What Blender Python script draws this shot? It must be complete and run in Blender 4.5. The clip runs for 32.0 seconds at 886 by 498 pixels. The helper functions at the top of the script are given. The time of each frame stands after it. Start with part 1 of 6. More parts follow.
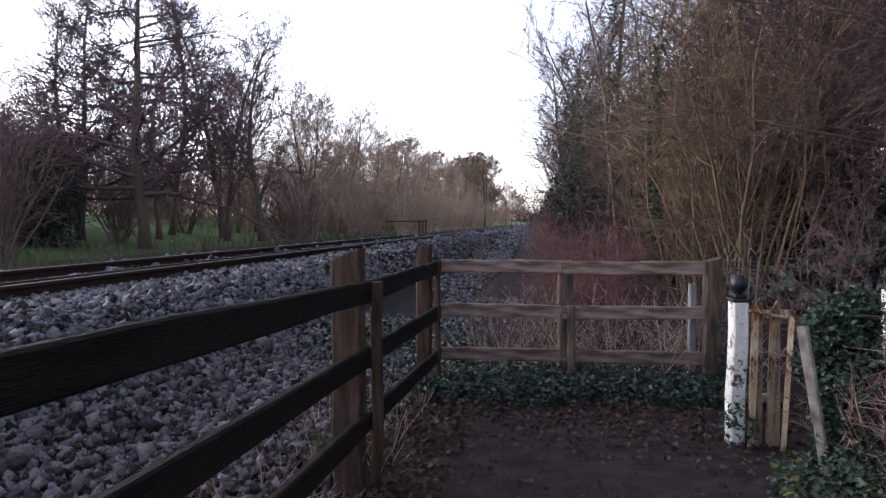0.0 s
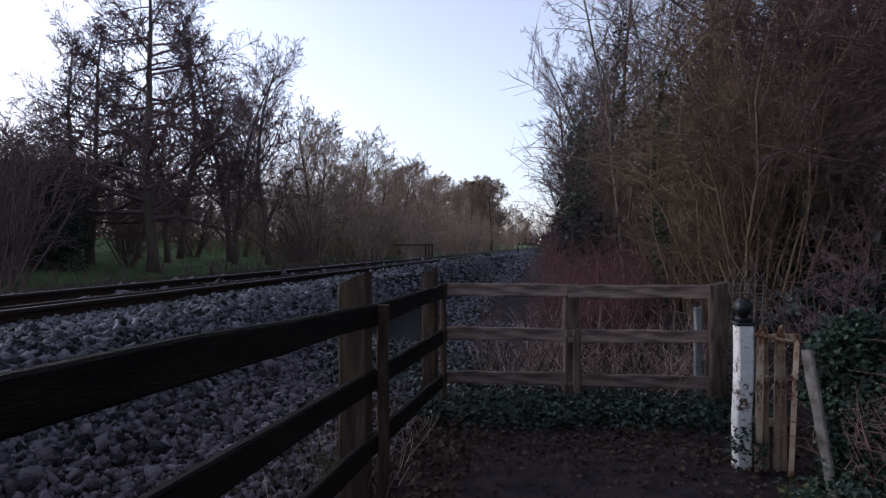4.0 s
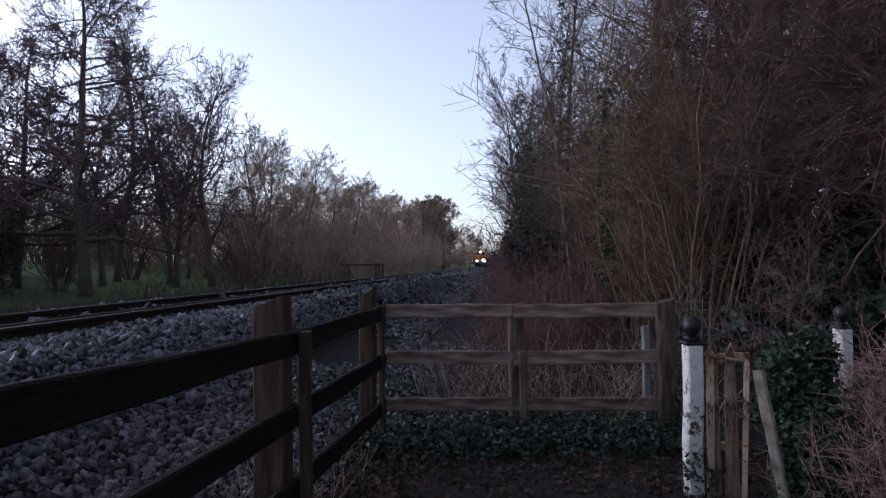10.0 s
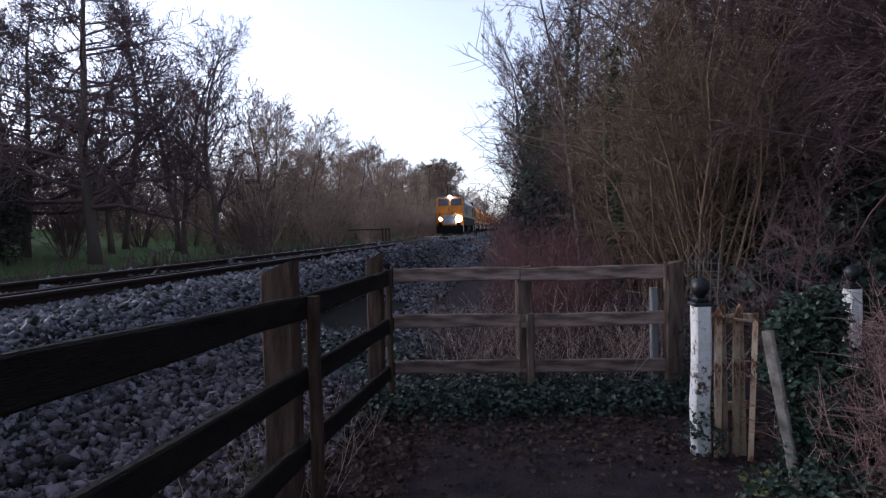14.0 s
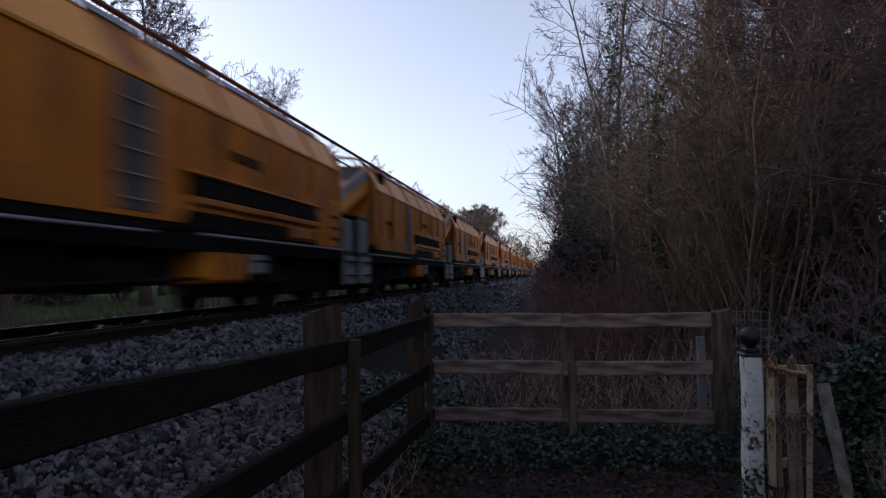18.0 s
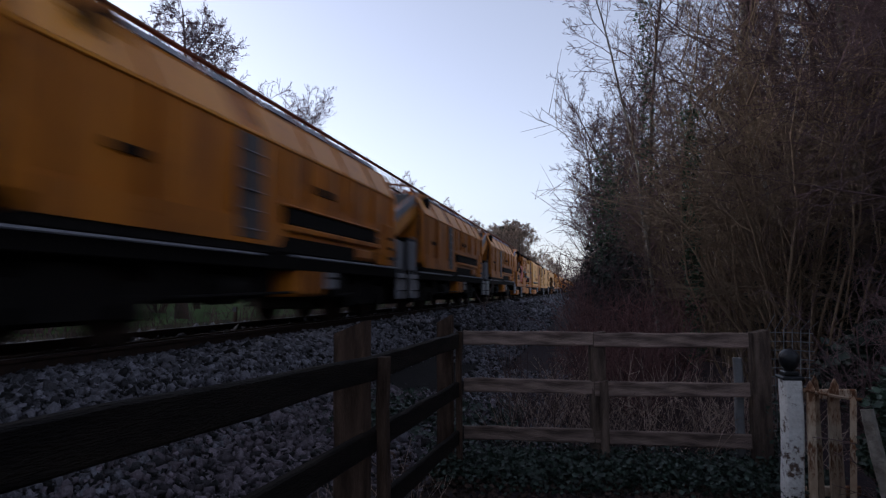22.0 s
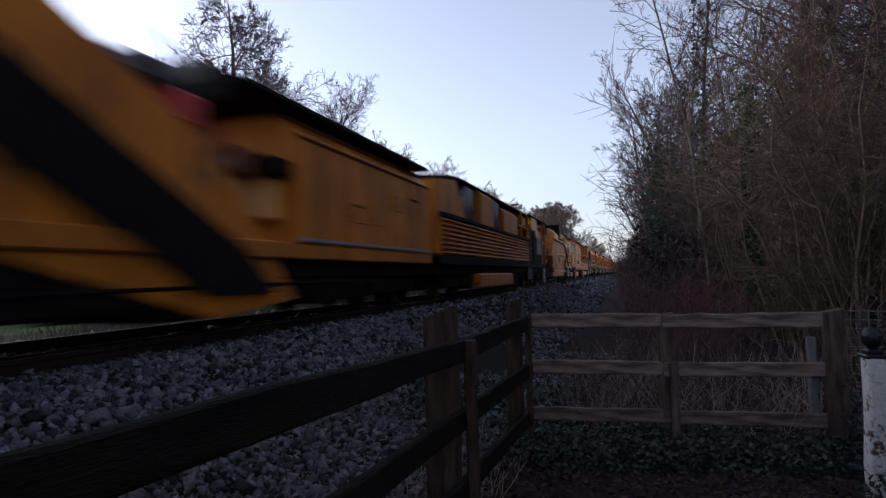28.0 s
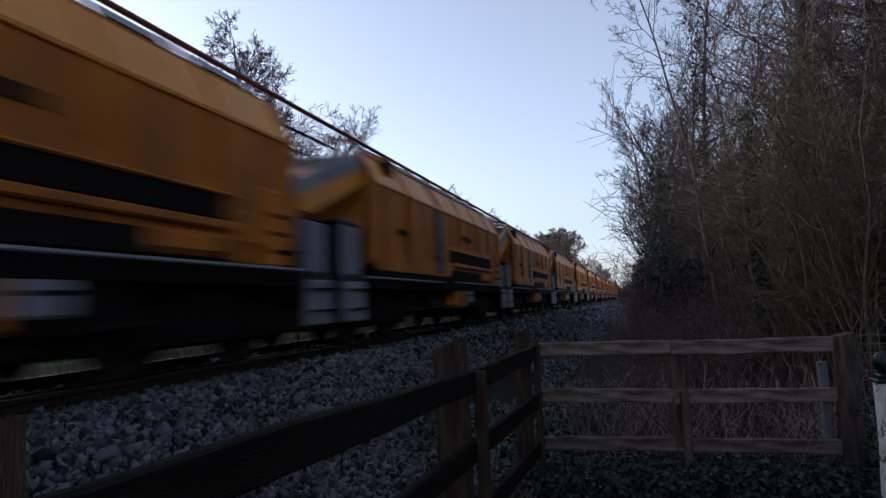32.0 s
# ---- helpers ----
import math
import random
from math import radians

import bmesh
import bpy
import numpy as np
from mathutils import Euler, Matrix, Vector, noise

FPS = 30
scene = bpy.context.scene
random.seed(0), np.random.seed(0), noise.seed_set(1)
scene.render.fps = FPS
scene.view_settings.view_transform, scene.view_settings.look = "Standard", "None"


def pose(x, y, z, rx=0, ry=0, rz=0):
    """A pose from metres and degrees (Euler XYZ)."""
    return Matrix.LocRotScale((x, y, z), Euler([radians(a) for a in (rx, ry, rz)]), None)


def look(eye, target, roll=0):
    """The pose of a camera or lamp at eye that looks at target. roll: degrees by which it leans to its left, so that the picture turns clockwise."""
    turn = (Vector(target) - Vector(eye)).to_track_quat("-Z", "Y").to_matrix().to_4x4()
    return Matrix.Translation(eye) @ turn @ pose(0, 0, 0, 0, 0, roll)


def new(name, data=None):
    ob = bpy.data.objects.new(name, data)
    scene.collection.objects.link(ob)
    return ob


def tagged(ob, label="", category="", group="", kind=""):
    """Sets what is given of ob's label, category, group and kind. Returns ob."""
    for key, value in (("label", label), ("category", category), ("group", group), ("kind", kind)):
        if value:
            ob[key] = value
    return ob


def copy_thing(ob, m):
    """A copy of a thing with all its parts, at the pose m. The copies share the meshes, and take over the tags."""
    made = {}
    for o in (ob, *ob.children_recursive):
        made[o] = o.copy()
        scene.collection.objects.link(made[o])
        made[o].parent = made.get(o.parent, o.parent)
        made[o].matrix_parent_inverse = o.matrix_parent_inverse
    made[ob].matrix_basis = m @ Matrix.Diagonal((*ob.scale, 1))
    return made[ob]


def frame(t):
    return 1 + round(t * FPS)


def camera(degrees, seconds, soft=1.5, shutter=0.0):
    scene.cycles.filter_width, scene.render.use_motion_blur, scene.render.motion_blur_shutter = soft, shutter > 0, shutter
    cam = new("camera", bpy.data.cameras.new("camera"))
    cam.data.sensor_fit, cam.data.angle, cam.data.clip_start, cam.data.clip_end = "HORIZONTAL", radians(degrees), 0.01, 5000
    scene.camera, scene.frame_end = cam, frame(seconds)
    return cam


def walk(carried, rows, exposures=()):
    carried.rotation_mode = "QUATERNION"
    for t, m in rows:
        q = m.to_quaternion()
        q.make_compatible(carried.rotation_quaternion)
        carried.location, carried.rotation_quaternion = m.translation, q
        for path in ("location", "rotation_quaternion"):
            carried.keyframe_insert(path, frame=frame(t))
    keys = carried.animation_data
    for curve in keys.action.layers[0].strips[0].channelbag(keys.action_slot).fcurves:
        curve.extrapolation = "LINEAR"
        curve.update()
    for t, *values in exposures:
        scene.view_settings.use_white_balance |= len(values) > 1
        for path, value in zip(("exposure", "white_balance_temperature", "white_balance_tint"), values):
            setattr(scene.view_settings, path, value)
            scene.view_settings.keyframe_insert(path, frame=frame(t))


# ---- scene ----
cam = camera(71.1, 32.0, soft=1.3, shutter=0.7)
# the walk: seconds, place, yaw, pitch, roll
PATH = [
    (0.0, (0.032, -0.162, 1.585), 9.49, -2.49, 0.01),
    (0.5, (0.036, -0.176, 1.591), 9.33, -1.88, -0.08),
    (1.0, (0.022, -0.189, 1.586), 10.33, -1.09, 0.20),
    (1.5, (0.031, -0.203, 1.589), 9.92, -0.15, 0.31),
    (2.0, (0.030, -0.206, 1.594), 9.93, 0.12, 0.52),
    (2.5, (0.039, -0.205, 1.593), 9.53, -0.11, 0.50),
    (3.0, (0.038, -0.211, 1.588), 10.36, -0.04, 0.40),
    (3.5, (0.042, -0.213, 1.586), 10.15, -0.34, 0.08),
    (5.5, (0.050, -0.225, 1.590), 9.79, -0.11, 0.20),
    (6.0, (0.042, -0.216, 1.588), 8.97, -0.41, 0.24),
    (6.5, (0.058, -0.233, 1.590), 9.87, 0.01, -0.27),
    (7.0, (0.037, -0.170, 1.584), 8.18, -1.52, 0.40),
    (7.5, (0.003, -0.077, 1.575), 6.26, -1.39, 0.12),
    (8.0, (-0.009, -0.000, 1.581), 4.76, -0.15, -0.59),
    (8.5, (0.016, 0.070, 1.575), 2.97, -1.30, -0.67),
    (9.0, (0.066, 0.092, 1.580), 3.79, 0.18, -0.56),
    (9.5, (0.107, 0.114, 1.580), 5.51, 0.77, -0.30),
    (10.0, (0.117, 0.120, 1.583), 5.68, 1.46, -0.60),
    (10.5, (0.117, 0.125, 1.581), 5.67, 1.75, -0.55),
    (11.0, (0.114, 0.130, 1.581), 6.19, 1.55, -0.92),
    (11.5, (0.119, 0.136, 1.570), 5.85, -0.02, -0.42),
    (12.0, (0.119, 0.144, 1.575), 4.67, -0.56, -1.32),
    (12.5, (0.115, 0.149, 1.580), 5.42, -1.57, -1.42),
    (13.0, (0.117, 0.146, 1.576), 4.69, -1.93, -1.27),
    (13.5, (0.112, 0.144, 1.574), 5.23, -2.64, -1.24),
    (14.0, (0.111, 0.144, 1.578), 6.33, -1.84, -1.19),
    (14.5, (0.120, 0.135, 1.578), 6.52, -1.80, -1.38),
    (16.5, (0.108, 0.151, 1.568), 6.65, 1.10, -0.15),
    (17.0, (0.104, 0.164, 1.567), 7.78, 1.98, -0.14),
    (17.5, (0.106, 0.141, 1.575), 9.41, 2.26, -0.66),
    (18.0, (0.114, 0.125, 1.580), 10.03, 2.38, -0.71),
    (18.5, (0.110, 0.122, 1.578), 10.11, 2.82, -0.40),
    (19.0, (0.114, 0.127, 1.579), 10.60, 2.90, -0.30),
    (19.5, (0.109, 0.120, 1.592), 10.69, 3.22, -0.18),
    (20.0, (0.109, 0.100, 1.596), 11.47, 3.41, -0.32),
    (20.5, (0.113, 0.115, 1.594), 11.69, 3.58, -0.27),
    (21.0, (0.105, 0.127, 1.591), 11.77, 3.35, -0.38),
    (21.5, (0.110, 0.125, 1.593), 12.93, 3.43, -0.32),
    (22.0, (0.118, 0.122, 1.591), 12.86, 3.85, -0.19),
    (22.5, (0.108, 0.117, 1.589), 13.02, 3.62, -0.02),
    (23.0, (0.093, 0.102, 1.590), 15.33, 2.87, -0.10),
    (23.5, (0.070, 0.088, 1.592), 20.06, 2.26, -0.18),
    (24.0, (0.046, 0.063, 1.622), 21.21, -0.11, -2.07),
    (24.5, (0.011, 0.097, 1.620), 20.12, 0.11, -1.42),
    (25.0, (0.012, 0.114, 1.608), 17.66, -1.75, 0.37),
    (25.5, (0.004, 0.088, 1.606), 18.08, 0.15, -0.83),
    (26.0, (-0.017, 0.054, 1.614), 17.33, 1.40, -1.28),
    (26.5, (-0.035, 0.016, 1.616), 17.61, 2.45, -1.70),
    (28.5, (-0.092, -0.061, 1.601), 16.41, 2.47, -1.09),
    (29.0, (-0.108, -0.052, 1.608), 16.36, 2.83, -0.90),
    (29.5, (-0.115, -0.065, 1.609), 17.24, 3.19, -1.23),
    (30.0, (-0.119, -0.074, 1.614), 17.64, 3.19, -1.28),
    (30.5, (-0.108, -0.077, 1.611), 16.43, 4.55, -1.43),
    (31.0, (-0.102, -0.062, 1.612), 15.12, 4.92, -1.75),
    (31.5, (-0.101, -0.072, 1.617), 16.67, 4.10, -1.67),
    (32.0, (-0.086, -0.092, 1.624), 17.03, 5.02, -2.24),
]
EXPOSURES = [(0.0, 2.0, 6050, 20), (0.8, 1.75, 6050, 20), (1.4, 1.3, 5950, 19), (2.2, 1.02, 5800, 20), (8.0, 0.95, 5650, 20), (13.2, 0.92, 5550, 20), (13.9, 1.25, 5650, 20), (14.5, 1.25, 5650, 20), (16.5, 0.9, 5700, 19), (17.5, 0.88, 5780, 19), (22.5, 0.79, 5780, 20), (24.0, 0.82, 5850, 22), (25.2, 1.17, 5400, 20), (26.5, 1.27, 5500, 21), (28.5, 0.71, 5700, 18), (32.0, 0.74, 5500, 15)]


def eye_pose(place, yaw, pitch, roll):
    """A camera pose from a place and yaw to the left, pitch up and lean to the left in degrees."""
    return pose(*place, 0, 0, yaw) @ pose(0, 0, 0, 90 + pitch) @ pose(0, 0, 0, 0, 0, roll)


walk(cam, [(t, eye_pose(p, a, b, c)) for t, p, a, b, c in PATH], EXPOSURES)

# ---- sky and light ----
world = bpy.data.worlds.new("dusk_sky")
scene.world = world
world.use_nodes = True
wn = world.node_tree
sky = wn.nodes.new("ShaderNodeTexSky")
sky.sky_type, sky.sun_disc = "NISHITA", False
SUN_ELEVATION, SUN_AZIMUTH = 13.0, 78.0   # degrees; azimuth to the left from +y
sky.sun_elevation, sky.sun_rotation = radians(SUN_ELEVATION), radians(-SUN_AZIMUTH)
sky.air_density, sky.dust_density, sky.ozone_density = 1.0, 1.5, 1.5
wn.nodes["Background"].inputs["Strength"].default_value = 0.15
veil = wn.nodes.new("ShaderNodeHueSaturation")      # thin high cloud takes colour out of the sky
veil.inputs["Saturation"].default_value = 0.42
wn.links.new(sky.outputs["Color"], veil.inputs["Color"])
wn.links.new(veil.outputs["Color"], wn.nodes["Background"].inputs["Color"])
sun = new("sun", bpy.data.lights.new("sun", "SUN"))
sun.data.energy, sun.data.angle, sun.data.color = 0.2, radians(20), (1.0, 0.9, 0.82)
a = radians(SUN_AZIMUTH)
e = radians(SUN_ELEVATION + 12)
sun.matrix_world = look((0, 0, 60), (60 * math.sin(a) * math.cos(e), -60 * math.cos(a) * math.cos(e), 60 - 60 * math.sin(e)))


# ---- tools ----
def material(name, colour, rough=0.8, metal=0.0, second=None, scale=6.0, fine=60.0, bump=0.3, mix=0.6, rand=0.0, island=0.0, rust=None, rust_at=0.62, stretch=(1, 1, 1), grain=0.25):
    """A weathered surface: two tones at two scales, relief, and change from piece to piece."""
    m = bpy.data.materials.new(name)
    m.use_nodes = True
    n, l = m.node_tree.nodes, m.node_tree.links
    b = n["Principled BSDF"]
    b.inputs["Roughness"].default_value, b.inputs["Metallic"].default_value = rough, metal
    b.inputs["Specular IOR Level"].default_value = 0.12 if rough > 0.75 else 0.35
    tc = n.new("ShaderNodeTexCoord")
    mp = n.new("ShaderNodeMapping")
    mp.inputs["Scale"].default_value = stretch
    l.new(tc.outputs["Object"], mp.inputs["Vector"])
    big, small = n.new("ShaderNodeTexNoise"), n.new("ShaderNodeTexNoise")
    big.inputs["Scale"].default_value, small.inputs["Scale"].default_value = scale, fine
    big.inputs["Detail"].default_value, small.inputs["Detail"].default_value = 5.0, 4.0
    for t in (big, small):
        l.new(mp.outputs["Vector"], t.inputs["Vector"])
    ramp = n.new("ShaderNodeMapRange")
    ramp.inputs["From Min"].default_value, ramp.inputs["From Max"].default_value = 0.35, 0.65
    l.new(big.outputs["Fac"], ramp.inputs["Value"])
    second = second or tuple(c * 0.6 for c in colour)
    c1 = n.new("ShaderNodeMix")
    c1.data_type = "RGBA"
    c1.inputs["A"].default_value, c1.inputs["B"].default_value = (*colour, 1), (*second, 1)
    mul = n.new("ShaderNodeMath")
    mul.operation = "MULTIPLY"
    mul.inputs[1].default_value = mix
    l.new(ramp.outputs["Result"], mul.inputs[0])
    l.new(mul.outputs[0], c1.inputs["Factor"])
    last = c1.outputs["Result"]
    if rust:
        r = n.new("ShaderNodeMapRange")
        r.inputs["From Min"].default_value, r.inputs["From Max"].default_value = rust_at, rust_at + 0.06
        rn = n.new("ShaderNodeTexNoise")
        rn.inputs["Scale"].default_value, rn.inputs["Detail"].default_value, rn.inputs["Roughness"].default_value = scale * 1.7, 8.0, 0.7
        l.new(mp.outputs["Vector"], rn.inputs["Vector"])
        l.new(rn.outputs["Fac"], r.inputs["Value"])
        c2 = n.new("ShaderNodeMix")
        c2.data_type = "RGBA"
        c2.inputs["B"].default_value = (*rust, 1)
        l.new(last, c2.inputs["A"])
        l.new(r.outputs["Result"], c2.inputs["Factor"])
        last = c2.outputs["Result"]
    hs = n.new("ShaderNodeHueSaturation")
    val = n.new("ShaderNodeMapRange")
    val.inputs["To Min"].default_value, val.inputs["To Max"].default_value = 1 - grain, 1 + grain
    l.new(small.outputs["Fac"], val.inputs["Value"])
    l.new(last, hs.inputs["Color"])
    vout = val.outputs["Result"]
    for amount, node, sock in ((rand, "ShaderNodeObjectInfo", "Random"), (island, "ShaderNodeNewGeometry", "Random Per Island")):
        if amount:
            i = n.new(node)
            mr = n.new("ShaderNodeMapRange")
            mr.inputs["To Min"].default_value, mr.inputs["To Max"].default_value = 1 - amount, 1 + amount
            l.new(i.outputs[sock], mr.inputs["Value"])
            mm = n.new("ShaderNodeMath")
            mm.operation = "MULTIPLY"
            l.new(vout, mm.inputs[0])
            l.new(mr.outputs["Result"], mm.inputs[1])
            vout = mm.outputs[0]
    l.new(vout, hs.inputs["Value"])
    l.new(hs.outputs["Color"], b.inputs["Base Color"])
    if bump:
        bp = n.new("ShaderNodeBump")
        bp.inputs["Strength"].default_value, bp.inputs["Distance"].default_value = bump, 0.02
        l.new(small.outputs["Fac"], bp.inputs["Height"])
        l.new(bp.outputs["Normal"], b.inputs["Normal"])
    return m


class Shape:
    """Collects vertices and faces for one mesh."""

    def __init__(self):
        self.v, self.f = [], []

    def add(self, verts, faces):
        o = len(self.v)
        self.v += [tuple(p) for p in verts]
        self.f += [tuple(i + o for i in q) for q in faces]
        return self

    def box(self, x0, x1, y0, y1, z0, z1, c=0.012, m=None):
        """A box with chamfered edges, from corner to corner."""
        lo, hi = Vector((min(x0, x1), min(y0, y1), min(z0, z1))), Vector((max(x0, x1), max(y0, y1), max(z0, z1)))
        c = min(c, *[(hi[i] - lo[i]) * 0.45 for i in range(3)])
        mid, half = (lo + hi) / 2, (hi - lo) / 2
        vs, idx = [], {}
        for sx in (-1, 1):
            for sy in (-1, 1):
                for sz in (-1, 1):
                    for ax in range(3):
                        p = [sx * (half.x - c), sy * (half.y - c), sz * (half.z - c)]
                        p[ax] += (sx, sy, sz)[ax] * c
                        idx[sx, sy, sz, ax] = len(vs)
                        q = mid + Vector(p)
                        vs.append(m @ q if m else q)
        fs = []
        for ax in range(3):
            u, w = (ax + 1) % 3, (ax + 2) % 3
            for s in (-1, 1):
                q = []
                for a, b in ((-1, -1), (1, -1), (1, 1), (-1, 1)):
                    k = [0, 0, 0]
                    k[ax], k[u], k[w] = s, a, b
                    q.append(idx[(*k, ax)])
                fs.append(q if s > 0 else q[::-1])
            for a in (-1, 1):
                for b in (-1, 1):
                    k0, k1 = [0, 0, 0], [0, 0, 0]
                    k0[u], k0[w], k0[ax] = a, b, -1
                    k1[u], k1[w], k1[ax] = a, b, 1
                    q = [idx[(*k0, u)], idx[(*k1, u)], idx[(*k1, w)], idx[(*k0, w)]]
                    fs.append(q if a * b < 0 else q[::-1])
        for sx in (-1, 1):
            for sy in (-1, 1):
                for sz in (-1, 1):
                    q = [idx[sx, sy, sz, 0], idx[sx, sy, sz, 1], idx[sx, sy, sz, 2]]
                    fs.append(q if sx * sy * sz > 0 else q[::-1])
        return self.add(vs, fs)

    def tube(self, points, radii, n=8, caps=True):
        """A round bar through the points."""
        pts = [Vector(p) for p in points]
        if isinstance(radii, (int, float)):
            radii = [radii] * len(pts)
        vs, fs = [], []
        for k, p in enumerate(pts):
            d = (pts[min(k + 1, len(pts) - 1)] - pts[max(k - 1, 0)]).normalized()
            side = d.cross(Vector((0.31, 0.17, 0.93)) if abs(d.z) < 0.9 else Vector((1, 0.1, 0))).normalized()
            up = d.cross(side)
            for j in range(n):
                t = 2 * math.pi * j / n
                vs.append(p + radii[k] * (math.cos(t) * side + math.sin(t) * up))
        for k in range(len(pts) - 1):
            for j in range(n):
                j2 = (j + 1) % n
                fs.append((k * n + j, k * n + j2, (k + 1) * n + j2, (k + 1) * n + j))
        if caps:
            fs += [tuple(range(n))[::-1], tuple((len(pts) - 1) * n + j for j in range(n))]
        return self.add(vs, fs)

    def prism(self, profile, y0, y1, m=None):
        """A profile of (x, z) points drawn along y."""
        k = len(profile)
        vs = [Vector((x, y, z)) for y in (y0, y1) for x, z in profile]
        if m:
            vs = [m @ p for p in vs]
        fs = [(i, (i + 1) % k, k + (i + 1) % k, k + i) for i in range(k)]
        return self.add(vs, fs + [tuple(range(k))[::-1], tuple(k + i for i in range(k))])

    def side(self, outline, x0, x1):
        """An outline of (y, z) points drawn along x."""
        k = len(outline)
        vs = [(x, y, z) for x in (x0, x1) for y, z in outline]
        fs = [(i, (i + 1) % k, k + (i + 1) % k, k + i) for i in range(k)]
        return self.add(vs, fs + [tuple(range(k))[::-1], tuple(k + i for i in range(k))])

    def mesh(self, name, mat, smooth=False, clean=True):
        me = bpy.data.meshes.new(name)
        me.from_pydata(self.v, [], self.f)
        if clean and len(self.v) < 20000:
            bm = bmesh.new()
            bm.from_mesh(me)
            bmesh.ops.recalc_face_normals(bm, faces=bm.faces)
            bm.to_mesh(me)
            bm.free()
        me.materials.append(mat)
        if smooth:
            me.polygons.foreach_set("use_smooth", [True] * len(me.polygons))
        me.update()
        return me


def part(name, shape, mat, parent, label="", smooth=False):
    """One mesh object under a thing or under a part."""
    ob = new(name, shape if isinstance(shape, bpy.types.Mesh) else shape.mesh(name, mat, smooth))
    ob.parent = parent
    return tagged(ob, label) if label else ob


def thing(name, label, category, group="", at=None):
    """An empty that carries the parts of a thing."""
    ob = tagged(new(name), label, category, group)
    ob.empty_display_size = 0.2
    if at is not None:
        ob.matrix_world = at
    return ob


def whole(name, shape, mat, label, category="", group="", kind="", smooth=False, at=None):
    """A thing of one mesh."""
    ob = new(name, shape if isinstance(shape, bpy.types.Mesh) else shape.mesh(name, mat, smooth))
    if at is not None:
        ob.matrix_world = at
    return tagged(ob, label, category, group, kind)


# ---- materials ----
SOIL = material("trodden_soil", (0.02, 0.0145, 0.018), 0.95, second=(0.04, 0.028, 0.028), scale=5, fine=55, bump=1.0, mix=0.9, grain=0.55)
STONE = material("ballast_stone", (0.092, 0.09, 0.103), 0.75, second=(0.026, 0.0245, 0.029), scale=9, fine=60, bump=0.8, island=1.25, grain=0.6)
STONE_BROWN = material("brown_gravel", (0.098, 0.082, 0.094), 0.75, second=(0.034, 0.027, 0.031), scale=9, fine=60, bump=0.8, island=1.2, grain=0.6)
# shade in the gaps between the stones is put into this near black
BED = material("ballast_bed", (0.012, 0.011, 0.011), 0.95, second=(0.008, 0.007, 0.007), scale=3, fine=40, bump=0.9)
GRASS_GROUND = material("rough_grass", (0.024, 0.026, 0.014), 0.95, second=(0.032, 0.026, 0.017), scale=0.8, fine=25, bump=0.8)
FIELD = material("pasture", (0.04, 0.085, 0.02), 0.95, second=(0.045, 0.06, 0.02), scale=0.2, fine=8, bump=0.6)
STEEL = material("rail_steel", (0.022, 0.015, 0.013), 0.8, 0.0, second=(0.036, 0.02, 0.014), scale=9, fine=90, bump=0.2)
RAILHEAD = material("worn_railhead", (0.12, 0.11, 0.115), 0.5, 0.7, scale=4, fine=80, bump=0.05)
CONCRETE = material("sleeper_concrete", (0.22, 0.2, 0.18), 0.9, scale=5, fine=60, rand=0.15)
# same oak as WOOD, with the shade on the backlit rails in the colour
WOOD_DARK = material("weathered_shaded_oak", (0.017, 0.013, 0.01), 0.85, second=(0.005, 0.004, 0.004), scale=4, fine=40, bump=0.8, mix=0.9, rand=0.15, stretch=(6, 0.8, 5), grain=0.4)
WOOD = material("weathered_oak", (0.26, 0.19, 0.16), 0.85, second=(0.06, 0.043, 0.037), scale=5, fine=40, bump=0.8, mix=0.9, rand=0.2, stretch=(4, 0.7, 4), grain=0.4)
WOOD_POST = material("oak_post", (0.085, 0.055, 0.04), 0.85, second=(0.025, 0.016, 0.012), scale=4, fine=40, bump=0.8, mix=0.9, rand=0.2, stretch=(5, 5, 0.8), grain=0.4)
WOOD_GREY = material("grey_oak_post", (0.17, 0.125, 0.1), 0.85, second=(0.05, 0.036, 0.03), scale=4, fine=40, bump=0.8, mix=0.9, rand=0.2, stretch=(5, 5, 0.8), grain=0.4)
BARK = material("bark", (0.1, 0.078, 0.064), 0.95, second=(0.06, 0.055, 0.044), scale=3, fine=30, bump=0.8, rand=0.2, stretch=(1, 1, 0.25))
TWIG = material("bare_twigs", (0.13, 0.088, 0.083), 0.95, second=(0.075, 0.052, 0.05), scale=2, fine=20, bump=0.0, rand=0.25)
TWIG_OLIVE = material("olive_twigs", (0.18, 0.132, 0.088), 0.95, second=(0.11, 0.077, 0.056), scale=1, fine=20, bump=0.0, rand=0.25)
PALE_BARK = material("pale_lichen_bark", (0.22, 0.2, 0.17), 0.9, second=(0.07, 0.055, 0.045), scale=4, fine=30, bump=0.6, mix=0.9, stretch=(1, 1, 0.6))
TWIG_DARK = material("dark_reddish_twigs", (0.1, 0.066, 0.068), 0.95, second=(0.06, 0.041, 0.043), scale=1, fine=20, bump=0.0, rand=0.25)
GRASS_DRY = material("dull_winter_grass", (0.085, 0.08, 0.045), 0.95, second=(0.06, 0.05, 0.035), scale=1, fine=12, bump=0.0, island=0.4)
# paler copy of the twigs for the far trees, their sunlight in the colour
TWIG_TAN = material("sunlit_tan_twigs", (0.27, 0.2, 0.155), 0.95, second=(0.17, 0.12, 0.095), scale=0.6, fine=20, bump=0.0, rand=0.25)
TWIG_RED = material("red_dogwood_twigs", (0.15, 0.079, 0.075), 0.9, second=(0.095, 0.052, 0.05), scale=1, fine=20, bump=0.0, island=0.3)
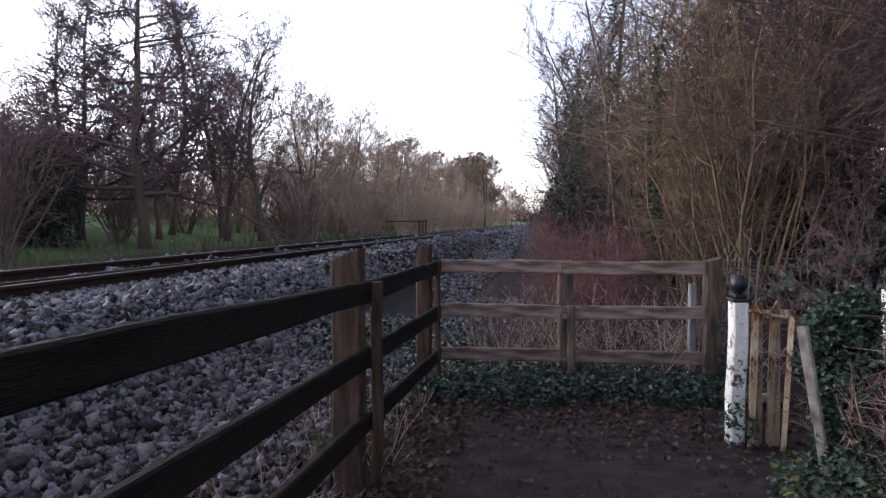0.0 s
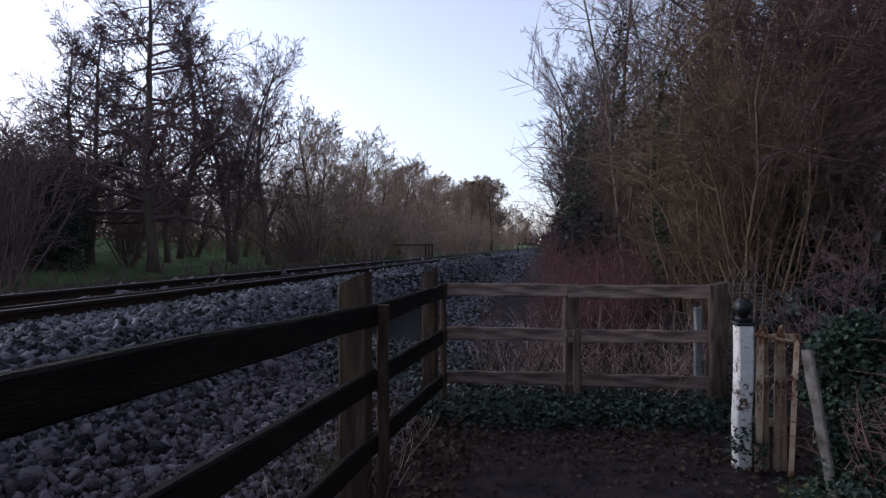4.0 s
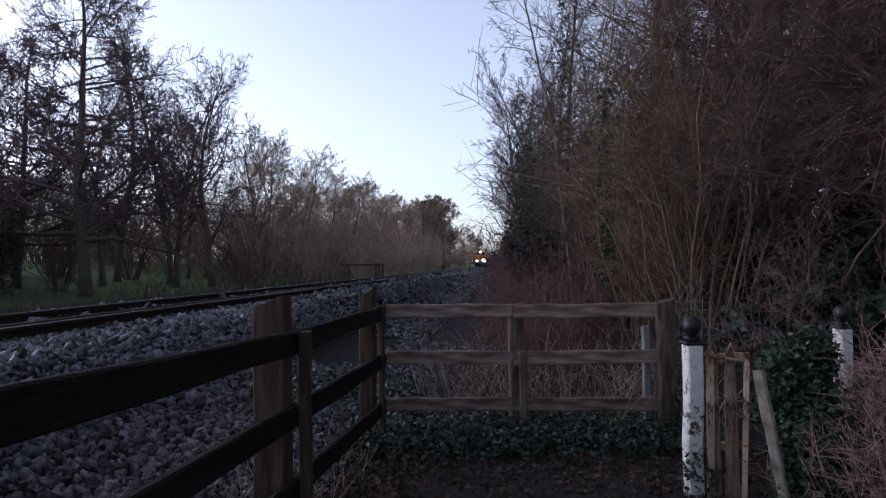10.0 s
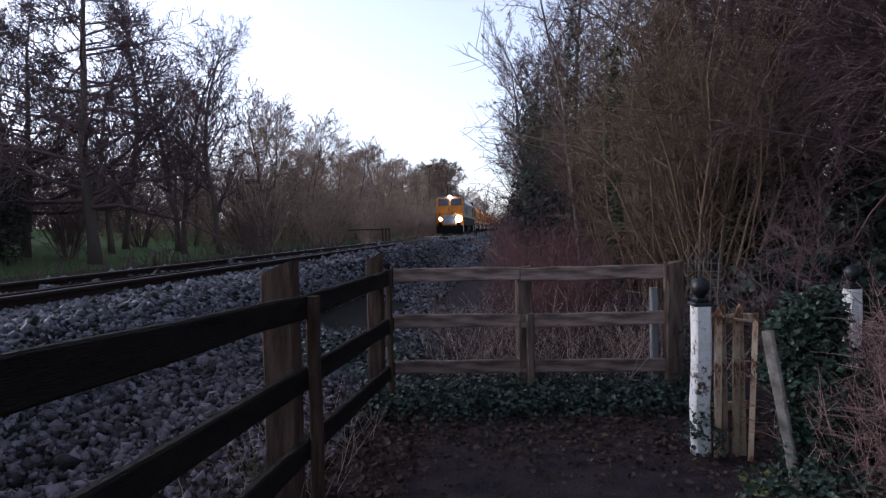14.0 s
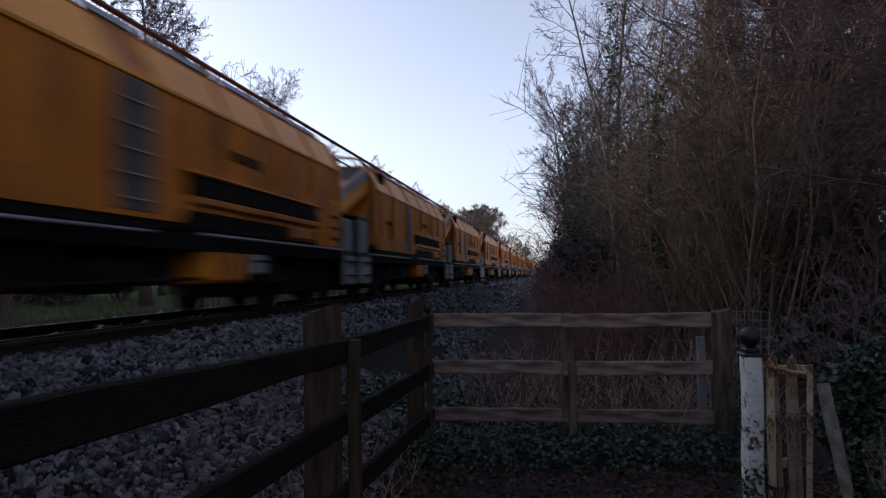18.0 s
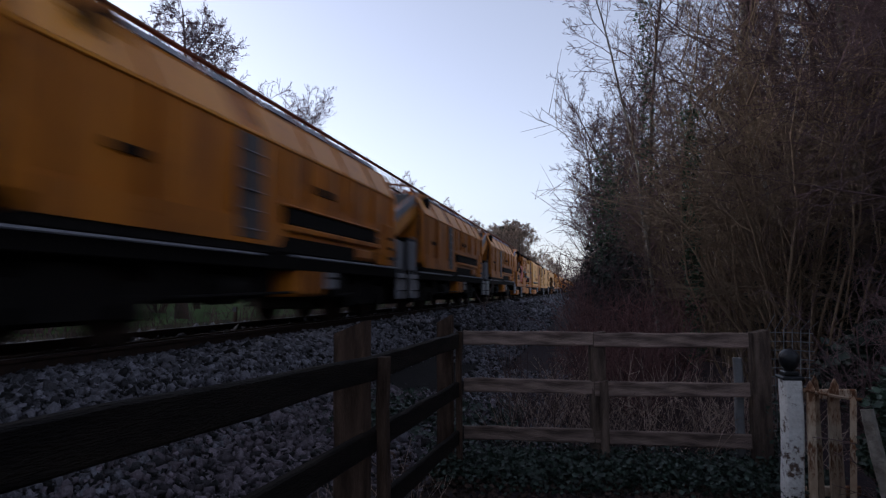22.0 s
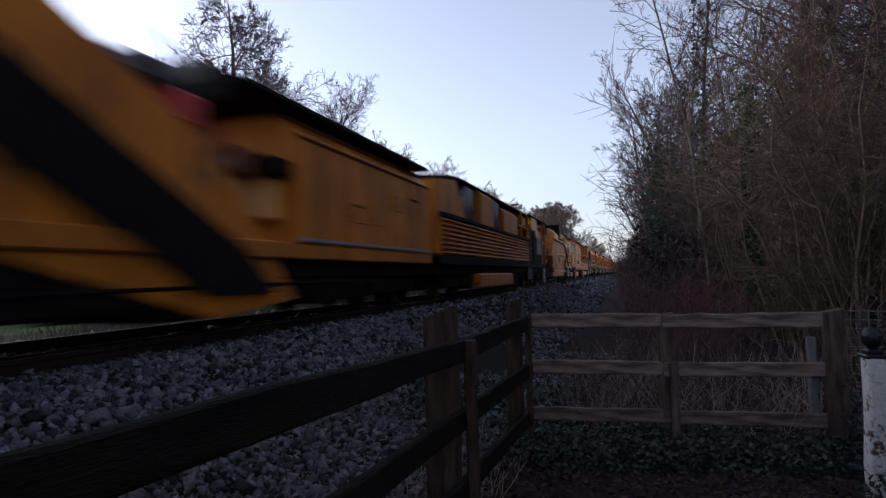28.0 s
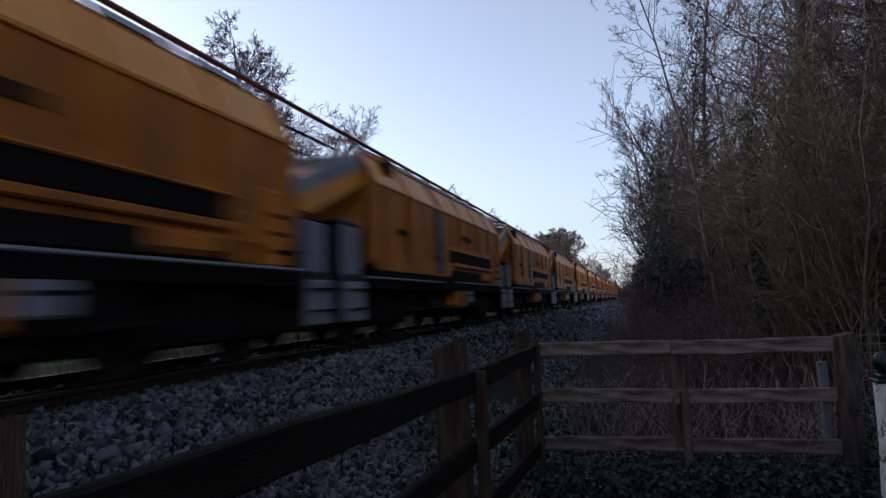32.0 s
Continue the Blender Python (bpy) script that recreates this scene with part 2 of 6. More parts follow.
BRAMBLE = material("dry_bramble", (0.27, 0.175, 0.155), 0.95, second=(0.12, 0.07, 0.065), scale=2, fine=20, bump=0.0, island=0.45)
IVY_FAR = material("shaded_ivy_leaf", (0.034, 0.064, 0.03), 0.6, second=(0.02, 0.034, 0.018), scale=2, fine=20, bump=0.0, island=0.45)
STRAW = material("dry_stalks", (0.36, 0.27, 0.22), 0.95, second=(0.16, 0.115, 0.095), scale=2, fine=20, bump=0.0, island=0.45)
IVY = material("ivy_leaf", (0.021, 0.036, 0.025), 0.45, second=(0.012, 0.021, 0.015), scale=2, fine=20, bump=0.0, island=0.45)
LEAF_LITTER = material("leaf_litter", (0.055, 0.036, 0.028), 0.95, second=(0.032, 0.022, 0.019), scale=2, fine=30, bump=0.0, island=0.5)
GRASS = material("grass_blade", (0.07, 0.10, 0.03), 0.8, second=(0.12, 0.11, 0.05), scale=1, fine=12, bump=0.0, island=0.4)
WHITE_PAINT = material("flaking_white_paint", (0.66, 0.66, 0.64), 0.7, second=(0.5, 0.48, 0.44), scale=6, fine=50, bump=0.6, rust=(0.08, 0.05, 0.035), rust_at=0.53)
RUST_TOP = material("rust_red_paint", (0.16, 0.05, 0.025), 0.8, second=(0.08, 0.03, 0.018), scale=3, fine=40, bump=0.3)
# grimy, darker copy of the yellow with the shade inside the machines painted in
RECESS = material("grimy_shaded_orange", (0.2, 0.07, 0.012), 0.8, second=(0.07, 0.026, 0.009), scale=1.8, fine=20, bump=0.2, mix=0.9, stretch=(1, 1, 0.4))
PLANK_GREY = material("lichen_grey_plank", (0.2, 0.185, 0.165), 0.9, second=(0.06, 0.05, 0.04), scale=9, fine=50, bump=0.5, mix=0.9)
RUSTY = material("rusty_painted_iron", (0.42, 0.35, 0.26), 0.85, second=(0.2, 0.09, 0.04), scale=7, fine=60, bump=0.5, mix=0.9, rand=0.35, rust=(0.12, 0.055, 0.028), rust_at=0.5, stretch=(1, 1, 0.3))
BLACK_IRON = material("black_iron", (0.014, 0.015, 0.018), 0.4, 0.3, scale=8, fine=60, bump=0.3)
GALV = material("galvanised_wire", (0.17, 0.175, 0.18), 0.7, 0.1, scale=8, fine=60, bump=0.1)
YELLOW = material("dirty_yellow_paint", (0.52, 0.17, 0.004), 0.6, second=(0.2, 0.058, 0.004), scale=1.6, fine=18, bump=0.1, mix=0.75, rand=0.12, rust=(0.075, 0.03, 0.012), rust_at=0.57, stretch=(1, 1, 0.22))
# brighter than YELLOW: sky light on the leaning shoulders is put into the colour
SHOULDER_YELLOW = material("weathered_brightened_yellow_paint", (0.66, 0.26, 0.018), 0.5, second=(0.48, 0.17, 0.01), scale=1.2, fine=18, bump=0.08, mix=0.7, rand=0.1, rust=(0.16, 0.065, 0.02), rust_at=0.63, stretch=(1, 1, 0.25))
PALE_YELLOW = material("sun_faded_yellow_paint", (0.66, 0.34, 0.1), 0.6, second=(0.5, 0.24, 0.06), scale=1.4, fine=18, bump=0.08, mix=0.7, rand=0.1, rust=(0.11, 0.045, 0.018), rust_at=0.62, stretch=(1, 1, 0.22))
# near black: grime plus the shade of the train's backlit underside
FRAME_BLACK = material("grimy_shaded_underframe", (0.006, 0.0055, 0.0055), 0.9, second=(0.013, 0.01, 0.009), scale=3, fine=30, bump=0.4, rand=0.2)
DARK_GREEN = material("dark_green_paint", (0.007, 0.018, 0.02), 0.5, second=(0.005, 0.013, 0.015), scale=1, fine=20, bump=0.05)
LETTERING = material("dull_yellow_lettering", (0.2, 0.1, 0.02), 0.6, scale=3, fine=30, bump=0.05)
ORANGE_LINE = material("orange_stripe", (0.5, 0.19, 0.03), 0.5, scale=3, fine=30, bump=0.05)
BLUE_GREY = material("blue_grey_paint", (0.075, 0.07, 0.075), 0.6, second=(0.04, 0.034, 0.034), scale=2, fine=30, bump=0.1)
GREY_PANEL = material("grey_white_panel", (0.22, 0.23, 0.26), 0.6, second=(0.11, 0.11, 0.13), scale=2, fine=30, bump=0.1)
ROOF_GREY = material("grey_roof_paint", (0.34, 0.37, 0.42), 0.5, second=(0.26, 0.28, 0.32), scale=1.5, fine=20, bump=0.1)
RUBBER = material("conveyor_belt", (0.02, 0.02, 0.02), 0.8, scale=6, fine=40, bump=0.2)
RED_PAINT = material("red_paint", (0.45, 0.04, 0.035), 0.5, scale=3, fine=30, bump=0.05)
DARK_GLASS = material("dark_window_glass", (0.01, 0.012, 0.015), 0.08, second=(0.008, 0.01, 0.012), scale=3, fine=30, bump=0.0)
DARK_GLASS.node_tree.nodes["Principled BSDF"].inputs["Specular IOR Level"].default_value = 1.0
PINE = material("pine_needles", (0.04, 0.05, 0.035), 0.9, second=(0.012, 0.025, 0.015), scale=1, fine=10, bump=0.0, island=0.3)


def lamp_material(name, colour, strength):
    m = bpy.data.materials.new(name)
    m.use_nodes = True
    b = m.node_tree.nodes["Principled BSDF"]
    b.inputs["Emission Color"].default_value, b.inputs["Emission Strength"].default_value = (*colour, 1), strength
    return m


HEADLIGHT = lamp_material("lit_headlamp", (1.0, 0.93, 0.75), 160.0)


# ---- ground ----
TRACK_X, RAIL_Z = -5.59, 1.00          # middle of the track, top of the rails
GAUGE = 1.505                          # between the rail centres
PACE = 0.73                            # metres to one step of the planting plan along the track


def smooth(a, b, x):
    t = min(1.0, max(0.0, (x - a) / (b - a)))
    return t * t * (3 - 2 * t)


def ground_z(x, y):
    """Height of the earth, without the loose stones."""
    bumps = 0.03 * noise.noise(Vector((x * 0.9, y * 0.9, 0.3))) + 0.012 * noise.noise(Vector((x * 4, y * 4, 1.7)))
    d = x - TRACK_X
    if -2.6 < d < 2.6:
        bumps *= 0.3
    bank = 0.845 * (1 - smooth(1.75, 3.3, abs(d)))
    if d > 0:
        cess = 0.13 * (1 - smooth(3.6, 4.7, d))
        z = bank + cess * smooth(1.75, 3.3, d)
        z += 0.5 * smooth(3.2, 9.0, x) * smooth(3, 9, y)
    else:
        z = bank + 0.45 * smooth(1.75, 4.0, -d) + 1.9 * smooth(8, 36, -d) + 1.5 * smooth(36, 160, -d)
    return z + bumps


def ground_sheet():
    xs = sorted(set([-900, -500, -300, -200, -140, -100, -75, -58, -46, -38, -32, -27, -23, -20, -17.5, -15.5, -14] + [round(-13 + 0.25 * i, 2) for i in range(77)] + [7.0, 8.0, 9.5, 11, 13, 15, 18, 22, 27, 34, 45, 60, 90, 140, 220, 400, 900]))
    ys = sorted(set([-500, -250, -120, -70, -45, -30, -22, -16, -12, -9, -7, -5, -4, -3, -2, -1, 0] + [round(0.5 + 0.25 * i, 2) for i in range(80)] + [21 + i for i in range(20)] + [42 + 3 * i for i in range(20)] + [105 + 10 * i for i in range(12)] + [240, 280, 340, 420, 520, 700, 1000, 1600]))
    vs = [(x, y, ground_z(x, y)) for y in ys for x in xs]
    w = len(xs)
    fs = [(j * w + i, j * w + i + 1, (j + 1) * w + i + 1, (j + 1) * w + i) for j in range(len(ys) - 1) for i in range(w - 1)]
    me = bpy.data.meshes.new("ground")
    me.from_pydata(vs, [], fs)
    for m in (SOIL, BED, GRASS_GROUND, FIELD):
        me.materials.append(m)
    for p in me.polygons:
        c = p.center
        d = abs(c.x - TRACK_X)
        p.material_index = 1 if d < 4.3 and c.x < -1.5 else 3 if c.x < -14 else 2 if c.x < -8 or c.x > 9 else 0
        p.use_smooth = True
    return tagged(new("ground", me), "dark trodden earth, ballast bed and rough pasture", "ground", kind="structure")


ground_sheet()


# ---- loose ballast ----
def stone_cloud(name, count, x0, x1, y0, y1, size, seed, label, mat=STONE, lift=0.0, keep=None):
    """Many angular stones lying on the ground, one mesh."""
    rng = np.random.default_rng(seed)
    base = np.array([(a, b, c) for a in (-1, 1) for b in (-1, 1) for c in (-1, 1)]) / 1.5
    tri = np.array([(0, 1, 3), (0, 3, 2), (4, 6, 7), (4, 7, 5), (0, 4, 5), (0, 5, 1), (2, 3, 7), (2, 7, 6), (0, 2, 6), (0, 6, 4), (1, 5, 7), (1, 7, 3)])
    x, y = rng.uniform(x0, x1, count), PACE * rng.uniform(y0, y1, count)
    if keep:
        ok = np.array([keep(a, b) for a, b in zip(x, y)])
        x, y = x[ok], y[ok]
    count = len(x)
    s = size * rng.lognormal(0, 0.3, count)
    z = np.array([ground_z(a, b) for a, b in zip(x, y)]) + s * rng.uniform(-0.25, 0.75, count) + lift
    v = base[None] * rng.uniform(0.55, 1.3, (count, 8, 1)) * (s[:, None, None]) * rng.uniform(0.6, 1.25, (count, 1, 3))
    q = rng.normal(size=(count, 4))
    q /= np.linalg.norm(q, axis=1, keepdims=True)
    a, b, c, d = q.T
    rot = np.stack([1 - 2 * (c * c + d * d), 2 * (b * c - a * d), 2 * (b * d + a * c), 2 * (b * c + a * d), 1 - 2 * (b * b + d * d), 2 * (c * d - a * b), 2 * (b * d - a * c), 2 * (c * d + a * b), 1 - 2 * (b * b + c * c)], 1).reshape(-1, 3, 3)
    v = np.einsum("nij,nkj->nki", rot, v) + np.stack([x, y, z], 1)[:, None]
    me = bpy.data.meshes.new(name)
    me.vertices.add(count * 8)
    me.vertices.foreach_set("co", v.ravel())
    f = (tri[None] + 8 * np.arange(count)[:, None, None]).reshape(-1, 3)
    me.loops.add(f.size)
    me.loops.foreach_set("vertex_index", f.ravel())
    me.polygons.add(len(f))
    me.polygons.foreach_set("loop_start", np.arange(0, f.size, 3))
    me.materials.append(mat)
    me.update(calc_edges=True)
    return tagged(new(name, me), label, "ballast", kind="stuff")


def off_rails(x, y):
    d = abs(x - TRACK_X)
    return not (GAUGE / 2 - 0.1 < d < GAUGE / 2 + 0.1)


stone_cloud("shoulder_ballast", 36000, -4.75, -2.8, 0.6, 17, 0.027, 1, "clean blue-grey crushed stone on the track shoulder", keep=off_rails)
stone_cloud("cess_gravel", 22000, -3.0, -1.15, 0.6, 12, 0.028, 2, "small brown-grey gravel between the shoulder and the fence", STONE_BROWN)
stone_cloud("rear_ballast", 18000, -8.0, -1.2, -14, 0.8, 0.034, 7, "grey crushed stone along the track behind the fence corner", keep=off_rails)
stone_cloud("verge_gravel", 6500, -1.9, -0.1, 7.8, 17, 0.03, 6, "blue-grey gravel behind the timber fence")
stone_cloud("far_shoulder_ballast", 11000, -4.75, -1.4, 17, 46, 0.042, 3, "clean blue-grey crushed stone further along the track", keep=off_rails)
stone_cloud("distant_ballast", 5000, -4.9, -1.6, 46, 150, 0.075, 4, "grey crushed stone beside the distant track", keep=off_rails)
stone_cloud("four_foot_ballast", 6000, -7.8, -4.7, 2, 45, 0.04, 5, "grey stone between and beyond the rails", keep=off_rails)


# ---- track ----
def running_rail(x):
    k = 0.0365
    z = RAIL_Z
    prof = [(-0.07, z - 0.159), (0.07, z - 0.159), (0.07, z - 0.147), (0.012, z - 0.12), (0.01, z - 0.045), (k, z - 0.035), (k, z - 0.008), (k - 0.01, z), (-k + 0.01, z), (-k, z - 0.008), (-k, z - 0.035), (-0.01, z - 0.045), (-0.012, z - 0.12), (-0.07, z - 0.147)]
    rail = thing("running_rail", "rusty steel running rail on concrete sleepers", "rail", "running rails", pose(x, 0, 0))
    part("rail_body", Shape().prism(prof, -150, 900), STEEL, rail)
    part("rail_head", Shape().prism([(-0.022, z + 0.0005), (0.022, z + 0.0005), (0.018, z + 0.003), (-0.018, z + 0.003)], -150, 900), RAILHEAD, rail, "polished running surface")


for sx in (-1, 1):
    running_rail(TRACK_X + sx * GAUGE / 2)

spare = thing("spare_rail", "rusty spare rail lying on the sleepers between the running rails", "rail", at=pose(TRACK_X + 0.36, 0, -0.008))
part("rail_body", Shape().prism([(-0.07, RAIL_Z - 0.159), (0.07, RAIL_Z - 0.159), (0.07, RAIL_Z - 0.147), (0.012, RAIL_Z - 0.12), (0.01, RAIL_Z - 0.045), (0.036, RAIL_Z - 0.035), (0.036, RAIL_Z - 0.006), (-0.036, RAIL_Z - 0.006), (-0.036, RAIL_Z - 0.035), (-0.01, RAIL_Z - 0.045), (-0.012, RAIL_Z - 0.12), (-0.07, RAIL_Z - 0.147)], -60, 70), STEEL, spare)

sleeper_mesh = Shape().prism([(-1.25, RAIL_Z - 0.36), (1.25, RAIL_Z - 0.36), (1.25, RAIL_Z - 0.2), (0.95, RAIL_Z - 0.168), (0.55, RAIL_Z - 0.168), (0.4, RAIL_Z - 0.2), (-0.4, RAIL_Z - 0.2), (-0.55, RAIL_Z - 0.168), (-0.95, RAIL_Z - 0.168), (-1.25, RAIL_Z - 0.2)], -0.13, 0.13).mesh("sleeper", CONCRETE)
for i in range(150):
    sl = tagged(new("sleeper", sleeper_mesh), "grey concrete sleeper bedded in ballast", "sleeper", "sleepers under the rails")
    sl.matrix_world = pose(TRACK_X, -4 + 0.65 * i, 0)


# ---- timber fences ----
def board(length, height, thick, seed, sag=0.0):
    """A sawn board along y with slightly wandering edges and worn corners."""
    rng = random.Random(seed)
    s = Shape()
    n = 9
    rows = []
    for i in range(n):
        y = length * (i / (n - 1) - 0.5)
        dz0, dz1 = rng.uniform(-0.006, 0.006), rng.uniform(-0.006, 0.006)
        drop = -sag * (1 - (2 * i / (n - 1) - 1) ** 2)
        h, t, c = height / 2, thick / 2, 0.009
        rows.append([(-t, y, -h + c + dz0 + drop), (-t + c, y, -h + dz0 + drop), (t - c, y, -h + dz0 + drop), (t, y, -h + c + dz0 + drop), (t, y, h - c + dz1 + drop), (t - c, y, h + dz1 + drop), (-t + c, y, h + dz1 + drop), (-t, y, h - c + dz1 + drop)])
    vs = [p for r in rows for p in r]
    fs = [(i * 8 + j, i * 8 + (j + 1) % 8, (i + 1) * 8 + (j + 1) % 8, (i + 1) * 8 + j) for i in range(n - 1) for j in range(8)]
    return s.add(vs, fs + [tuple(range(8))[::-1], tuple((n - 1) * 8 + j for j in range(8))])


def post_shape(w, d, h, seed, cut=0.05, base=-0.5):
    """A square post with a sloping, worn top."""
    rng = random.Random(seed)
    n, c, rows = 7, 0.012, []
    for i in range(n):
        z = base + (h - base) * i / (n - 1)
        jx, jy = rng.uniform(-0.006, 0.006), rng.uniform(-0.006, 0.006)
        a, b = w / 2, d / 2
        ring = [(-a + c, -b), (a - c, -b), (a, -b + c), (a, b - c), (a - c, b), (-a + c, b), (-a, b - c), (-a, -b + c)]
        rows.append([(x + jx, y + jy, z + (cut * (x / w) if i == n - 1 else 0)) for x, y in ring])
    vs = [p for r in rows for p in r]
    fs = [(i * 8 + j, i * 8 + (j + 1) % 8, (i + 1) * 8 + (j + 1) % 8, (i + 1) * 8 + j) for i in range(n - 1) for j in range(8)]
    return Shape().add(vs, fs + [tuple(range(8))[::-1], tuple((n - 1) * 8 + j for j in range(8))])


def between(p, q):
    """The pose that lays y from p to q, and its length."""
    p, q = Vector(p), Vector(q)
    d = q - p
    turn = d.to_track_quat("Y", "Z").to_matrix().to_4x4()
    return Matrix.Translation((p + q) / 2) @ turn, d.length


def put(ob, m):
    ob.matrix_local = m
    return ob


FX = -1.0
side_fence = thing("timber_fence", "weathered three-rail timber fence beside the track, rails darkened for shade", "fence", "timber fences")
for y, h, w in ((5.50, 1.345, 0.13), (3.25, 1.40, 0.17), (0.60, 1.44, 0.17), (-1.6, 1.45, 0.17)):
    put(part("post", post_shape(w, 0.13, h, int(y * 10) + 50, 0.07), WOOD_POST, side_fence), pose(FX - 0.09, y, 0, 0, 0, 0))
put(part("batten", post_shape(0.06, 0.08, 1.235, 9, 0.0), WOOD_POST, side_fence), pose(FX + 0.05, 3.35, 0))
put(part("batten", post_shape(0.05, 0.06, 1.24, 10, 0.0), WOOD_POST, side_fence), pose(FX + 0.05, 5.40, 0))
for k, (z0, z1, z2) in enumerate(((1.38, 1.18, 1.165), (0.98, 0.80, 0.745), (0.60, 0.415, 0.34))):
    m, ln = between((FX, -1.8, z0), (FX, 3.34, z1))
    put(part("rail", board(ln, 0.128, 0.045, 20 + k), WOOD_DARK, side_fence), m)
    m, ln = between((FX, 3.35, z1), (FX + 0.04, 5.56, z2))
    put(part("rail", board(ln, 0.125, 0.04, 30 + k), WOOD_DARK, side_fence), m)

end_fence = thing("timber_fence", "grey-brown three-rail timber fence across the path end", "fence", "timber fences")
A, B, C = (-0.96, 5.66), (0.215, 5.83), (1.46, 5.90)
put(part("post", post_shape(0.135, 0.12, 1.215, 71, 0.02), WOOD_GREY, end_fence), pose(B[0], B[1] + 0.03, 0, 0, 0, 10))
put(part("batten", post_shape(0.07, 0.05, 0.80, 72, 0.02), WOOD_GREY, end_fence), pose(B[0] + 0.05, B[1] - 0.07, 0, 0, 0, 10))
put(part("post", post_shape(0.15, 0.13, 1.235, 73, 0.03), WOOD_GREY, end_fence), pose(C[0] + 0.1, C[1] + 0.05, 0, 0, 0, 8))
put(part("batten", post_shape(0.07, 0.07, 1.0, 74, 0.0), GALV, end_fence, "grey metal strut"), pose(C[0] - 0.06, C[1] + 0.1, 0))
for k, (zl, zm, zr) in enumerate(((1.168, 1.162, 1.16), (0.75, 0.738, 0.74), (0.33, 0.32, 0.32))):
    m, ln = between((A[0], A[1], zl), (B[0] - 0.04, B[1] - 0.02, zm))
    put(part("rail", board(ln, 0.122, 0.04, 40 + k), WOOD, end_fence), m)
    m, ln = between((B[0] - 0.03, B[1] - 0.025, zm - 0.01), (C[0], C[1] - 0.02, zr))
    put(part("rail", board(ln, 0.124, 0.04, 50 + k), WOOD, end_fence), m)


# ---- trees ----
def limb(rng, p, d, length, r0, r1, steps, wander, lift):
    """Points and radii of one wandering limb."""
    pts, rs = [p.copy()], [r0]
    for i in range(steps):
        d = (d + Vector((rng.gauss(0, wander), rng.gauss(0, wander), rng.gauss(0, wander) + lift))).normalized()
        p = p + d * (length / steps)
        pts.append(p.copy())
        rs.append(r0 + (r1 - r0) * (i + 1) / steps)
    return pts, rs, d


def around(rng, d, angle):
    """A direction that leaves d by the angle, on a random side."""
    side = d.cross(Vector((rng.gauss(0, 1), rng.gauss(0, 1), rng.gauss(0, 1)))).normalized()
    return (d * math.cos(angle) + side * math.sin(angle)).normalized()


def bare_tree(seed, height, girth, first=0.25, counts=(20, 7, 6, 3), spread=0.33, angles=(60, 45, 45, 40), lift=0.05, thin=0.006, lean=0.0, taper=0.75):
    """Trunk shape and crown shape of a leafless tree."""
    rng = random.Random(seed)
    trunk, crown = Shape(), Shape()
    pts, rs, _ = limb(rng, Vector((0, 0, -0.3)), Vector((lean, 0, 1)).normalized(), height, girth, girth * 0.12, 12, 0.05, 0.02)
    rs[0] *= 1.35
    trunk.tube(pts, rs, 8)

    def sprout(pts, rs, level, length):
        n = counts[level]
        for k in range(n):
            t = (first + (1 - first) * (k + rng.random()) / n) if level == 0 else 0.2 + 0.8 * (k + rng.random()) / n
            i = min(int(t * (len(pts) - 1)), len(pts) - 2)
            u = t * (len(pts) - 1) - i
            p = pts[i].lerp(pts[i + 1], u)
            d = (pts[i + 1] - pts[i]).normalized()
            r = max(thin, (rs[i] + (rs[i + 1] - rs[i]) * u) * (0.5 if level == 0 else 0.6))
            ang = radians(angles[level] * rng.uniform(0.6, 1.3))
            if level == 0:
                ln = length * spread * (1.25 - taper * t) * rng.uniform(0.7, 1.25)
            else:
                ln = length * (0.5 if level == 1 else 0.48) * (1.2 - 0.6 * t) * rng.uniform(0.6, 1.3)
            d2 = around(rng, d, ang)
            last = level == len(counts) - 1
            steps = (5, 3, 2, 1)[level]
            p2, r2, _ = limb(rng, p, d2, ln, r, thin * (0.7 if last else 1.0), steps, (0.16, 0.2, 0.22, 0.1)[level], lift)
            crown.tube(p2, r2, (5, 4, 3, 3)[level], False)
            if not last:
                sprout(p2, r2, level + 1, ln)

    sprout(pts, rs, 0, height)
    return trunk, crown


def tree_kind(name, label, seed, height, girth, bark=BARK, twig=TWIG, **more):
    """A first tree of a kind, to be copied."""
    trunk, crown = bare_tree(seed, height, girth, **more)
    t = thing(name, label, "tree")
    part("trunk", trunk.mesh("trunk", bark, True, False), bark, t)
    part("crown", crown.mesh("crown", twig, True, False), twig, t)
    return t


def plant(kind, spots, group):
    """Sets a kind of tree at the spots (x, y, turn, scale)."""
    for k, (x, paces, turn, size) in enumerate(spots):
        y = PACE * paces
        m = pose(x, y, ground_z(x, y), 0, 0, turn) @ Matrix.Diagonal((size, size, size, 1))
        if k == 0:
            kind.matrix_world = m
        else:
            c = copy_thing(kind, pose(x, y, ground_z(x, y), 0, 0, turn))
            c.scale = (size, size, size)
        tagged(kind if k == 0 else c, group=group)


def bush_shape(seed, height, stems, lean=0.35, counts=(7, 5), thin=0.006, girth=0.02, wander=0.09):
    """Many stems from one stool, and their side twigs."""
    rng = random.Random(seed)
    stem_shape, twig_shape = Shape(), Shape()
    for _ in range(stems):
        a = rng.uniform(0, 2 * math.pi)
        r = rng.uniform(0, 0.12) * height * 0.5
        d = Vector((math.cos(a) * lean * rng.uniform(0.1, 1.2), math.sin(a) * lean * rng.uniform(0.1, 1.2), 1)).normalized()
        h = height * rng.uniform(0.6, 1.05)
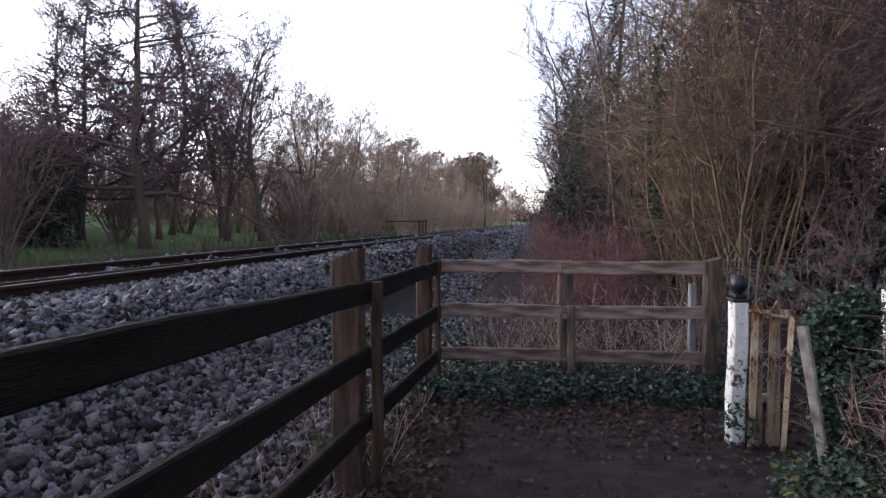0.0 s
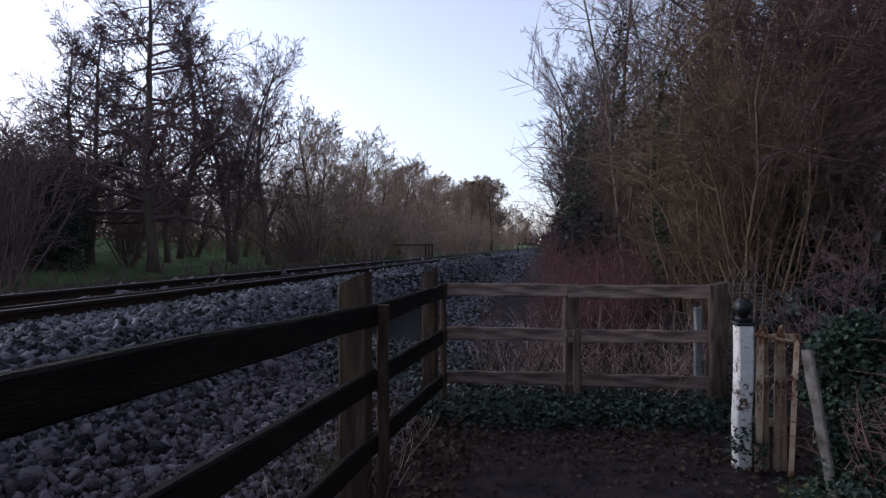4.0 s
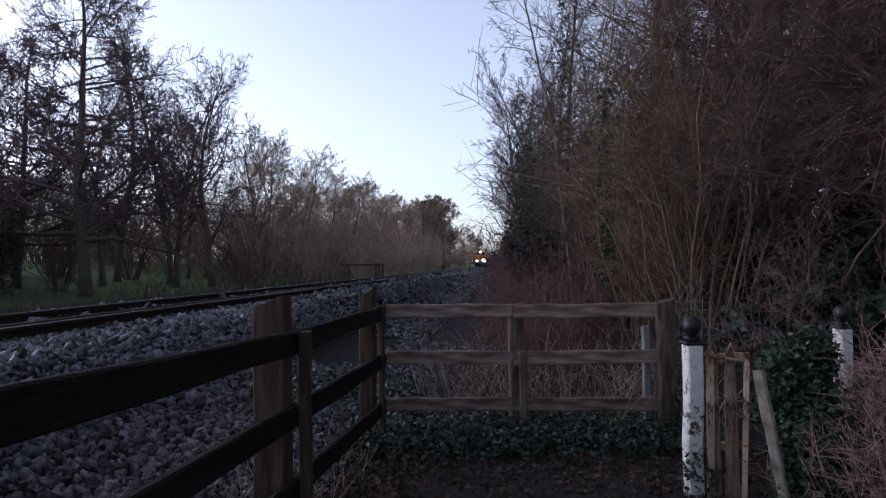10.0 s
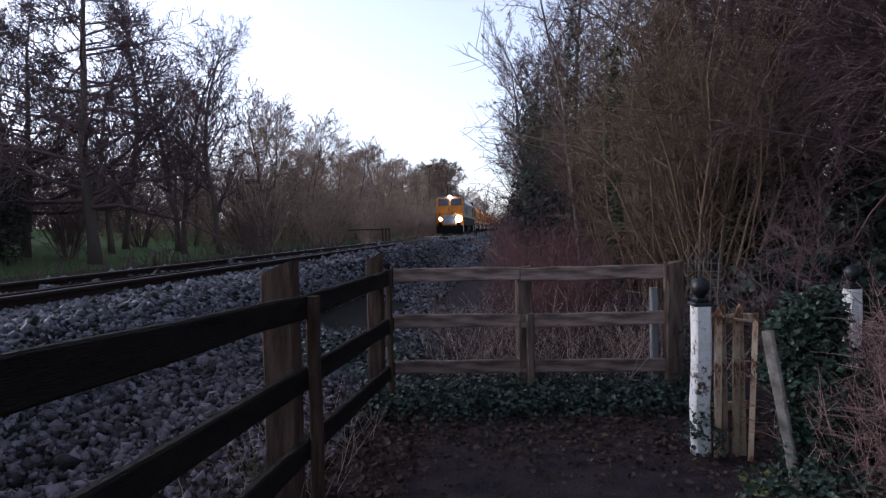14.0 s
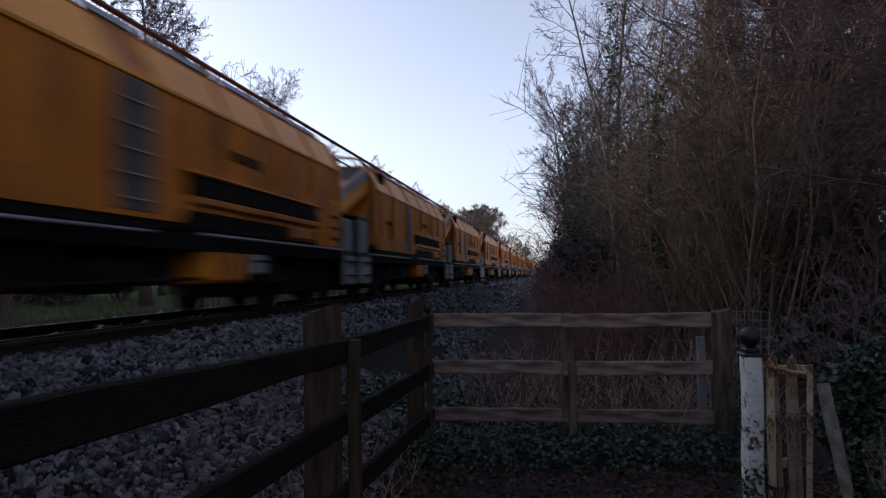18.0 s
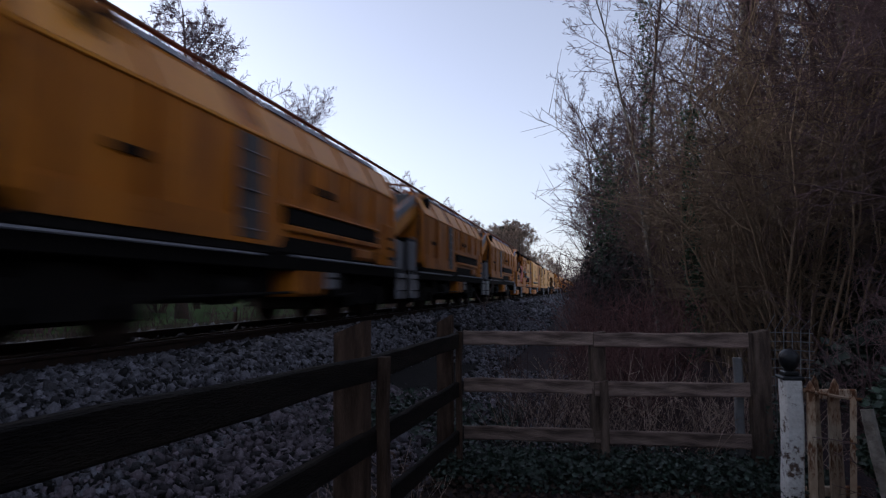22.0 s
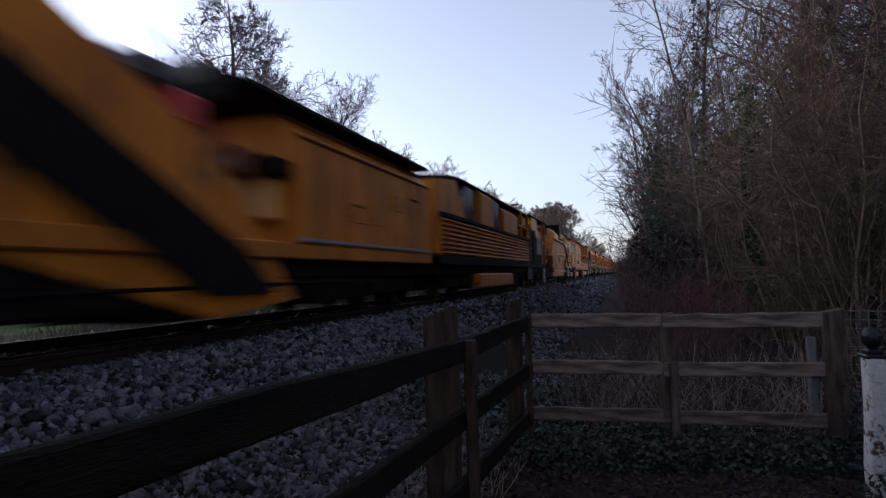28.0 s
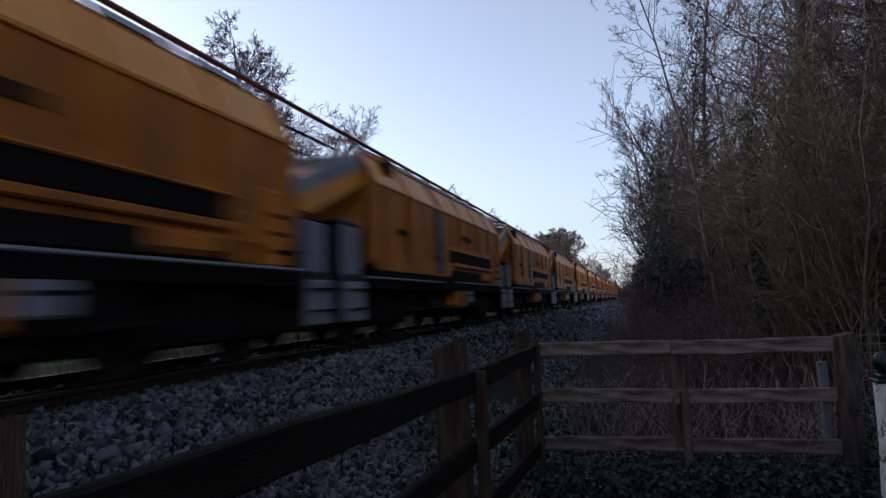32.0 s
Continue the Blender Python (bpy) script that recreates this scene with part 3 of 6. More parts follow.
        pts, rs, _ = limb(rng, Vector((r * math.cos(a), r * math.sin(a), -0.2)), d, h, girth * rng.uniform(0.6, 1.3), thin, 6, wander, 0.04)
        stem_shape.tube(pts, rs, 5, False)
        for k in range(counts[0]):
            i = rng.randrange(1, 6)
            p = pts[i].lerp(pts[i + 1], rng.random())
            dd = around(rng, (pts[i + 1] - pts[i]).normalized(), radians(rng.uniform(25, 75)))
            ln = h * rng.uniform(0.12, 0.34)
            p2, r2, _ = limb(rng, p, dd, ln, max(thin, girth * 0.4), thin, 3, 0.2, 0.03)
            twig_shape.tube(p2, r2, 3, False)
            for _ in range(counts[1]):
                j = rng.randrange(0, 3)
                q = p2[j].lerp(p2[j + 1], rng.random())
                d3 = around(rng, dd, radians(rng.uniform(25, 70)))
                p3, r3, _ = limb(rng, q, d3, ln * rng.uniform(0.25, 0.6), thin, thin * 0.6, 1, 0.1, 0.02)
                twig_shape.tube(p3, r3, 3, False)
    return stem_shape, twig_shape


def bush_kind(name, label, mat, *args, **more):
    """A first bush of a kind, in stems and twigs, to be copied."""
    bush = thing(name, label, "bush")
    stem_shape, twig_shape = bush_shape(*args, **more)
    part("stool", stem_shape.mesh("stool", mat, True, False), mat, bush)
    part("crown", twig_shape.mesh("crown", mat, True, False), mat, bush)
    return bush


def leaves(name, spots, size, mat, label, seed, flat=0.5, kind="stuff", category="foliage"):
    """Small pointed leaves, each a folded blade, at the given spots."""
    rng = random.Random(seed)
    vs, fs = [], []
    for p in spots:
        s = size * rng.uniform(0.6, 1.4)
        d = Vector((rng.gauss(0, 1), rng.gauss(0, 1), rng.gauss(0, flat))).normalized()
        nrm = Vector((rng.gauss(0, 0.6), rng.gauss(0, 0.6) - 0.4, rng.gauss(0.6, 0.5))).normalized()
        w = d.cross(nrm).normalized()
        nrm = w.cross(d)
        o = len(vs)
        p = Vector(p)
        vs += [p, p + s * (0.35 * d + 0.42 * w + 0.06 * nrm), p + s * (1.0 * d - 0.05 * nrm), p + s * (0.35 * d - 0.42 * w + 0.06 * nrm), p + s * 0.4 * d - s * 0.05 * nrm]
        fs += [(o, o + 1, o + 4), (o + 1, o + 2, o + 4), (o + 2, o + 3, o + 4), (o + 3, o, o + 4)]
    me = bpy.data.meshes.new(name)
    me.from_pydata(vs, [], fs)
    me.materials.append(mat)
    return tagged(new(name, me), label, category, kind=kind)


rng = random.Random(4)
alder = tree_kind("alder_tree", "tall dark alder with a bare twiggy crown beyond the track", 11, 15.0, 0.26, twig=TWIG_DARK, first=0.16, counts=(54, 10, 7, 3), spread=0.36, angles=(74, 48, 48, 45), lift=0.005, thin=0.011, taper=1.0)
rng_cones = random.Random(5)
alder_crown = next(c for c in alder.children if c.name.startswith("crown"))
cone_spots = [alder_crown.data.vertices[rng_cones.randrange(len(alder_crown.data.vertices))].co for _ in range(5000)]
ALDER_CONE = material("alder_cones", (0.04, 0.026, 0.026), 0.95, second=(0.025, 0.017, 0.017), scale=2, fine=20, bump=0.0, island=0.3)
cones = leaves("catkin", cone_spots, 0.055, ALDER_CONE, "dark clusters of cones and catkins", 15, 1.0)
del cones["category"]
cones.parent = alder
plant(alder, [(-16.0, 31, 0, 0.94), (-20.8, 34, 200, 0.72)], "trees beyond the track")
ash = tree_kind("ash_tree", "slender bare ash tree with upright branches", 12, 15, 0.2, twig=TWIG_DARK, first=0.15, counts=(24, 7, 6, 3), spread=0.28, angles=(38, 36, 40, 40), lift=0.1, thin=0.009)
plant(ash, [(-15.9, 45, 20, 0.89), (-18.7, 46, 100, 0.97), (-21.5, 45, 220, 0.97), (-17.2, 43, 310, 0.8), (-24.5, 40, 60, 0.9), (-19.8, 40, 10, 0.8)], "trees beyond the track")
oak = tree_kind("lineside_tree", "bare spreading tree with fine olive-brown twigs", 13, 11, 0.14, twig=TWIG_TAN, first=0.05, counts=(22, 6, 5, 2), spread=0.40, angles=(46, 42, 45, 40), lift=0.08, thin=0.016)
spots = []
for y in (56, 63, 71, 79, 88, 98, 110, 124, 140, 156, 175, 200):
    for row in range(2):
        spots.append((-13.5 - row * 6 - rng.uniform(0, 3) - y * 0.03, y + rng.uniform(-3, 3), rng.uniform(0, 360), rng.uniform(0.82, 1.0) * (0.95 + 0.0016 * y)))
plant(oak, spots, "row of trees along the track")
far_tree = tree_kind("distant_tree", "dense pinkish-brown leafless tree on the far skyline", 14, 18, 0.3, twig=TWIG_TAN, first=0.15, counts=(24, 7, 6, 2), spread=0.36, angles=(50, 48, 48, 45), lift=0.04, thin=0.05)
spots = [(-14.5 - 4.6 * (k % 5) - rng.uniform(0, 2.5), 205 + 5.5 * k + rng.uniform(-3, 3), rng.uniform(0, 360), rng.uniform(0.85, 1.12)) for k in range(13)]
spots += [(-28 - 4 * k, 165 + 8 * (k % 3), 70 * k, rng.uniform(0.75, 0.9)) for k in range(5)]
spots += [(-13.8, 290, 10, 0.72), (-13.4, 330, 80, 0.74), (-13.2, 380, 150, 0.76), (-13.5, 450, 240, 0.8), (1.6, 250, 30, 0.66), (1.6, 310, 110, 0.7), (1.8, 390, 200, 0.74), (2.0, 470, 290, 0.8)]
spots += [(3 + 3.0 * k, 330 + 9 * (k % 3), 50 * k, rng.uniform(0.7, 0.85)) for k in range(4)]
plant(far_tree, spots, "trees on the far skyline")
thicket = bush_kind("thicket_bush", "dense brown leafless thicket bush beyond the track", TWIG_TAN, 31, 4.6, 15, lean=0.5, counts=(8, 3), thin=0.013, girth=0.03)
spots = [(-12.0 - rng.uniform(0, 2.5), y + rng.uniform(-1.5, 1.5), rng.uniform(0, 360), rng.uniform(0.75, 1.15)) for y in range(48, 150, 4)]
spots += [(-17 - rng.uniform(0, 8), y + rng.uniform(-1.5, 1.5), rng.uniform(0, 360), rng.uniform(0.9, 1.4)) for y in range(68, 160, 5)]
spots += [(-13.5 - rng.uniform(0, 4), y, rng.uniform(0, 360), rng.uniform(0.9, 1.5)) for y in range(150, 330, 9)]
spots += [(-27 - rng.uniform(0, 12), y, rng.uniform(0, 360), rng.uniform(1.1, 1.7)) for y in range(74, 104, 4)]
spots += [(-60 - rng.uniform(0, 25), y, rng.uniform(0, 360), rng.uniform(1.5, 2.0)) for y in range(20, 150, 13)]
plant(thicket, spots, "lineside thicket")
dark_thicket = bush_kind("hawthorn_bush", "dark brown hawthorn bush with dense bare twigs", TWIG, 32, 4.4, 20, lean=0.55, counts=(9, 5), thin=0.009, girth=0.03)
near_hawthorns = [(-14.6, 19.5, 0, 1.0), (-16.6, 21, 50, 1.15), (-18.8, 22.5, 0, 1.2), (-21.5, 24.5, 80, 1.3), (-18.8, 34, 200, 0.8), (-23, 31, 300, 1.1), (-13.9, 45.5, 70, 0.6), (-27, 37, 150, 1.3), (-31, 36, 30, 1.4), (-22, 48, 210, 1.2)]
far_hawthorns = [(-17.8, 19, 20, 1.3), (-19.8, 20.5, 140, 1.35), (-20.6, 27.5, 70, 1.2), (-24.5, 28, 10, 1.4), (-24.5, 78, 100, 1.6), (-20.5, 76, 170, 1.6), (-16.2, 51, 220, 1.2), (-25, 45, 280, 1.4), (-24.2, 36.5, 190, 1.5), (-26.5, 42, 300, 1.7), (-22.6, 33.5, 40, 1.3)]
field_hawthorns = [(-27 - 3.6 * k, 76 + 5 * (k % 3) - 0.8 * k, 67 * k, 1.9 + 0.14 * (k % 4)) for k in range(16)] + [(-32 - 4.5 * k, 66 - 0.5 * k, 50 * k, 1.7) for k in range(9)]
plant(dark_thicket, near_hawthorns + far_hawthorns + field_hawthorns, "hawthorns beyond the track")
# those under eight paces are unseen, added to block sky light from the right
plant_more = [(6.5, 29, 10, 1.7), (10, 31, 70, 1.9), (14, 30, 140, 1.9), (8, 38, 200, 2.0), (13, 38, 300, 2.1), (18, 27, 30, 1.9), (17, 20, 80, 1.4), (4.5, 41, 20, 1.6), (15, 15, 170, 1.8), (8.2, 3.5, 20, 1.3), (7.5, -2, 80, 1.3), (7.0, -7, 140, 1.4), (9.5, 7.5, 200, 1.3), (6, -13, 260, 1.4), (11, -3, 320, 1.6), (12, 5, 40, 1.6), (3.2, 22.5, 30, 1.1), (3.0, 27, 80, 1.2), (2.9, 31, 140, 1.3), (2.2, 36.5, 210, 1.35), (4.3, 18.5, 260, 1.1), (2.4, 47, 20, 1.6)]
for x, paces, turn, size in plant_more:
    y = PACE * paces
    c = copy_thing(dark_thicket, pose(x, y, ground_z(x, y), 0, 0, turn))
    c.scale = (size, size, size)
    tagged(c, "tall tangled bare shrub deep in the wood", group="shrubs in the wood")

wood = tree_kind("woodland_tree", "bare woodland tree with tangled brown branches", 21, 13.5, 0.11, first=0.2, counts=(26, 7, 5, 2), spread=0.22, angles=(46, 48, 48, 45), lift=0.06, thin=0.006)
spots = []
for x, y in ((3.2, 17), (4.8, 15), (3.2, 21), (6, 18.5), (9, 17), (1.6, 25), (4.5, 26), (8, 24), (1.8, 33), (4, 35), (12.5, 16), (3.2, 45), (1.9, 53), (7, 32), (13, 25), (2.5, 62), (1.8, 82)):
    spots.append((x + rng.uniform(-0.3, 0.3), y + rng.uniform(-0.8, 0.8), rng.uniform(0, 360), rng.uniform(0.8, 1.05)))
# first ten stand out of view, added to hold back the eastern sky light
spots += [(4.2, -4, 30, 0.9), (6.5, 1.5, 110, 0.95), (5.5, -9, 200, 1.0), (9.5, 4.5, 290, 1.0), (9, -3, 60, 1.05), (4, -14, 150, 1.0), (11, -8, 240, 1.1), (12.5, 1, 330, 1.1), (7.5, -18, 20, 1.1), (13, 8, 80, 1.0), (5.6, 21.2, 35, 1.05), (7.2, 22.8, 130, 1.1), (8.0, 19.2, 220, 1.1), (6.4, 25.2, 310, 1.15), (5.0, 18.2, 265, 1.0), (6.8, 17.2, 75, 1.05), (9.6, 20.4, 170, 1.1)]
plant(wood, spots, "woodland beside the path")
near_tree = tree_kind("overhanging_tree", "low tree with dense reddish twigs hanging over the path", 23, 9.5, 0.09, twig=TWIG_DARK, first=0.18, counts=(30, 8, 6, 3), spread=0.4, angles=(62, 50, 50, 45), lift=0.01, thin=0.0035)
plant(near_tree, [(5.6, 11.0, 0, 0.95), (6.6, 9.2, 140, 1.1), (8.6, 12, 230, 1.15), (5.6, 13.2, 60, 1.1), (5.4, 14.8, 200, 0.95), (5.2, 17.5, 300, 1.0), (7.8, 13.0, 20, 1.3), (9.8, 15.5, 100, 1.35), (6.9, 16.8, 160, 1.35), (8.8, 19.5, 220, 1.45), (6.4, 21.5, 290, 1.35), (9.4, 17.2, 190, 1.6), (11.2, 19.0, 310, 1.7), (8.6, 14.6, 255, 1.3), (12.5, 21.5, 35, 1.8), (11.0, 25.5, 120, 1.75), (10.2, 22.4, 75, 1.6), (8.6, 20.8, 150, 1.5), (7.6, 16.4, 330, 1.35)], "trees over the path")
leaner = copy_thing(near_tree, pose(11.0, 9.05, 0.3, 0, -64, 0))
tagged(leaner, "half-fallen tree whose bare bough reaches across the wood", group="trees over the path")
birch = tree_kind("lichen_tree", "slender tree with pale lichen-blotched bark", 24, 12.0, 0.06, bark=PALE_BARK, first=0.35, counts=(18, 7, 5, 2), spread=0.2, angles=(44, 45, 45, 42), lift=0.05, thin=0.005)
plant(birch, [(3.3, 15.6, 120, 1.1), (1.9, 22.0, 240, 0.95)], "pale-barked trees in the wood")
edge_ash = [(2.0, 40, 15, 0.72), (1.7, 46, 130, 0.78), (0.9, 52, 250, 0.85), (2.2, 37, 320, 0.7), (1.9, 60, 40, 0.95)]
for x, paces, turn, size in edge_ash:
    y = PACE * paces
    c = copy_thing(ash, pose(x, y, ground_z(x, y), 0, 0, turn))
    c.scale = (size, size, size)
    tagged(c, "slim upright ash at the wood's edge", group="ashes at the wood's edge")
hazel = thing("hazel_coppice", "upright hazel stems with olive-brown bark", "bush")
hazel_twigs = Shape()
for k in range(13):
    stem_shape, twig_shape = bush_shape(330 + k, 6.5, 1, lean=0.12, counts=(12, 8), thin=0.0045, girth=0.026, wander=0.15)
    part("stem", stem_shape.mesh("stem", TWIG_OLIVE, True, False), TWIG_OLIVE, hazel)
    hazel_twigs.add(twig_shape.v, twig_shape.f)
part("crown", hazel_twigs.mesh("crown", TWIG_OLIVE, True, False), TWIG_OLIVE, hazel)
plant(hazel, [(2.9, 14.4, 0, 0.9), (3.4, 15.2, 90, 1.05), (2.7, 15.8, 200, 0.85), (3.2, 13.6, 40, 1.0), (2.6, 21, 250, 1.05), (3.2, 27, 10, 1.0), (2.5, 34, 100, 1.0), (2.4, 42, 300, 1.1), (3.2, 19, 60, 1.2), (9.5, 21, 30, 1.3)], "hazels beside the path")
bramble = bush_kind("undergrowth_bush", "tangled dark undergrowth bush with bare twigs", TWIG_DARK, 34, 2.4, 18, lean=0.6, counts=(8, 5), thin=0.004, girth=0.012)
spots = [(0.25 + rng.uniform(0.0, 0.9), y, rng.uniform(0, 360), rng.uniform(0.7, 1.2)) for y in (17, 19.5, 22, 25, 28, 31, 35, 39, 44, 50, 57, 65, 74, 84, 95, 108)]
spots += [(3.0, 9.8, 0, 0.8), (4.2, 11.8, 50, 1.0), (5.4, 10.6, 100, 0.9), (7.2, 11, 10, 1.0), (6.2, 12.4, 60, 1.2), (8.5, 9, 120, 1.1), (3.2, 15.5, 10, 1.0), (9.5, 11, 70, 1.2)]
plant(bramble, spots, "undergrowth beside the track")
dogwood = bush_kind("dogwood_bush", "low dogwood bush with dull red stems", TWIG_RED, 35, 1.45, 40, lean=0.45, counts=(5, 3), thin=0.0035, girth=0.006)
plant(dogwood, [(0.5, 12.5, 0, 1.15), (1.0, 13.0, 70, 1.2), (0.15, 14.2, 160, 1.15), (0.8, 15.2, 20, 1.25), (1.4, 14.2, 210, 1.2), (0.2, 16.3, 300, 1.3), (0.75, 11.5, 120, 0.95)], "dogwoods behind the fence")


def cedar(x, y, h):
    """A flat-topped evergreen on the far skyline."""
    t = thing("cedar_tree", "dark flat-topped evergreen on the far skyline", "tree", at=pose(x, y, ground_z(x, y)))
    r = random.Random(8)
    trunk = Shape().tube([(0, 0, -0.3), (0.2, 0, h * 0.5), (0.1, 0, h * 0.97)], [0.5, 0.4, 0.2], 8)
    part("trunk", trunk, BARK, t)
    for k, (z, w) in enumerate(((0.97, 2.6), (0.9, 3.4), (0.78, 3.0), (0.66, 2.6))):
        pts = [Vector((r.gauss(0, w * 0.55) + (0.8 if k % 2 else -0.8), r.gauss(0, w * 0.5), h * z + r.gauss(0, 0.45))) for _ in range(650)]
        c = leaves("crown", pts, 0.9, PINE, "", 90 + k, 0.25)
        del c["kind"], c["category"]
        c.parent = t


cedar(-21.9, 189, 20)


# ---- ivy, stalks and litter ----
def scatter(n, x0, x1, y0, y1, z0, z1, seed, test=None):
    r = random.Random(seed)
    out = []
    while len(out) < n:
        x, y = r.uniform(x0, x1), r.uniform(y0, y1)
        if test is None or test(x, y, r):
            out.append((x, PACE * y, ground_z(x, PACE * y) + z0 + (z1 - z0) * r.random() ** 1.6))
    return out


leaves("ground_ivy", scatter(10000, -1.25, 2.0, 6.9, 8.9, 0.0, 0.2, 1, lambda x, y, r: abs(y - 7.75 - 0.15 * x) < 0.75 * r.random() ** 0.5), 0.042, IVY, "glossy dark green ivy creeping under the timber fence", 2)
leaves("ballast_ivy", scatter(2200, -2.6, -0.6, 8.0, 11.0, 0.0, 0.25, 3, lambda x, y, r: r.random() < 0.35 + 0.6 * noise.noise(Vector((x * 1.3, y * 1.3, 0)))), 0.06, IVY, "ivy creeping over stones behind the fence", 4)
leaves("fallen_leaves", scatter(4200, -1.2, 2.6, 3.2, 7.6, 0.002, 0.03, 5, lambda x, y, r: r.random() < 0.12 + smooth(5.2, 7.0, y) or r.random() < smooth(-0.3, -1.0, x)), 0.042, LEAF_LITTER, "brown fallen leaves on the path", 6, flat=0.12)
leaves("verge_leaves", scatter(2600, -1.9, -0.55, 2.4, 7.6, 0.0, 0.08, 7), 0.045, LEAF_LITTER, "brown leaves and weeds along the fence foot", 8, flat=0.3)


def stalks(name, spots, h0, h1, r, mat, label, seed, lean=0.25, twigs=0):
    rg = random.Random(seed)
    s = Shape()
    for x, paces in spots:
        y = PACE * paces
        h = rg.uniform(h0, h1)
        d = Vector((rg.gauss(0, lean), rg.gauss(0, lean), 1)).normalized()
        pts, rs, _ = limb(rg, Vector((x, y, ground_z(x, y) - 0.03)), d, h, r, r * 0.5, 3, 0.12, -0.03)
        s.tube(pts, rs, 3, False)
        for _ in range(twigs):
            i = rg.randrange(0, 3)
            p = pts[i].lerp(pts[i + 1], rg.random())
            p2, r2, _ = limb(rg, p, around(rg, d, radians(rg.uniform(25, 70))), h * rg.uniform(0.1, 0.35), r * 0.6, r * 0.3, 1, 0.1, 0)
            s.tube(p2, r2, 3, False)
    return tagged(new(name, s.mesh(name, mat, False, False)), label, "vegetation", kind="stuff")


rg = random.Random(12)
stalks("dry_stalks", [(rg.uniform(-0.75, 2.2), rg.uniform(8.3, 11.8)) for _ in range(560)], 0.25, 0.95, 0.004, STRAW, "dry straw-coloured stalks behind the timber fence", 13, 0.55, 2)
stalks("dark_stalks", [(rg.uniform(-0.9, 2.6), rg.uniform(8.4, 12.5)) for _ in range(420)], 0.3, 1.0, 0.005, TWIG_DARK, "brown dead weeds behind the timber fence", 14, 0.4, 3)
stalks("lineside_grass", [(TRACK_X - 3.2 - abs(rg.gauss(0, 2.2)), rg.uniform(9, 60)) for _ in range(4000)], 0.12, 0.4, 0.006, GRASS_DRY, "dull winter grass beyond the track", 15, 0.25, 0)
stalks("lineside_weeds", [(TRACK_X - 4.6 - abs(rg.gauss(0, 2.4)), rg.uniform(14, 60)) for _ in range(450)], 0.3, 1.0, 0.012, TWIG_DARK, "dark dead weeds beyond the track", 21, 0.3, 4)
stalks("fence_grass", [(rg.uniform(-1.6, -0.95), rg.uniform(2.2, 7)) for _ in range(260)], 0.1, 0.4, 0.0025, STRAW, "tufts of dry grass at the fence foot", 16, 0.5, 0)
stalks("green_tuft", [(-1.3 + rg.gauss(0, 0.07), 4.9 + rg.gauss(0, 0.09)) for _ in range(120)], 0.1, 0.3, 0.003, GRASS, "tuft of green grass by the fence post", 17, 0.4, 0)

stalks("field_hedge", [(-44 - 30 * rg.random() ** 1.5, rg.uniform(24, 120)) for _ in range(2600)], 2.5, 6.0, 0.03, TWIG_OLIVE, "dense brown hedge of bare stems beyond the field", 18, 0.22, 4)
stalks("lineside_brush", [(-15.5 - 16 * rg.random(), rg.uniform(52, 240)) for _ in range(2400)], 2.0, 6.5, 0.03, TWIG_OLIVE, "brown brushwood of bare stems along the railway", 19, 0.22, 4)
stalks("far_wood", [(rg.uniform(-110, 80), rg.uniform(1120, 1200)) for _ in range(900)], 9.0, 22.0, 0.5, TWIG, "brown wood closing the view where the track ends", 20, 0.15, 2)


# ---- old gate, ivy hedge and brambles ----
def blob(n, centre, radii, seed, shell=0.55):
    """Points in the outer part of a rounded mass."""
    r = random.Random(seed)
    out = []
    while len(out) < n:
        d = Vector((r.gauss(0, 1), r.gauss(0, 1), r.gauss(0, 1))).normalized()
        k = (shell + (1 - shell) * r.random()) * (1 + 0.22 * noise.noise(d * 2.3 + Vector((seed, 0, 0))))
        p = Vector((centre[0] + d.x * radii[0] * k, PACE * centre[1] + d.y * radii[1] * k, centre[2] + d.z * radii[2] * k))
        if p.z > ground_z(p.x, p.y):
            out.append(p)
    return out


def gate_post(x, y, turn, label):
    g = thing("gate_post", label, "gate post", "old gate posts", pose(x, y, ground_z(x, y) - 0.02, 1.0, 0, turn))
    part("shaft", post_shape(0.11, 0.11, 1.045, 5, 0.0, -0.3), WHITE_PAINT, g)
    part("collar", Shape().box(-0.066, 0.066, -0.066, 0.066, 1.045, 1.07, 0.008).box(-0.045, 0.045, -0.045, 0.045, 1.07, 1.1, 0.008), BLACK_IRON, g, "black iron collar")
    ring = [(0.03, 1.10), (0.034, 1.115), (0.052, 1.13), (0.062, 1.165), (0.058, 1.2), (0.038, 1.228), (0.01, 1.238)]
    n = 16
    vs = [(q * math.cos(2 * math.pi * j / n), q * math.sin(2 * math.pi * j / n), z) for q, z in ring for j in range(n)]
    fs = [(k * n + j, k * n + (j + 1) % n, (k + 1) * n + (j + 1) % n, (k + 1) * n + j) for k in range(len(ring) - 1) for j in range(n)]
    part("ball_finial", Shape().add(vs, fs + [tuple((len(ring) - 1) * n + j for j in range(n))]), BLACK_IRON, g, "black iron ball finial", True)
    return g


gate_post(1.375, 4.52, 6, "flaking white square gate post with black ball finial")
gate_post(2.9, 5.62, 12, "flaking white gate post half hidden in brambles")


def picket(w, h, t=0.022):
    return Shape().add([(-w / 2, -t / 2, 0), (w / 2, -t / 2, 0), (w / 2, -t / 2, h - w), (0, -t / 2, h), (-w / 2, -t / 2, h - w), (-w / 2, t / 2, 0), (w / 2, t / 2, 0), (w / 2, t / 2, h - w), (0, t / 2, h), (-w / 2, t / 2, h - w)],
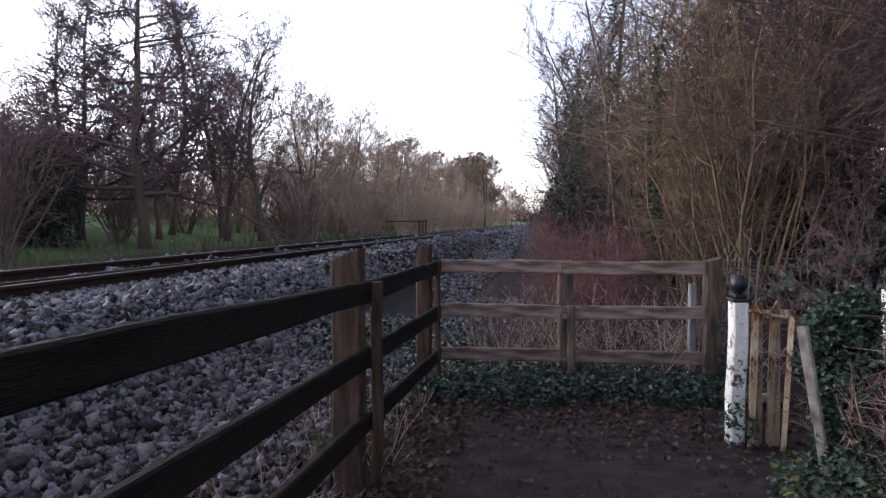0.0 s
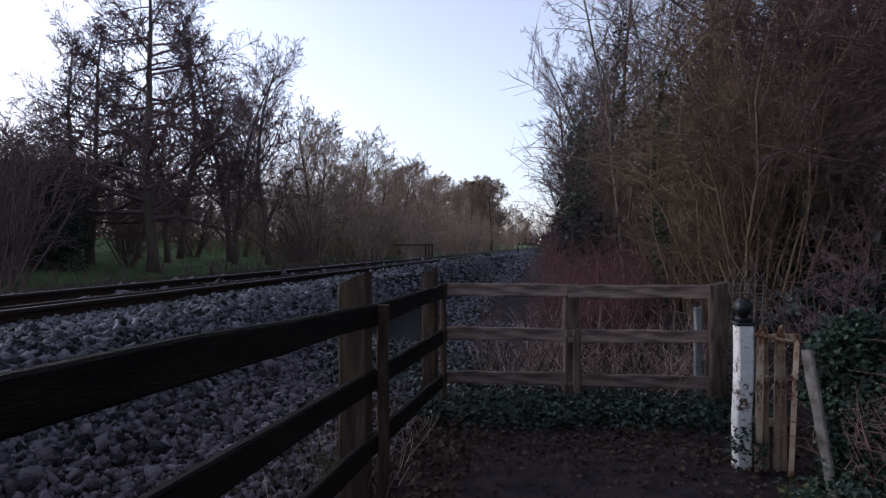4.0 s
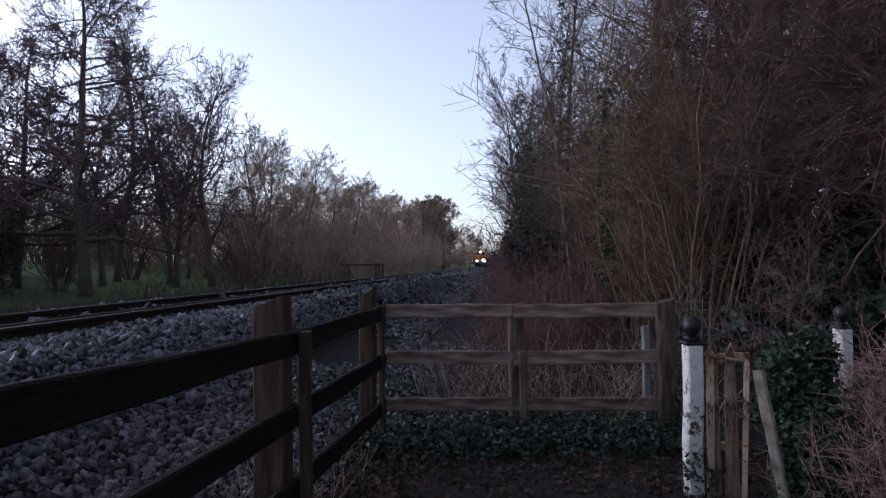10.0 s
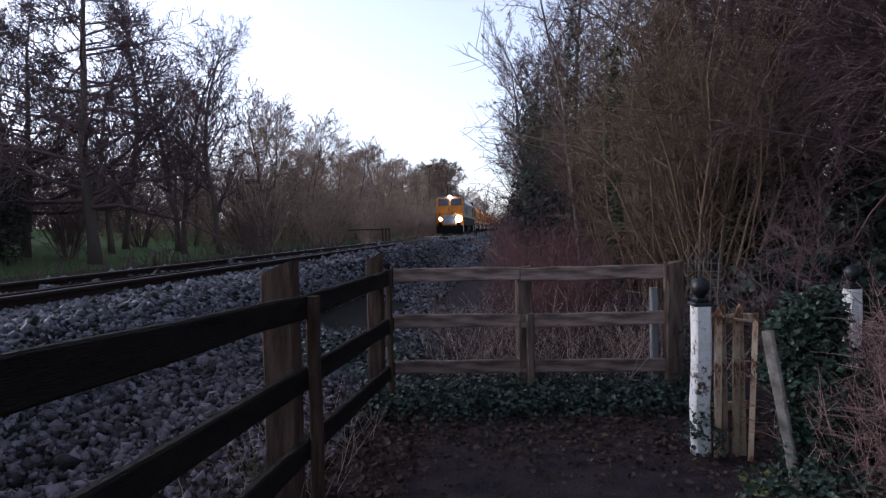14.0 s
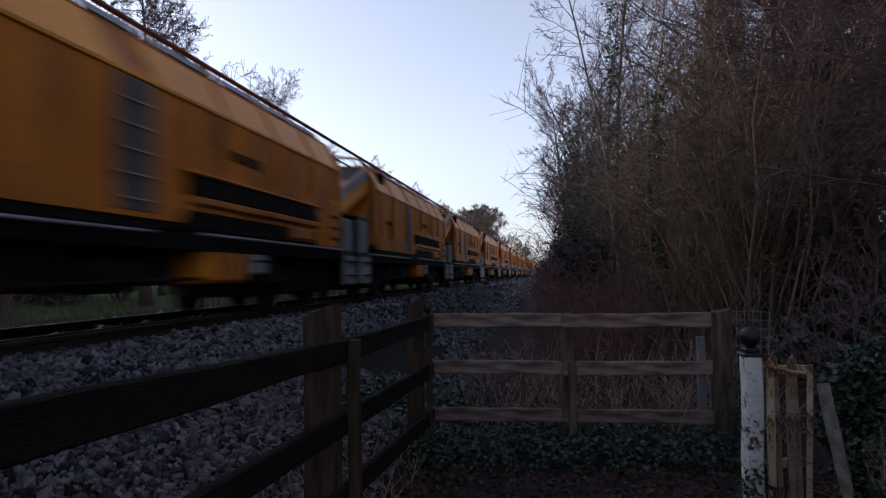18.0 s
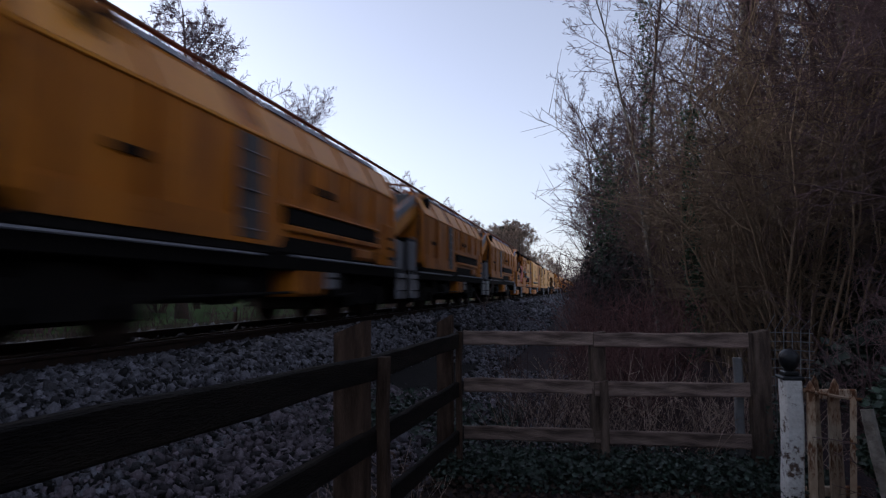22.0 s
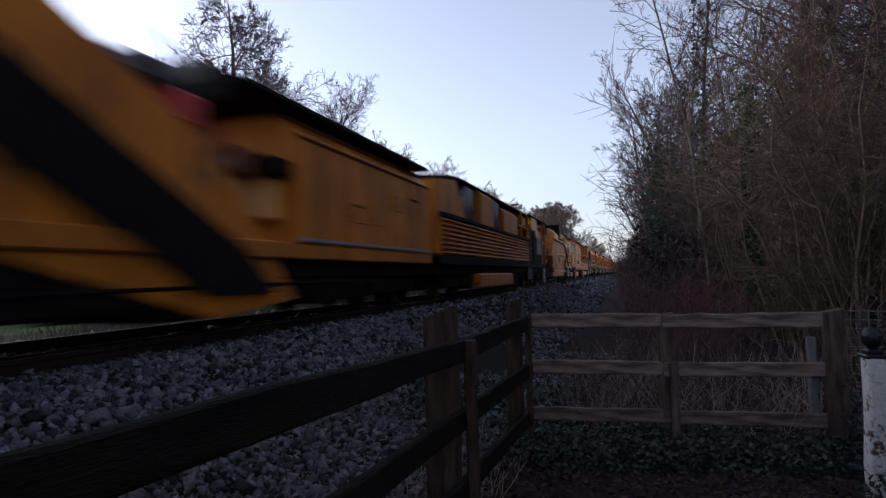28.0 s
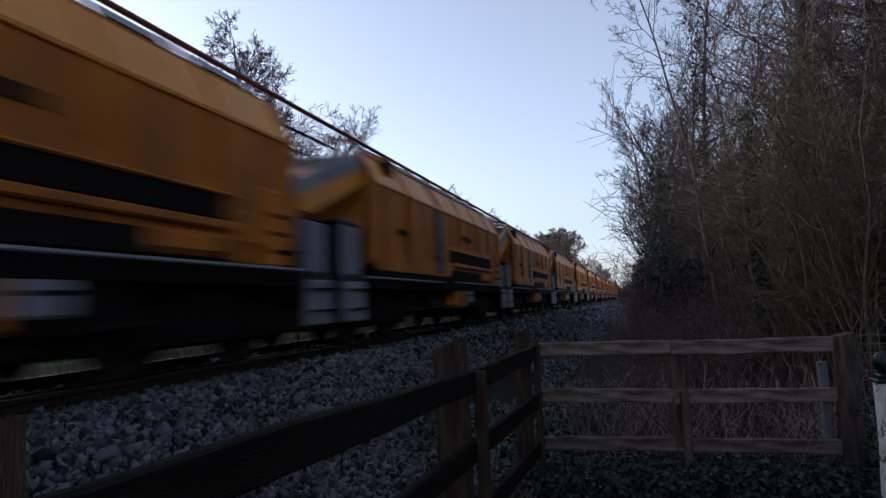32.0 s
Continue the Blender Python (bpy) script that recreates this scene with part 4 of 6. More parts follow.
                       [(0, 1, 2, 3, 4), (9, 8, 7, 6, 5), (0, 5, 6, 1), (1, 6, 7, 2), (2, 7, 8, 3), (3, 8, 9, 4), (4, 9, 5, 0)])


gate = thing("picket_gate", "rusty picket gate folded back against its post", "gate", at=pose(1.46, 4.46, 0.0, 0, 0, 14))
for k, (w, h, lean) in enumerate(((0.046, 1.07, 0.6), (0.036, 1.1, -0.9), (0.044, 1.04, 0.7), (0.038, 1.08, -1.2))):
    put(part("picket", picket(w, h), RUSTY, gate), pose(0.01 + 0.066 * k, 0.012 * (k % 2), -0.05, 0, lean, -8))
for z in (0.3, 0.9):
    put(part("rail", Shape().box(-0.03, 0.34, 0.03, 0.06, z, z + 0.06, 0.006), RUSTY, gate), pose(0, 0, 0))
part("latch_bar", Shape().tube([(-0.04, -0.03, 0.97), (0.16, -0.045, 0.93), (0.36, -0.03, 0.9)], 0.011, 6), RUSTY, gate, "rusty bent latch bar")

stake = whole("old_stake", picket(0.035, 0.95), RUSTY, "thin flaking stake standing in the ivy", "stake", at=pose(1.66, 4.40, 0.0, 0, 2, -20))
plank = whole("leaning_plank", board(1.0, 0.058, 0.03, 77), PLANK_GREY, "grey weathered plank leaning in the ivy", "plank", at=between((1.66, 3.68, 0.02), (1.54, 3.8, 0.93))[0])

mesh_panel = thing("wire_panel", "bent galvanised wire mesh panel behind the post", "wire panel", at=pose(1.62, 5.95, 0, 0, 0, 8))
for k in range(6):
    x = 0.07 * k
    part("upright_wire", Shape().tube([(x, 0, 0.05), (x, 0.01, 0.9), (x + 0.01, 0.0, 1.25), (x + 0.05, -0.07, 1.38 - 0.012 * k)], 0.004, 4), GALV, mesh_panel)
for k in range(16):
    z = 0.1 + 0.075 * k
    part("cross_wire", Shape().tube([(-0.02, 0.004, z), (0.2, 0.01, z), (0.39, 0.0, z - 0.01)], 0.004, 4), GALV, mesh_panel)

HEDGE_IVY = material("hedge_ivy_leaf", (0.026, 0.046, 0.028), 0.5, second=(0.014, 0.024, 0.016), scale=3, fine=20, bump=0.0, island=0.6)
leaves("ivy_hedge", [p for k, (x, y, z, r) in enumerate(((1.82, 5.55, 0.92, 0.19), (1.92, 5.5, 0.72, 0.2), (1.8, 5.3, 0.5, 0.2), (1.96, 5.6, 1.0, 0.15), (1.78, 5.15, 0.25, 0.22), (2.05, 5.3, 0.4, 0.2), (2.3, 5.7, 0.45, 0.22), (2.6, 5.4, 0.22, 0.28), (1.7, 5.6, 0.66, 0.1))) for p in blob(2100, (x, y, z), (r, r, r * 1.25), 30 + k, 0.25)] + blob(2600, (1.9, 4.6, 0.1), (0.7, 0.6, 0.22), 5), 0.034, HEDGE_IVY, "dark glossy ivy smothering the old hedge", 6)
leaves("post_ivy", blob(260, (1.4, 6.16, 0.15), (0.14, 0.12, 0.22), 7) + blob(300, (1.62, 8.2, 0.4), (0.16, 0.14, 0.42), 8), 0.04, IVY, "ivy climbing the gate and fence posts", 10)
leaves("verge_grass_leaves", scatter(2600, 0.9, 2.6, 3.2, 5.4, 0.0, 0.12, 31, lambda x, y, r: x > 1.05 + 0.2 * (y - 3.4)), 0.05, GRASS, "low green weeds beside the path", 11, flat=0.8)
hedge_core = bush_kind("bramble_bush", "tangle of dry pinkish-brown bramble stems", BRAMBLE, 36, 1.25, 52, lean=0.75, counts=(5, 3), thin=0.0022, girth=0.005)
plant(hedge_core, [(2.2, 4.75, 0, 0.8), (2.05, 4.95, 210, 0.7), (2.45, 4.9, 0, 0.95), (2.8, 4.6, 90, 1.05), (2.9, 5.5, 200, 1.1), (3.3, 5.2, 40, 1.15), (2.25, 4.4, 120, 0.75), (3.6, 6.6, 300, 1.1), (2.6, 6.5, 250, 0.95), (2.6, 5.2, 30, 1.0), (3.1, 6.2, 70, 1.1), (2.35, 5.9, 160, 0.9), (3.7, 5.6, 200, 1.2), (3.0, 4.4, 20, 1.0), (4.3, 6.2, 130, 1.3)], "brambles by the old gate")
dark_core = bush_kind("hedge_shrub", "dark stems inside the ivy hedge", TWIG, 37, 1.0, 30, lean=0.5, counts=(5, 3), thin=0.003, girth=0.008)
plant(dark_core, [(2.0, 5.55, 0, 1.0), (2.5, 5.6, 90, 0.9)], "stems in the hedge")

# dark evergreens behind the old gate
def holly(x, paces, rx, ry, h, seed):
    y = PACE * paces
    t = thing("holly_bush", "dark green holly bush in the shade of the wood", "bush", "hollies in the wood", pose(x, y, ground_z(x, y)))
    me = leaves("foliage", [p - Vector((x, y, ground_z(x, y))) for p in blob(2600 if x > 0 else 6500, (x, paces, h * 0.5), (rx, ry, h * 0.55), seed, 0.35)], 0.13 if x > 0 else 0.09, HOLLY, "", seed)
    del me["kind"], me["category"]
    me.parent = t
    part("stem", Shape().tube([(0, 0, -0.1), (0.05, 0, h * 0.5), (0, 0.05, h * 0.95)], [0.06, 0.05, 0.02], 7), BARK, t)


HOLLY = material("holly_leaf", (0.012, 0.02, 0.013), 0.6, second=(0.008, 0.013, 0.01), scale=2, fine=20, bump=0.0, island=0.4)
for k, (x, y, rx, ry, h) in enumerate(((-18.8, 28.5, 1.3, 1.2, 4.2), (-20.6, 29.5, 1.5, 1.4, 4.6), (3.6, 11.2, 0.9, 0.8, 1.2), (4.6, 10.2, 1.0, 0.8, 1.3), (5.2, 12.2, 1.3, 1.0, 2.0), (7.2, 12.6, 1.5, 1.2, 3.0), (9.5, 13.5, 1.8, 1.5, 3.6), (4.0, 16.0, 1.2, 1.2, 2.6), (6.2, 16.5, 1.6, 1.4, 3.4), (9.0, 18.0, 2.0, 1.6, 4.2), (12.0, 16.0, 2.0, 1.6, 4.5), (11.5, 11.5, 1.6, 1.4, 3.4), (1.0, 23.5, 0.9, 1.0, 2.6), (0.9, 30.5, 1.0, 1.2, 3.4))):
    holly(x, y, rx, ry, h, 40 + k)


# ---- ivy on trunks, sapling, far marks ----
leaves("trunk_ivy", [p for k in range(9) for p in blob(200, (2.0, 16.2, 0.6 + 0.5 * k), (0.18, 0.18, 0.4), 60 + k, 0.5)] + [p for k in range(5) for p in blob(130, (1.5, 19.5, 4.2 + 1.2 * k), (0.2, 0.2, 0.8), 80 + k, 0.5)] + [p for k in range(6) for p in blob(420, (0.75, 26.5, 1.2 + 0.85 * k), (0.5, 0.5, 0.8), 100 + k, 0.4)] + [p for k in range(5) for p in blob(380, (1.25, 30.5, 1.5 + 1.0 * k), (0.55, 0.5, 0.9), 110 + k, 0.4)], 0.07, IVY_FAR, "ivy wrapped round woodland trunks", 12)
sapling = bush_kind("bare_sapling", "thin bare sapling with pale buds behind the fence", TWIG, 38, 1.9, 3, lean=0.18, counts=(9, 5), thin=0.0022, girth=0.008)
plant(sapling, [(-0.55, 9.6, 0, 1.0), (-0.35, 10.1, 120, 0.8)], "saplings behind the fence")
gatelet = thing("track_gate", "small dark post-and-rail gate beyond the track", "gate", at=pose(-9.3, 45.0, 0.75))
for k in range(3):
    bx_m = Shape().box(0.25 * k - 0.06, 0.25 * k + 0.06, -0.05, 0.05, 0, 1.0, 0.01)
    part("post", bx_m, WOOD_POST, gatelet)
part("rail", Shape().box(-2.6, 0.6, -0.03, 0.03, 0.85, 0.93, 0.01), WOOD_POST, gatelet)
marker = thing("track_marker", "small white marker board on a short post", "marker", at=pose(-9.6, 16.1, 0.65))
part("post", Shape().box(-0.04, 0.04, -0.04, 0.04, 0, 0.5, 0.008), WOOD_POST, marker)
part("plate", Shape().box(-0.06, 0.06, -0.06, -0.045, 0.36, 0.5, 0.005), BLUE_GREY, marker)


# ---- train: shared running gear ----
SPEED = 21.85
LOCO_REAR = 20.15 + 16.5 * SPEED      # along the track at the clip's start
LENGTHS = 0.815                        # metres to one unit along a vehicle's drawing
HEIGHTS, DROP = 0.985, -0.15          # the same upwards for the machine wagons
VEHICLES = []


def runs(ob, back):
    """Keys a vehicle whose front stands that far behind the locomotive's rear."""
    rows = [(t, pose(TRACK_X, LOCO_REAR + LENGTHS * back - SPEED * t, RAIL_Z)) for t in (0, 8, 16, 24, 32)]
    walk(ob, rows)


def wheelset_shape(r=0.42):
    s = Shape().tube([(-0.72, 0, 0), (0.72, 0, 0)], 0.08, 8)
    for sx in (-1, 1):
        prof = [(0.68, 0.3), (0.69, r + 0.03), (0.715, r + 0.03), (0.72, r), (0.81, r - 0.01), (0.81, r - 0.07), (0.78, r - 0.08), (0.78, 0.16), (0.84, 0.14), (0.84, 0.0)]
        n = 20
        vs = [(sx * x, q * math.cos(2 * math.pi * j / n), q * math.sin(2 * math.pi * j / n)) for x, q in prof for j in range(n)]
        fs = [(k * n + j, k * n + (j + 1) % n, (k + 1) * n + (j + 1) % n, (k + 1) * n + j) for k in range(len(prof) - 1) for j in range(n)]
        s.add(vs, fs)
    return s


def bogie_shape(base=1.8):
    """Bolster, and one side frame with its axleboxes and springs."""
    b = base / 2
    frames = []
    for sx in (-1, 1):
        s = Shape()
        s.side([(-b - 0.4, 0.5), (-b - 0.35, 0.68), (-0.55, 0.72), (-0.4, 0.86), (0.4, 0.86), (0.55, 0.72), (b + 0.35, 0.68), (b + 0.4, 0.5), (b - 0.25, 0.46), (0.5, 0.32), (-0.5, 0.32), (-b + 0.25, 0.46)], sx * 0.93, sx * 1.07)
        for y in (-b, b):
            s.box(sx * 0.9, sx * 1.14, y - 0.14, y + 0.14, 0.28, 0.56, 0.03)
        for y in (-0.16, 0.16):
            s.tube([(sx * 1.0, y, 0.4), (sx * 1.0, y, 0.84)], 0.09, 8)
        frames.append(s.mesh("side_frame", FRAME_BLACK))
    s = Shape()
    return frames, s.box(-0.6, 0.6, -b - 0.5, b + 0.5, 0.24, 0.97, 0.05), Shape().box(-1.0, 1.0, -0.3, 0.3, 0.45, 0.8), Shape().box(-1.0, 1.0, -0.04, 0.04, 0.5, 0.66)


WHEELSET = wheelset_shape().mesh("wheelset", STEEL, True)
SIDE_FRAMES, CENTRE, BOLSTER, BEAM = bogie_shape()
BOGIE, BOLSTER, BEAM = CENTRE.mesh("bogie", FRAME_BLACK), BOLSTER.mesh("bolster", FRAME_BLACK), BEAM.mesh("end_beam", FRAME_BLACK)
BUFFER = Shape().tube([(0, 0.62, 0), (0, 0.2, 0)], 0.1, 10).tube([(0, 0.2, 0), (0, 0.16, 0)], 0.23, 14).mesh("buffer", FRAME_BLACK)


def running_gear(v, bogies, length, base=1.8, axles=2):
    for y in bogies:
        b = put(part("bogie", BOGIE, None, v), pose(0, y, 0))
        for me in SIDE_FRAMES:
            put(part("side_frame", me, None, b), pose(0, 0, 0))
        put(part("bolster", BOLSTER, None, b), pose(0, 0, 0))
        for end in (-1.22, 1.22):
            put(part("end_beam", BEAM, None, b), pose(0, end, 0))
        for k in range(axles):
            put(part("wheelset", WHEELSET, None, b), pose(0, base * (k / (axles - 1) - 0.5), 0.42))
    for sx in (-0.86, 0.86):
        put(part("buffer", BUFFER, None, v), pose(sx, -0.2, 0.98))
        put(part("buffer", BUFFER, None, v), pose(sx, length + 0.2, 0.98, 0, 0, 180))


def vehicle(name, label, back, group="wagons of the engineering train"):
    v = thing(name, label, "rail vehicle", group)
    VEHICLES.append((v, back))
    return v


def bx(v, name, y0, y1, z0, z1, mat, x0=-1.3, x1=1.3, c=0.02, label=""):
    return part(name, Shape().box(x0, x1, y0, y1, z0, z1, c), mat, v, label)


def bars(v, name, lines, r, mat, label=""):
    """One part for each bent bar."""
    for pts in lines:
        part(name, Shape().tube(pts, r, 6), mat, v, label)


def louvre(v, y0, y1, z0, z1, n, mat=FRAME_BLACK, x=1.3):
    g = bx(v, "grille", y0, y1, z0, z1, mat, x - 0.02, x + 0.012, 0.004)
    for k in range(n):
        z = z0 + (z1 - z0) * (k + 0.5) / n
        part("slat", Shape().box(x, x + 0.035, y0 + 0.03, y1 - 0.03, z - 0.012, z + 0.02, 0.004), YELLOW, g)


def window(v, y0, y1, z0, z1, x=1.31, name="window"):
    w = bx(v, name, y0, y1, z0, z1, FRAME_BLACK, x - 0.03, x + 0.015, 0.01)
    part("pane", Shape().box(x + 0.012, x + 0.022, y0 + 0.06, y1 - 0.06, z0 + 0.06, z1 - 0.06, 0.003), DARK_GLASS, w)


def step_panel(v, y, w=0.62, z0=0.28, z1=1.02, x=1.32):
    s = bx(v, "step_panel", y, y + w, z0, z1, GREY_PANEL, x - 0.08, x, 0.02, "pale grey step panel")
    for k in range(2):
        part("tread", Shape().box(x, x + 0.05, y + 0.06, y + w - 0.06, z0 + 0.18 + 0.3 * k, z0 + 0.21 + 0.3 * k, 0.005), FRAME_BLACK, s)


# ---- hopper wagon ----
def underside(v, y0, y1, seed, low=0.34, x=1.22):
    """Grimy black boxes, tanks and rods added for the shade below a frame."""
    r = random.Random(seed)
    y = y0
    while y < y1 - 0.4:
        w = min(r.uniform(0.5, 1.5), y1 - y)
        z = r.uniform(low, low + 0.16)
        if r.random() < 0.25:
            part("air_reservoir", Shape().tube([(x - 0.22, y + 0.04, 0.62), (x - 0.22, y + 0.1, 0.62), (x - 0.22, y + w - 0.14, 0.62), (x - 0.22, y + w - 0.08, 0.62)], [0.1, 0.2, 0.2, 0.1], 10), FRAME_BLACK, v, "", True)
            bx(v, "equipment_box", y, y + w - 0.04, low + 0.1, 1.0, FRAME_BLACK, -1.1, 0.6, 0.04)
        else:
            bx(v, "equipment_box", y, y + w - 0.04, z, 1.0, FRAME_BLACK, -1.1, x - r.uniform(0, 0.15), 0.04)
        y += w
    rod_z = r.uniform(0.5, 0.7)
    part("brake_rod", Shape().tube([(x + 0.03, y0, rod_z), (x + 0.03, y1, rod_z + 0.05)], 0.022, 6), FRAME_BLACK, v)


def hopper_wagon():
    v = thing("hopper_wagon", "orange-yellow spoil hopper wagon with an inclined discharge conveyor", "rail vehicle", "hopper wagons of the train")
    part("solebar", Shape().box(-1.28, 1.28, 0.35, 15.0, 0.92, 1.14).box(-0.5, 0.5, 0.3, 15.05, 0.7, 1.0), FRAME_BLACK, v)
    # hopper body with leaning shoulders
    prof = [(-0.75, 1.2), (0.75, 1.2), (1.3, 1.42), (1.34, 2.76), (1.08, 3.26), (1.06, 3.34), (0.96, 3.34), (0.96, 3.1), (-0.96, 3.1), (-0.96, 3.34), (-1.06, 3.34), (-1.08, 3.26), (-1.34, 2.76), (-1.3, 1.42)]
    part("hopper_body", Shape().prism(prof, 1.65, 13.9), YELLOW, v)
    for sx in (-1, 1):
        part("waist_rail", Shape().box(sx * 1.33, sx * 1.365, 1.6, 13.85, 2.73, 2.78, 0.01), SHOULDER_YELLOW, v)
        part("shoulder_plate", Shape().prism([(sx * 1.345, 2.78), (sx * 1.36, 2.78), (sx * 1.1, 3.28), (sx * 1.085, 3.28)], 1.65, 5.6).prism([(sx * 1.345, 2.78), (sx * 1.36, 2.78), (sx * 1.1, 3.28), (sx * 1.085, 3.28)], 6.5, 13.8), SHOULDER_YELLOW, v, "upper side plate, painted brighter for the sky light on it")
        part("lower_skirt", Shape().side([(1.9, 1.24), (1.9, 1.56), (7.4, 1.56), (7.0, 1.24)], sx * 1.28, sx * 1.36), YELLOW, v)
    for y, wide, mat in ((1.52, 0.14, YELLOW), (3.6, 0.07, YELLOW), (5.7, 0.72, BLUE_GREY), (8.3, 0.07, YELLOW), (10.2, 0.07, YELLOW), (12.1, 0.07, YELLOW), (13.76, 0.16, YELLOW)):
        low = 2.0 if 7 < y < 13 else 1.32
        if mat is BLUE_GREY:
            ladder = part("ladder_panel", Shape().box(1.33, 1.375, y, y + wide, 1.3, 2.7, 0.008), mat, v, "grey ladder panel")
            for k in range(5):
                part("rung", Shape().tube([(1.39, y + 0.08, 1.42 + 0.26 * k), (1.39, y + wide - 0.08, 1.42 + 0.26 * k)], 0.014, 5), GREY_PANEL, ladder)
        else:
            part("rib", Shape().prism([(1.3, low), (1.38, low + 0.1), (1.385, 2.78), (1.12, 3.3), (1.06, 3.3), (1.3, 2.74)], y, y + wide), mat, v)
    # pale strips painted for the sky light in open gaps along the top
    for k in range(7):
        y = 2.0 + k * 1.68
        part("top_cover", Shape().prism([(1.05, 3.34), (1.08, 3.35), (1.0, 3.46), (0.98, 3.45)], y, y + 1.25), GREY_PANEL, v, "pale strip in place of sky light through the open hopper top")
        part("top_hoop", Shape().tube([(1.06, y - 0.2, 3.32), (0.9, y - 0.2, 3.56), (0.4, y - 0.2, 3.62), (-0.4, y - 0.2, 3.62), (-0.9, y - 0.2, 3.56), (-1.06, y - 0.2, 3.32)], 0.04, 5), RUST_TOP, v, "rusty hoop over the hopper")
    for sx in (-1, 1):
        part("top_rail", Shape().tube([(sx * 0.88, 1.5, 3.6), (sx * 0.88, 19.4, 3.6)], 0.035, 6), RUST_TOP, v)
        for z in (3.2, 2.9):
            part("cage_bar", Shape().tube([(sx * 0.95, 13.9, z), (sx * 0.95, 15.3 if z < 3 else 16.3, z)], 0.022, 6), FRAME_BLACK, v)
        part("side_pipe", Shape().tube([(sx * 1.36, 1.2, 1.1), (sx * 1.36, 6.4, 1.1)], 0.02, 6).tube([(sx * 1.36, 7.6, 1.13), (sx * 1.36, 14.2, 1.13)], 0.022, 6), GREY_PANEL, v, "pale pipe along the solebar")
    for k in range(5):
        part("cage_wire", Shape().tube([(0.95, 14.1 + 0.6 * k, 2.5 + 0.2 * k), (0.9, 14.1 + 0.5 * k, 3.6)], 0.012, 4), FRAME_BLACK, v)
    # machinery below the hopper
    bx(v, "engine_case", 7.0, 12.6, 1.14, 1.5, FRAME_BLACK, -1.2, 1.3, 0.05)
    # black slabs stand for the shade in the side slot and under the body
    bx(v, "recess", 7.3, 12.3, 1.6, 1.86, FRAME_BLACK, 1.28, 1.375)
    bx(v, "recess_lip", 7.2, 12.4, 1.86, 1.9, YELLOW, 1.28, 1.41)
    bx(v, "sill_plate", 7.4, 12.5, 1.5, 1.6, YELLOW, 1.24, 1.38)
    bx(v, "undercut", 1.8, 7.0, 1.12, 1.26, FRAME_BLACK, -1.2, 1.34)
    bx(v, "pump", 11.0, 12.2, 1.2, 1.46, YELLOW, 1.2, 1.36, 0.06)
    bx(v, "name_plate", 3.0, 3.7, 1.95, 2.05, FRAME_BLACK, 1.33, 1.352, 0.004, "small dark plate")
    bx(v, "hatch", 8.6, 9.6, 2.2, 2.34, FRAME_BLACK, 1.32, 1.35, 0.01)
    bx(v, "post", 12.5, 12.75, 1.14, 1.75, YELLOW, 1.02, 1.36, 0.04)
    bx(v, "post", 13.2, 13.85, 1.14, 2.1, YELLOW, 1.0, 1.36, 0.04)
    for k in range(3):
        bx(v, "cleat", 13.32, 13.83, 1.3 + 0.22 * k, 1.36 + 0.22 * k, FRAME_BLACK, 1.35, 1.375, 0.005)
    tank = bx(v, "tank", 8.0, 9.35, 0.5, 1.0, YELLOW, 0.5, 1.27, 0.05, "yellow fuel tank below the solebar")
    part("strap", Shape().box(0.9, 1.285, 8.3, 8.36, 0.49, 1.01, 0.004), FRAME_BLACK, tank)
    part("strap", Shape().box(0.9, 1.285, 9.0, 9.06, 0.49, 1.01, 0.004), FRAME_BLACK, tank)
    box = bx(v, "control_box", 9.45, 10.05, 0.62, 1.04, GREY_PANEL, 0.9, 1.27, 0.03, "pale grey control box")
    part("cover_edge", Shape().box(1.265, 1.28, 9.5, 10.0, 0.8, 0.84, 0.004), FRAME_BLACK, box)
    underside(v, 4.2, 7.9, 5)
    underside(v, 10.1, 11.0, 6)
    # inclined conveyor that reaches over the next wagon
    c = part("conveyor", Shape().side([(13.92, 1.75), (13.92, 2.2), (17.6, 3.36), (19.0, 3.46), (19.2, 3.25), (19.0, 3.0), (17.8, 2.9), (14.9, 1.98)], -1.12, 1.12), YELLOW, v)
    part("belt", Shape().side([(13.95, 2.1), (17.6, 3.26), (18.9, 3.36), (18.9, 3.42), (17.55, 3.36), (13.95, 2.19)], -1.0, 1.0), RUBBER, c)
    part("belt_cover", Shape().side([(13.95, 1.82), (13.95, 2.26), (17.3, 3.32), (17.3, 3.04), (14.6, 2.2)], 1.1, 1.15), GREY_PANEL, c, "grey sheet cover along the belt")
    part("flange", Shape().side([(14.6, 1.98), (14.6, 2.2), (17.6, 3.1), (19.0, 3.3), (19.0, 3.04), (17.8, 2.9), (14.9, 1.98)], 1.1, 1.18), SHOULDER_YELLOW, c)
    part("drum", Shape().tube([(-1.16, 18.9, 3.22), (1.16, 18.9, 3.22)], 0.17, 12), FRAME_BLACK, c)
    part("motor", Shape().tube([(1.1, 18.3, 3.14), (1.3, 18.3, 3.14)], 0.16, 10), FRAME_BLACK, c)
    part("strut", Shape().tube([(1.05, 14.4, 1.2), (1.05, 15.6, 2.35)], 0.05, 6), FRAME_BLACK, c)
    bx(v, "end_pack", 14.0, 15.0, 1.24, 1.9, FRAME_BLACK, -1.0, 0.9, 0.05)
    # ends
    for y in (0.32, 14.5):
        step_panel(v, y, 0.85, 0.4)
        if y < 1:
            bx(v, "end_panel", y + 0.02, y + 0.83, 1.1, 1.9, GREY_PANEL, 1.2, 1.25, 0.02, "grey-white equipment panel")
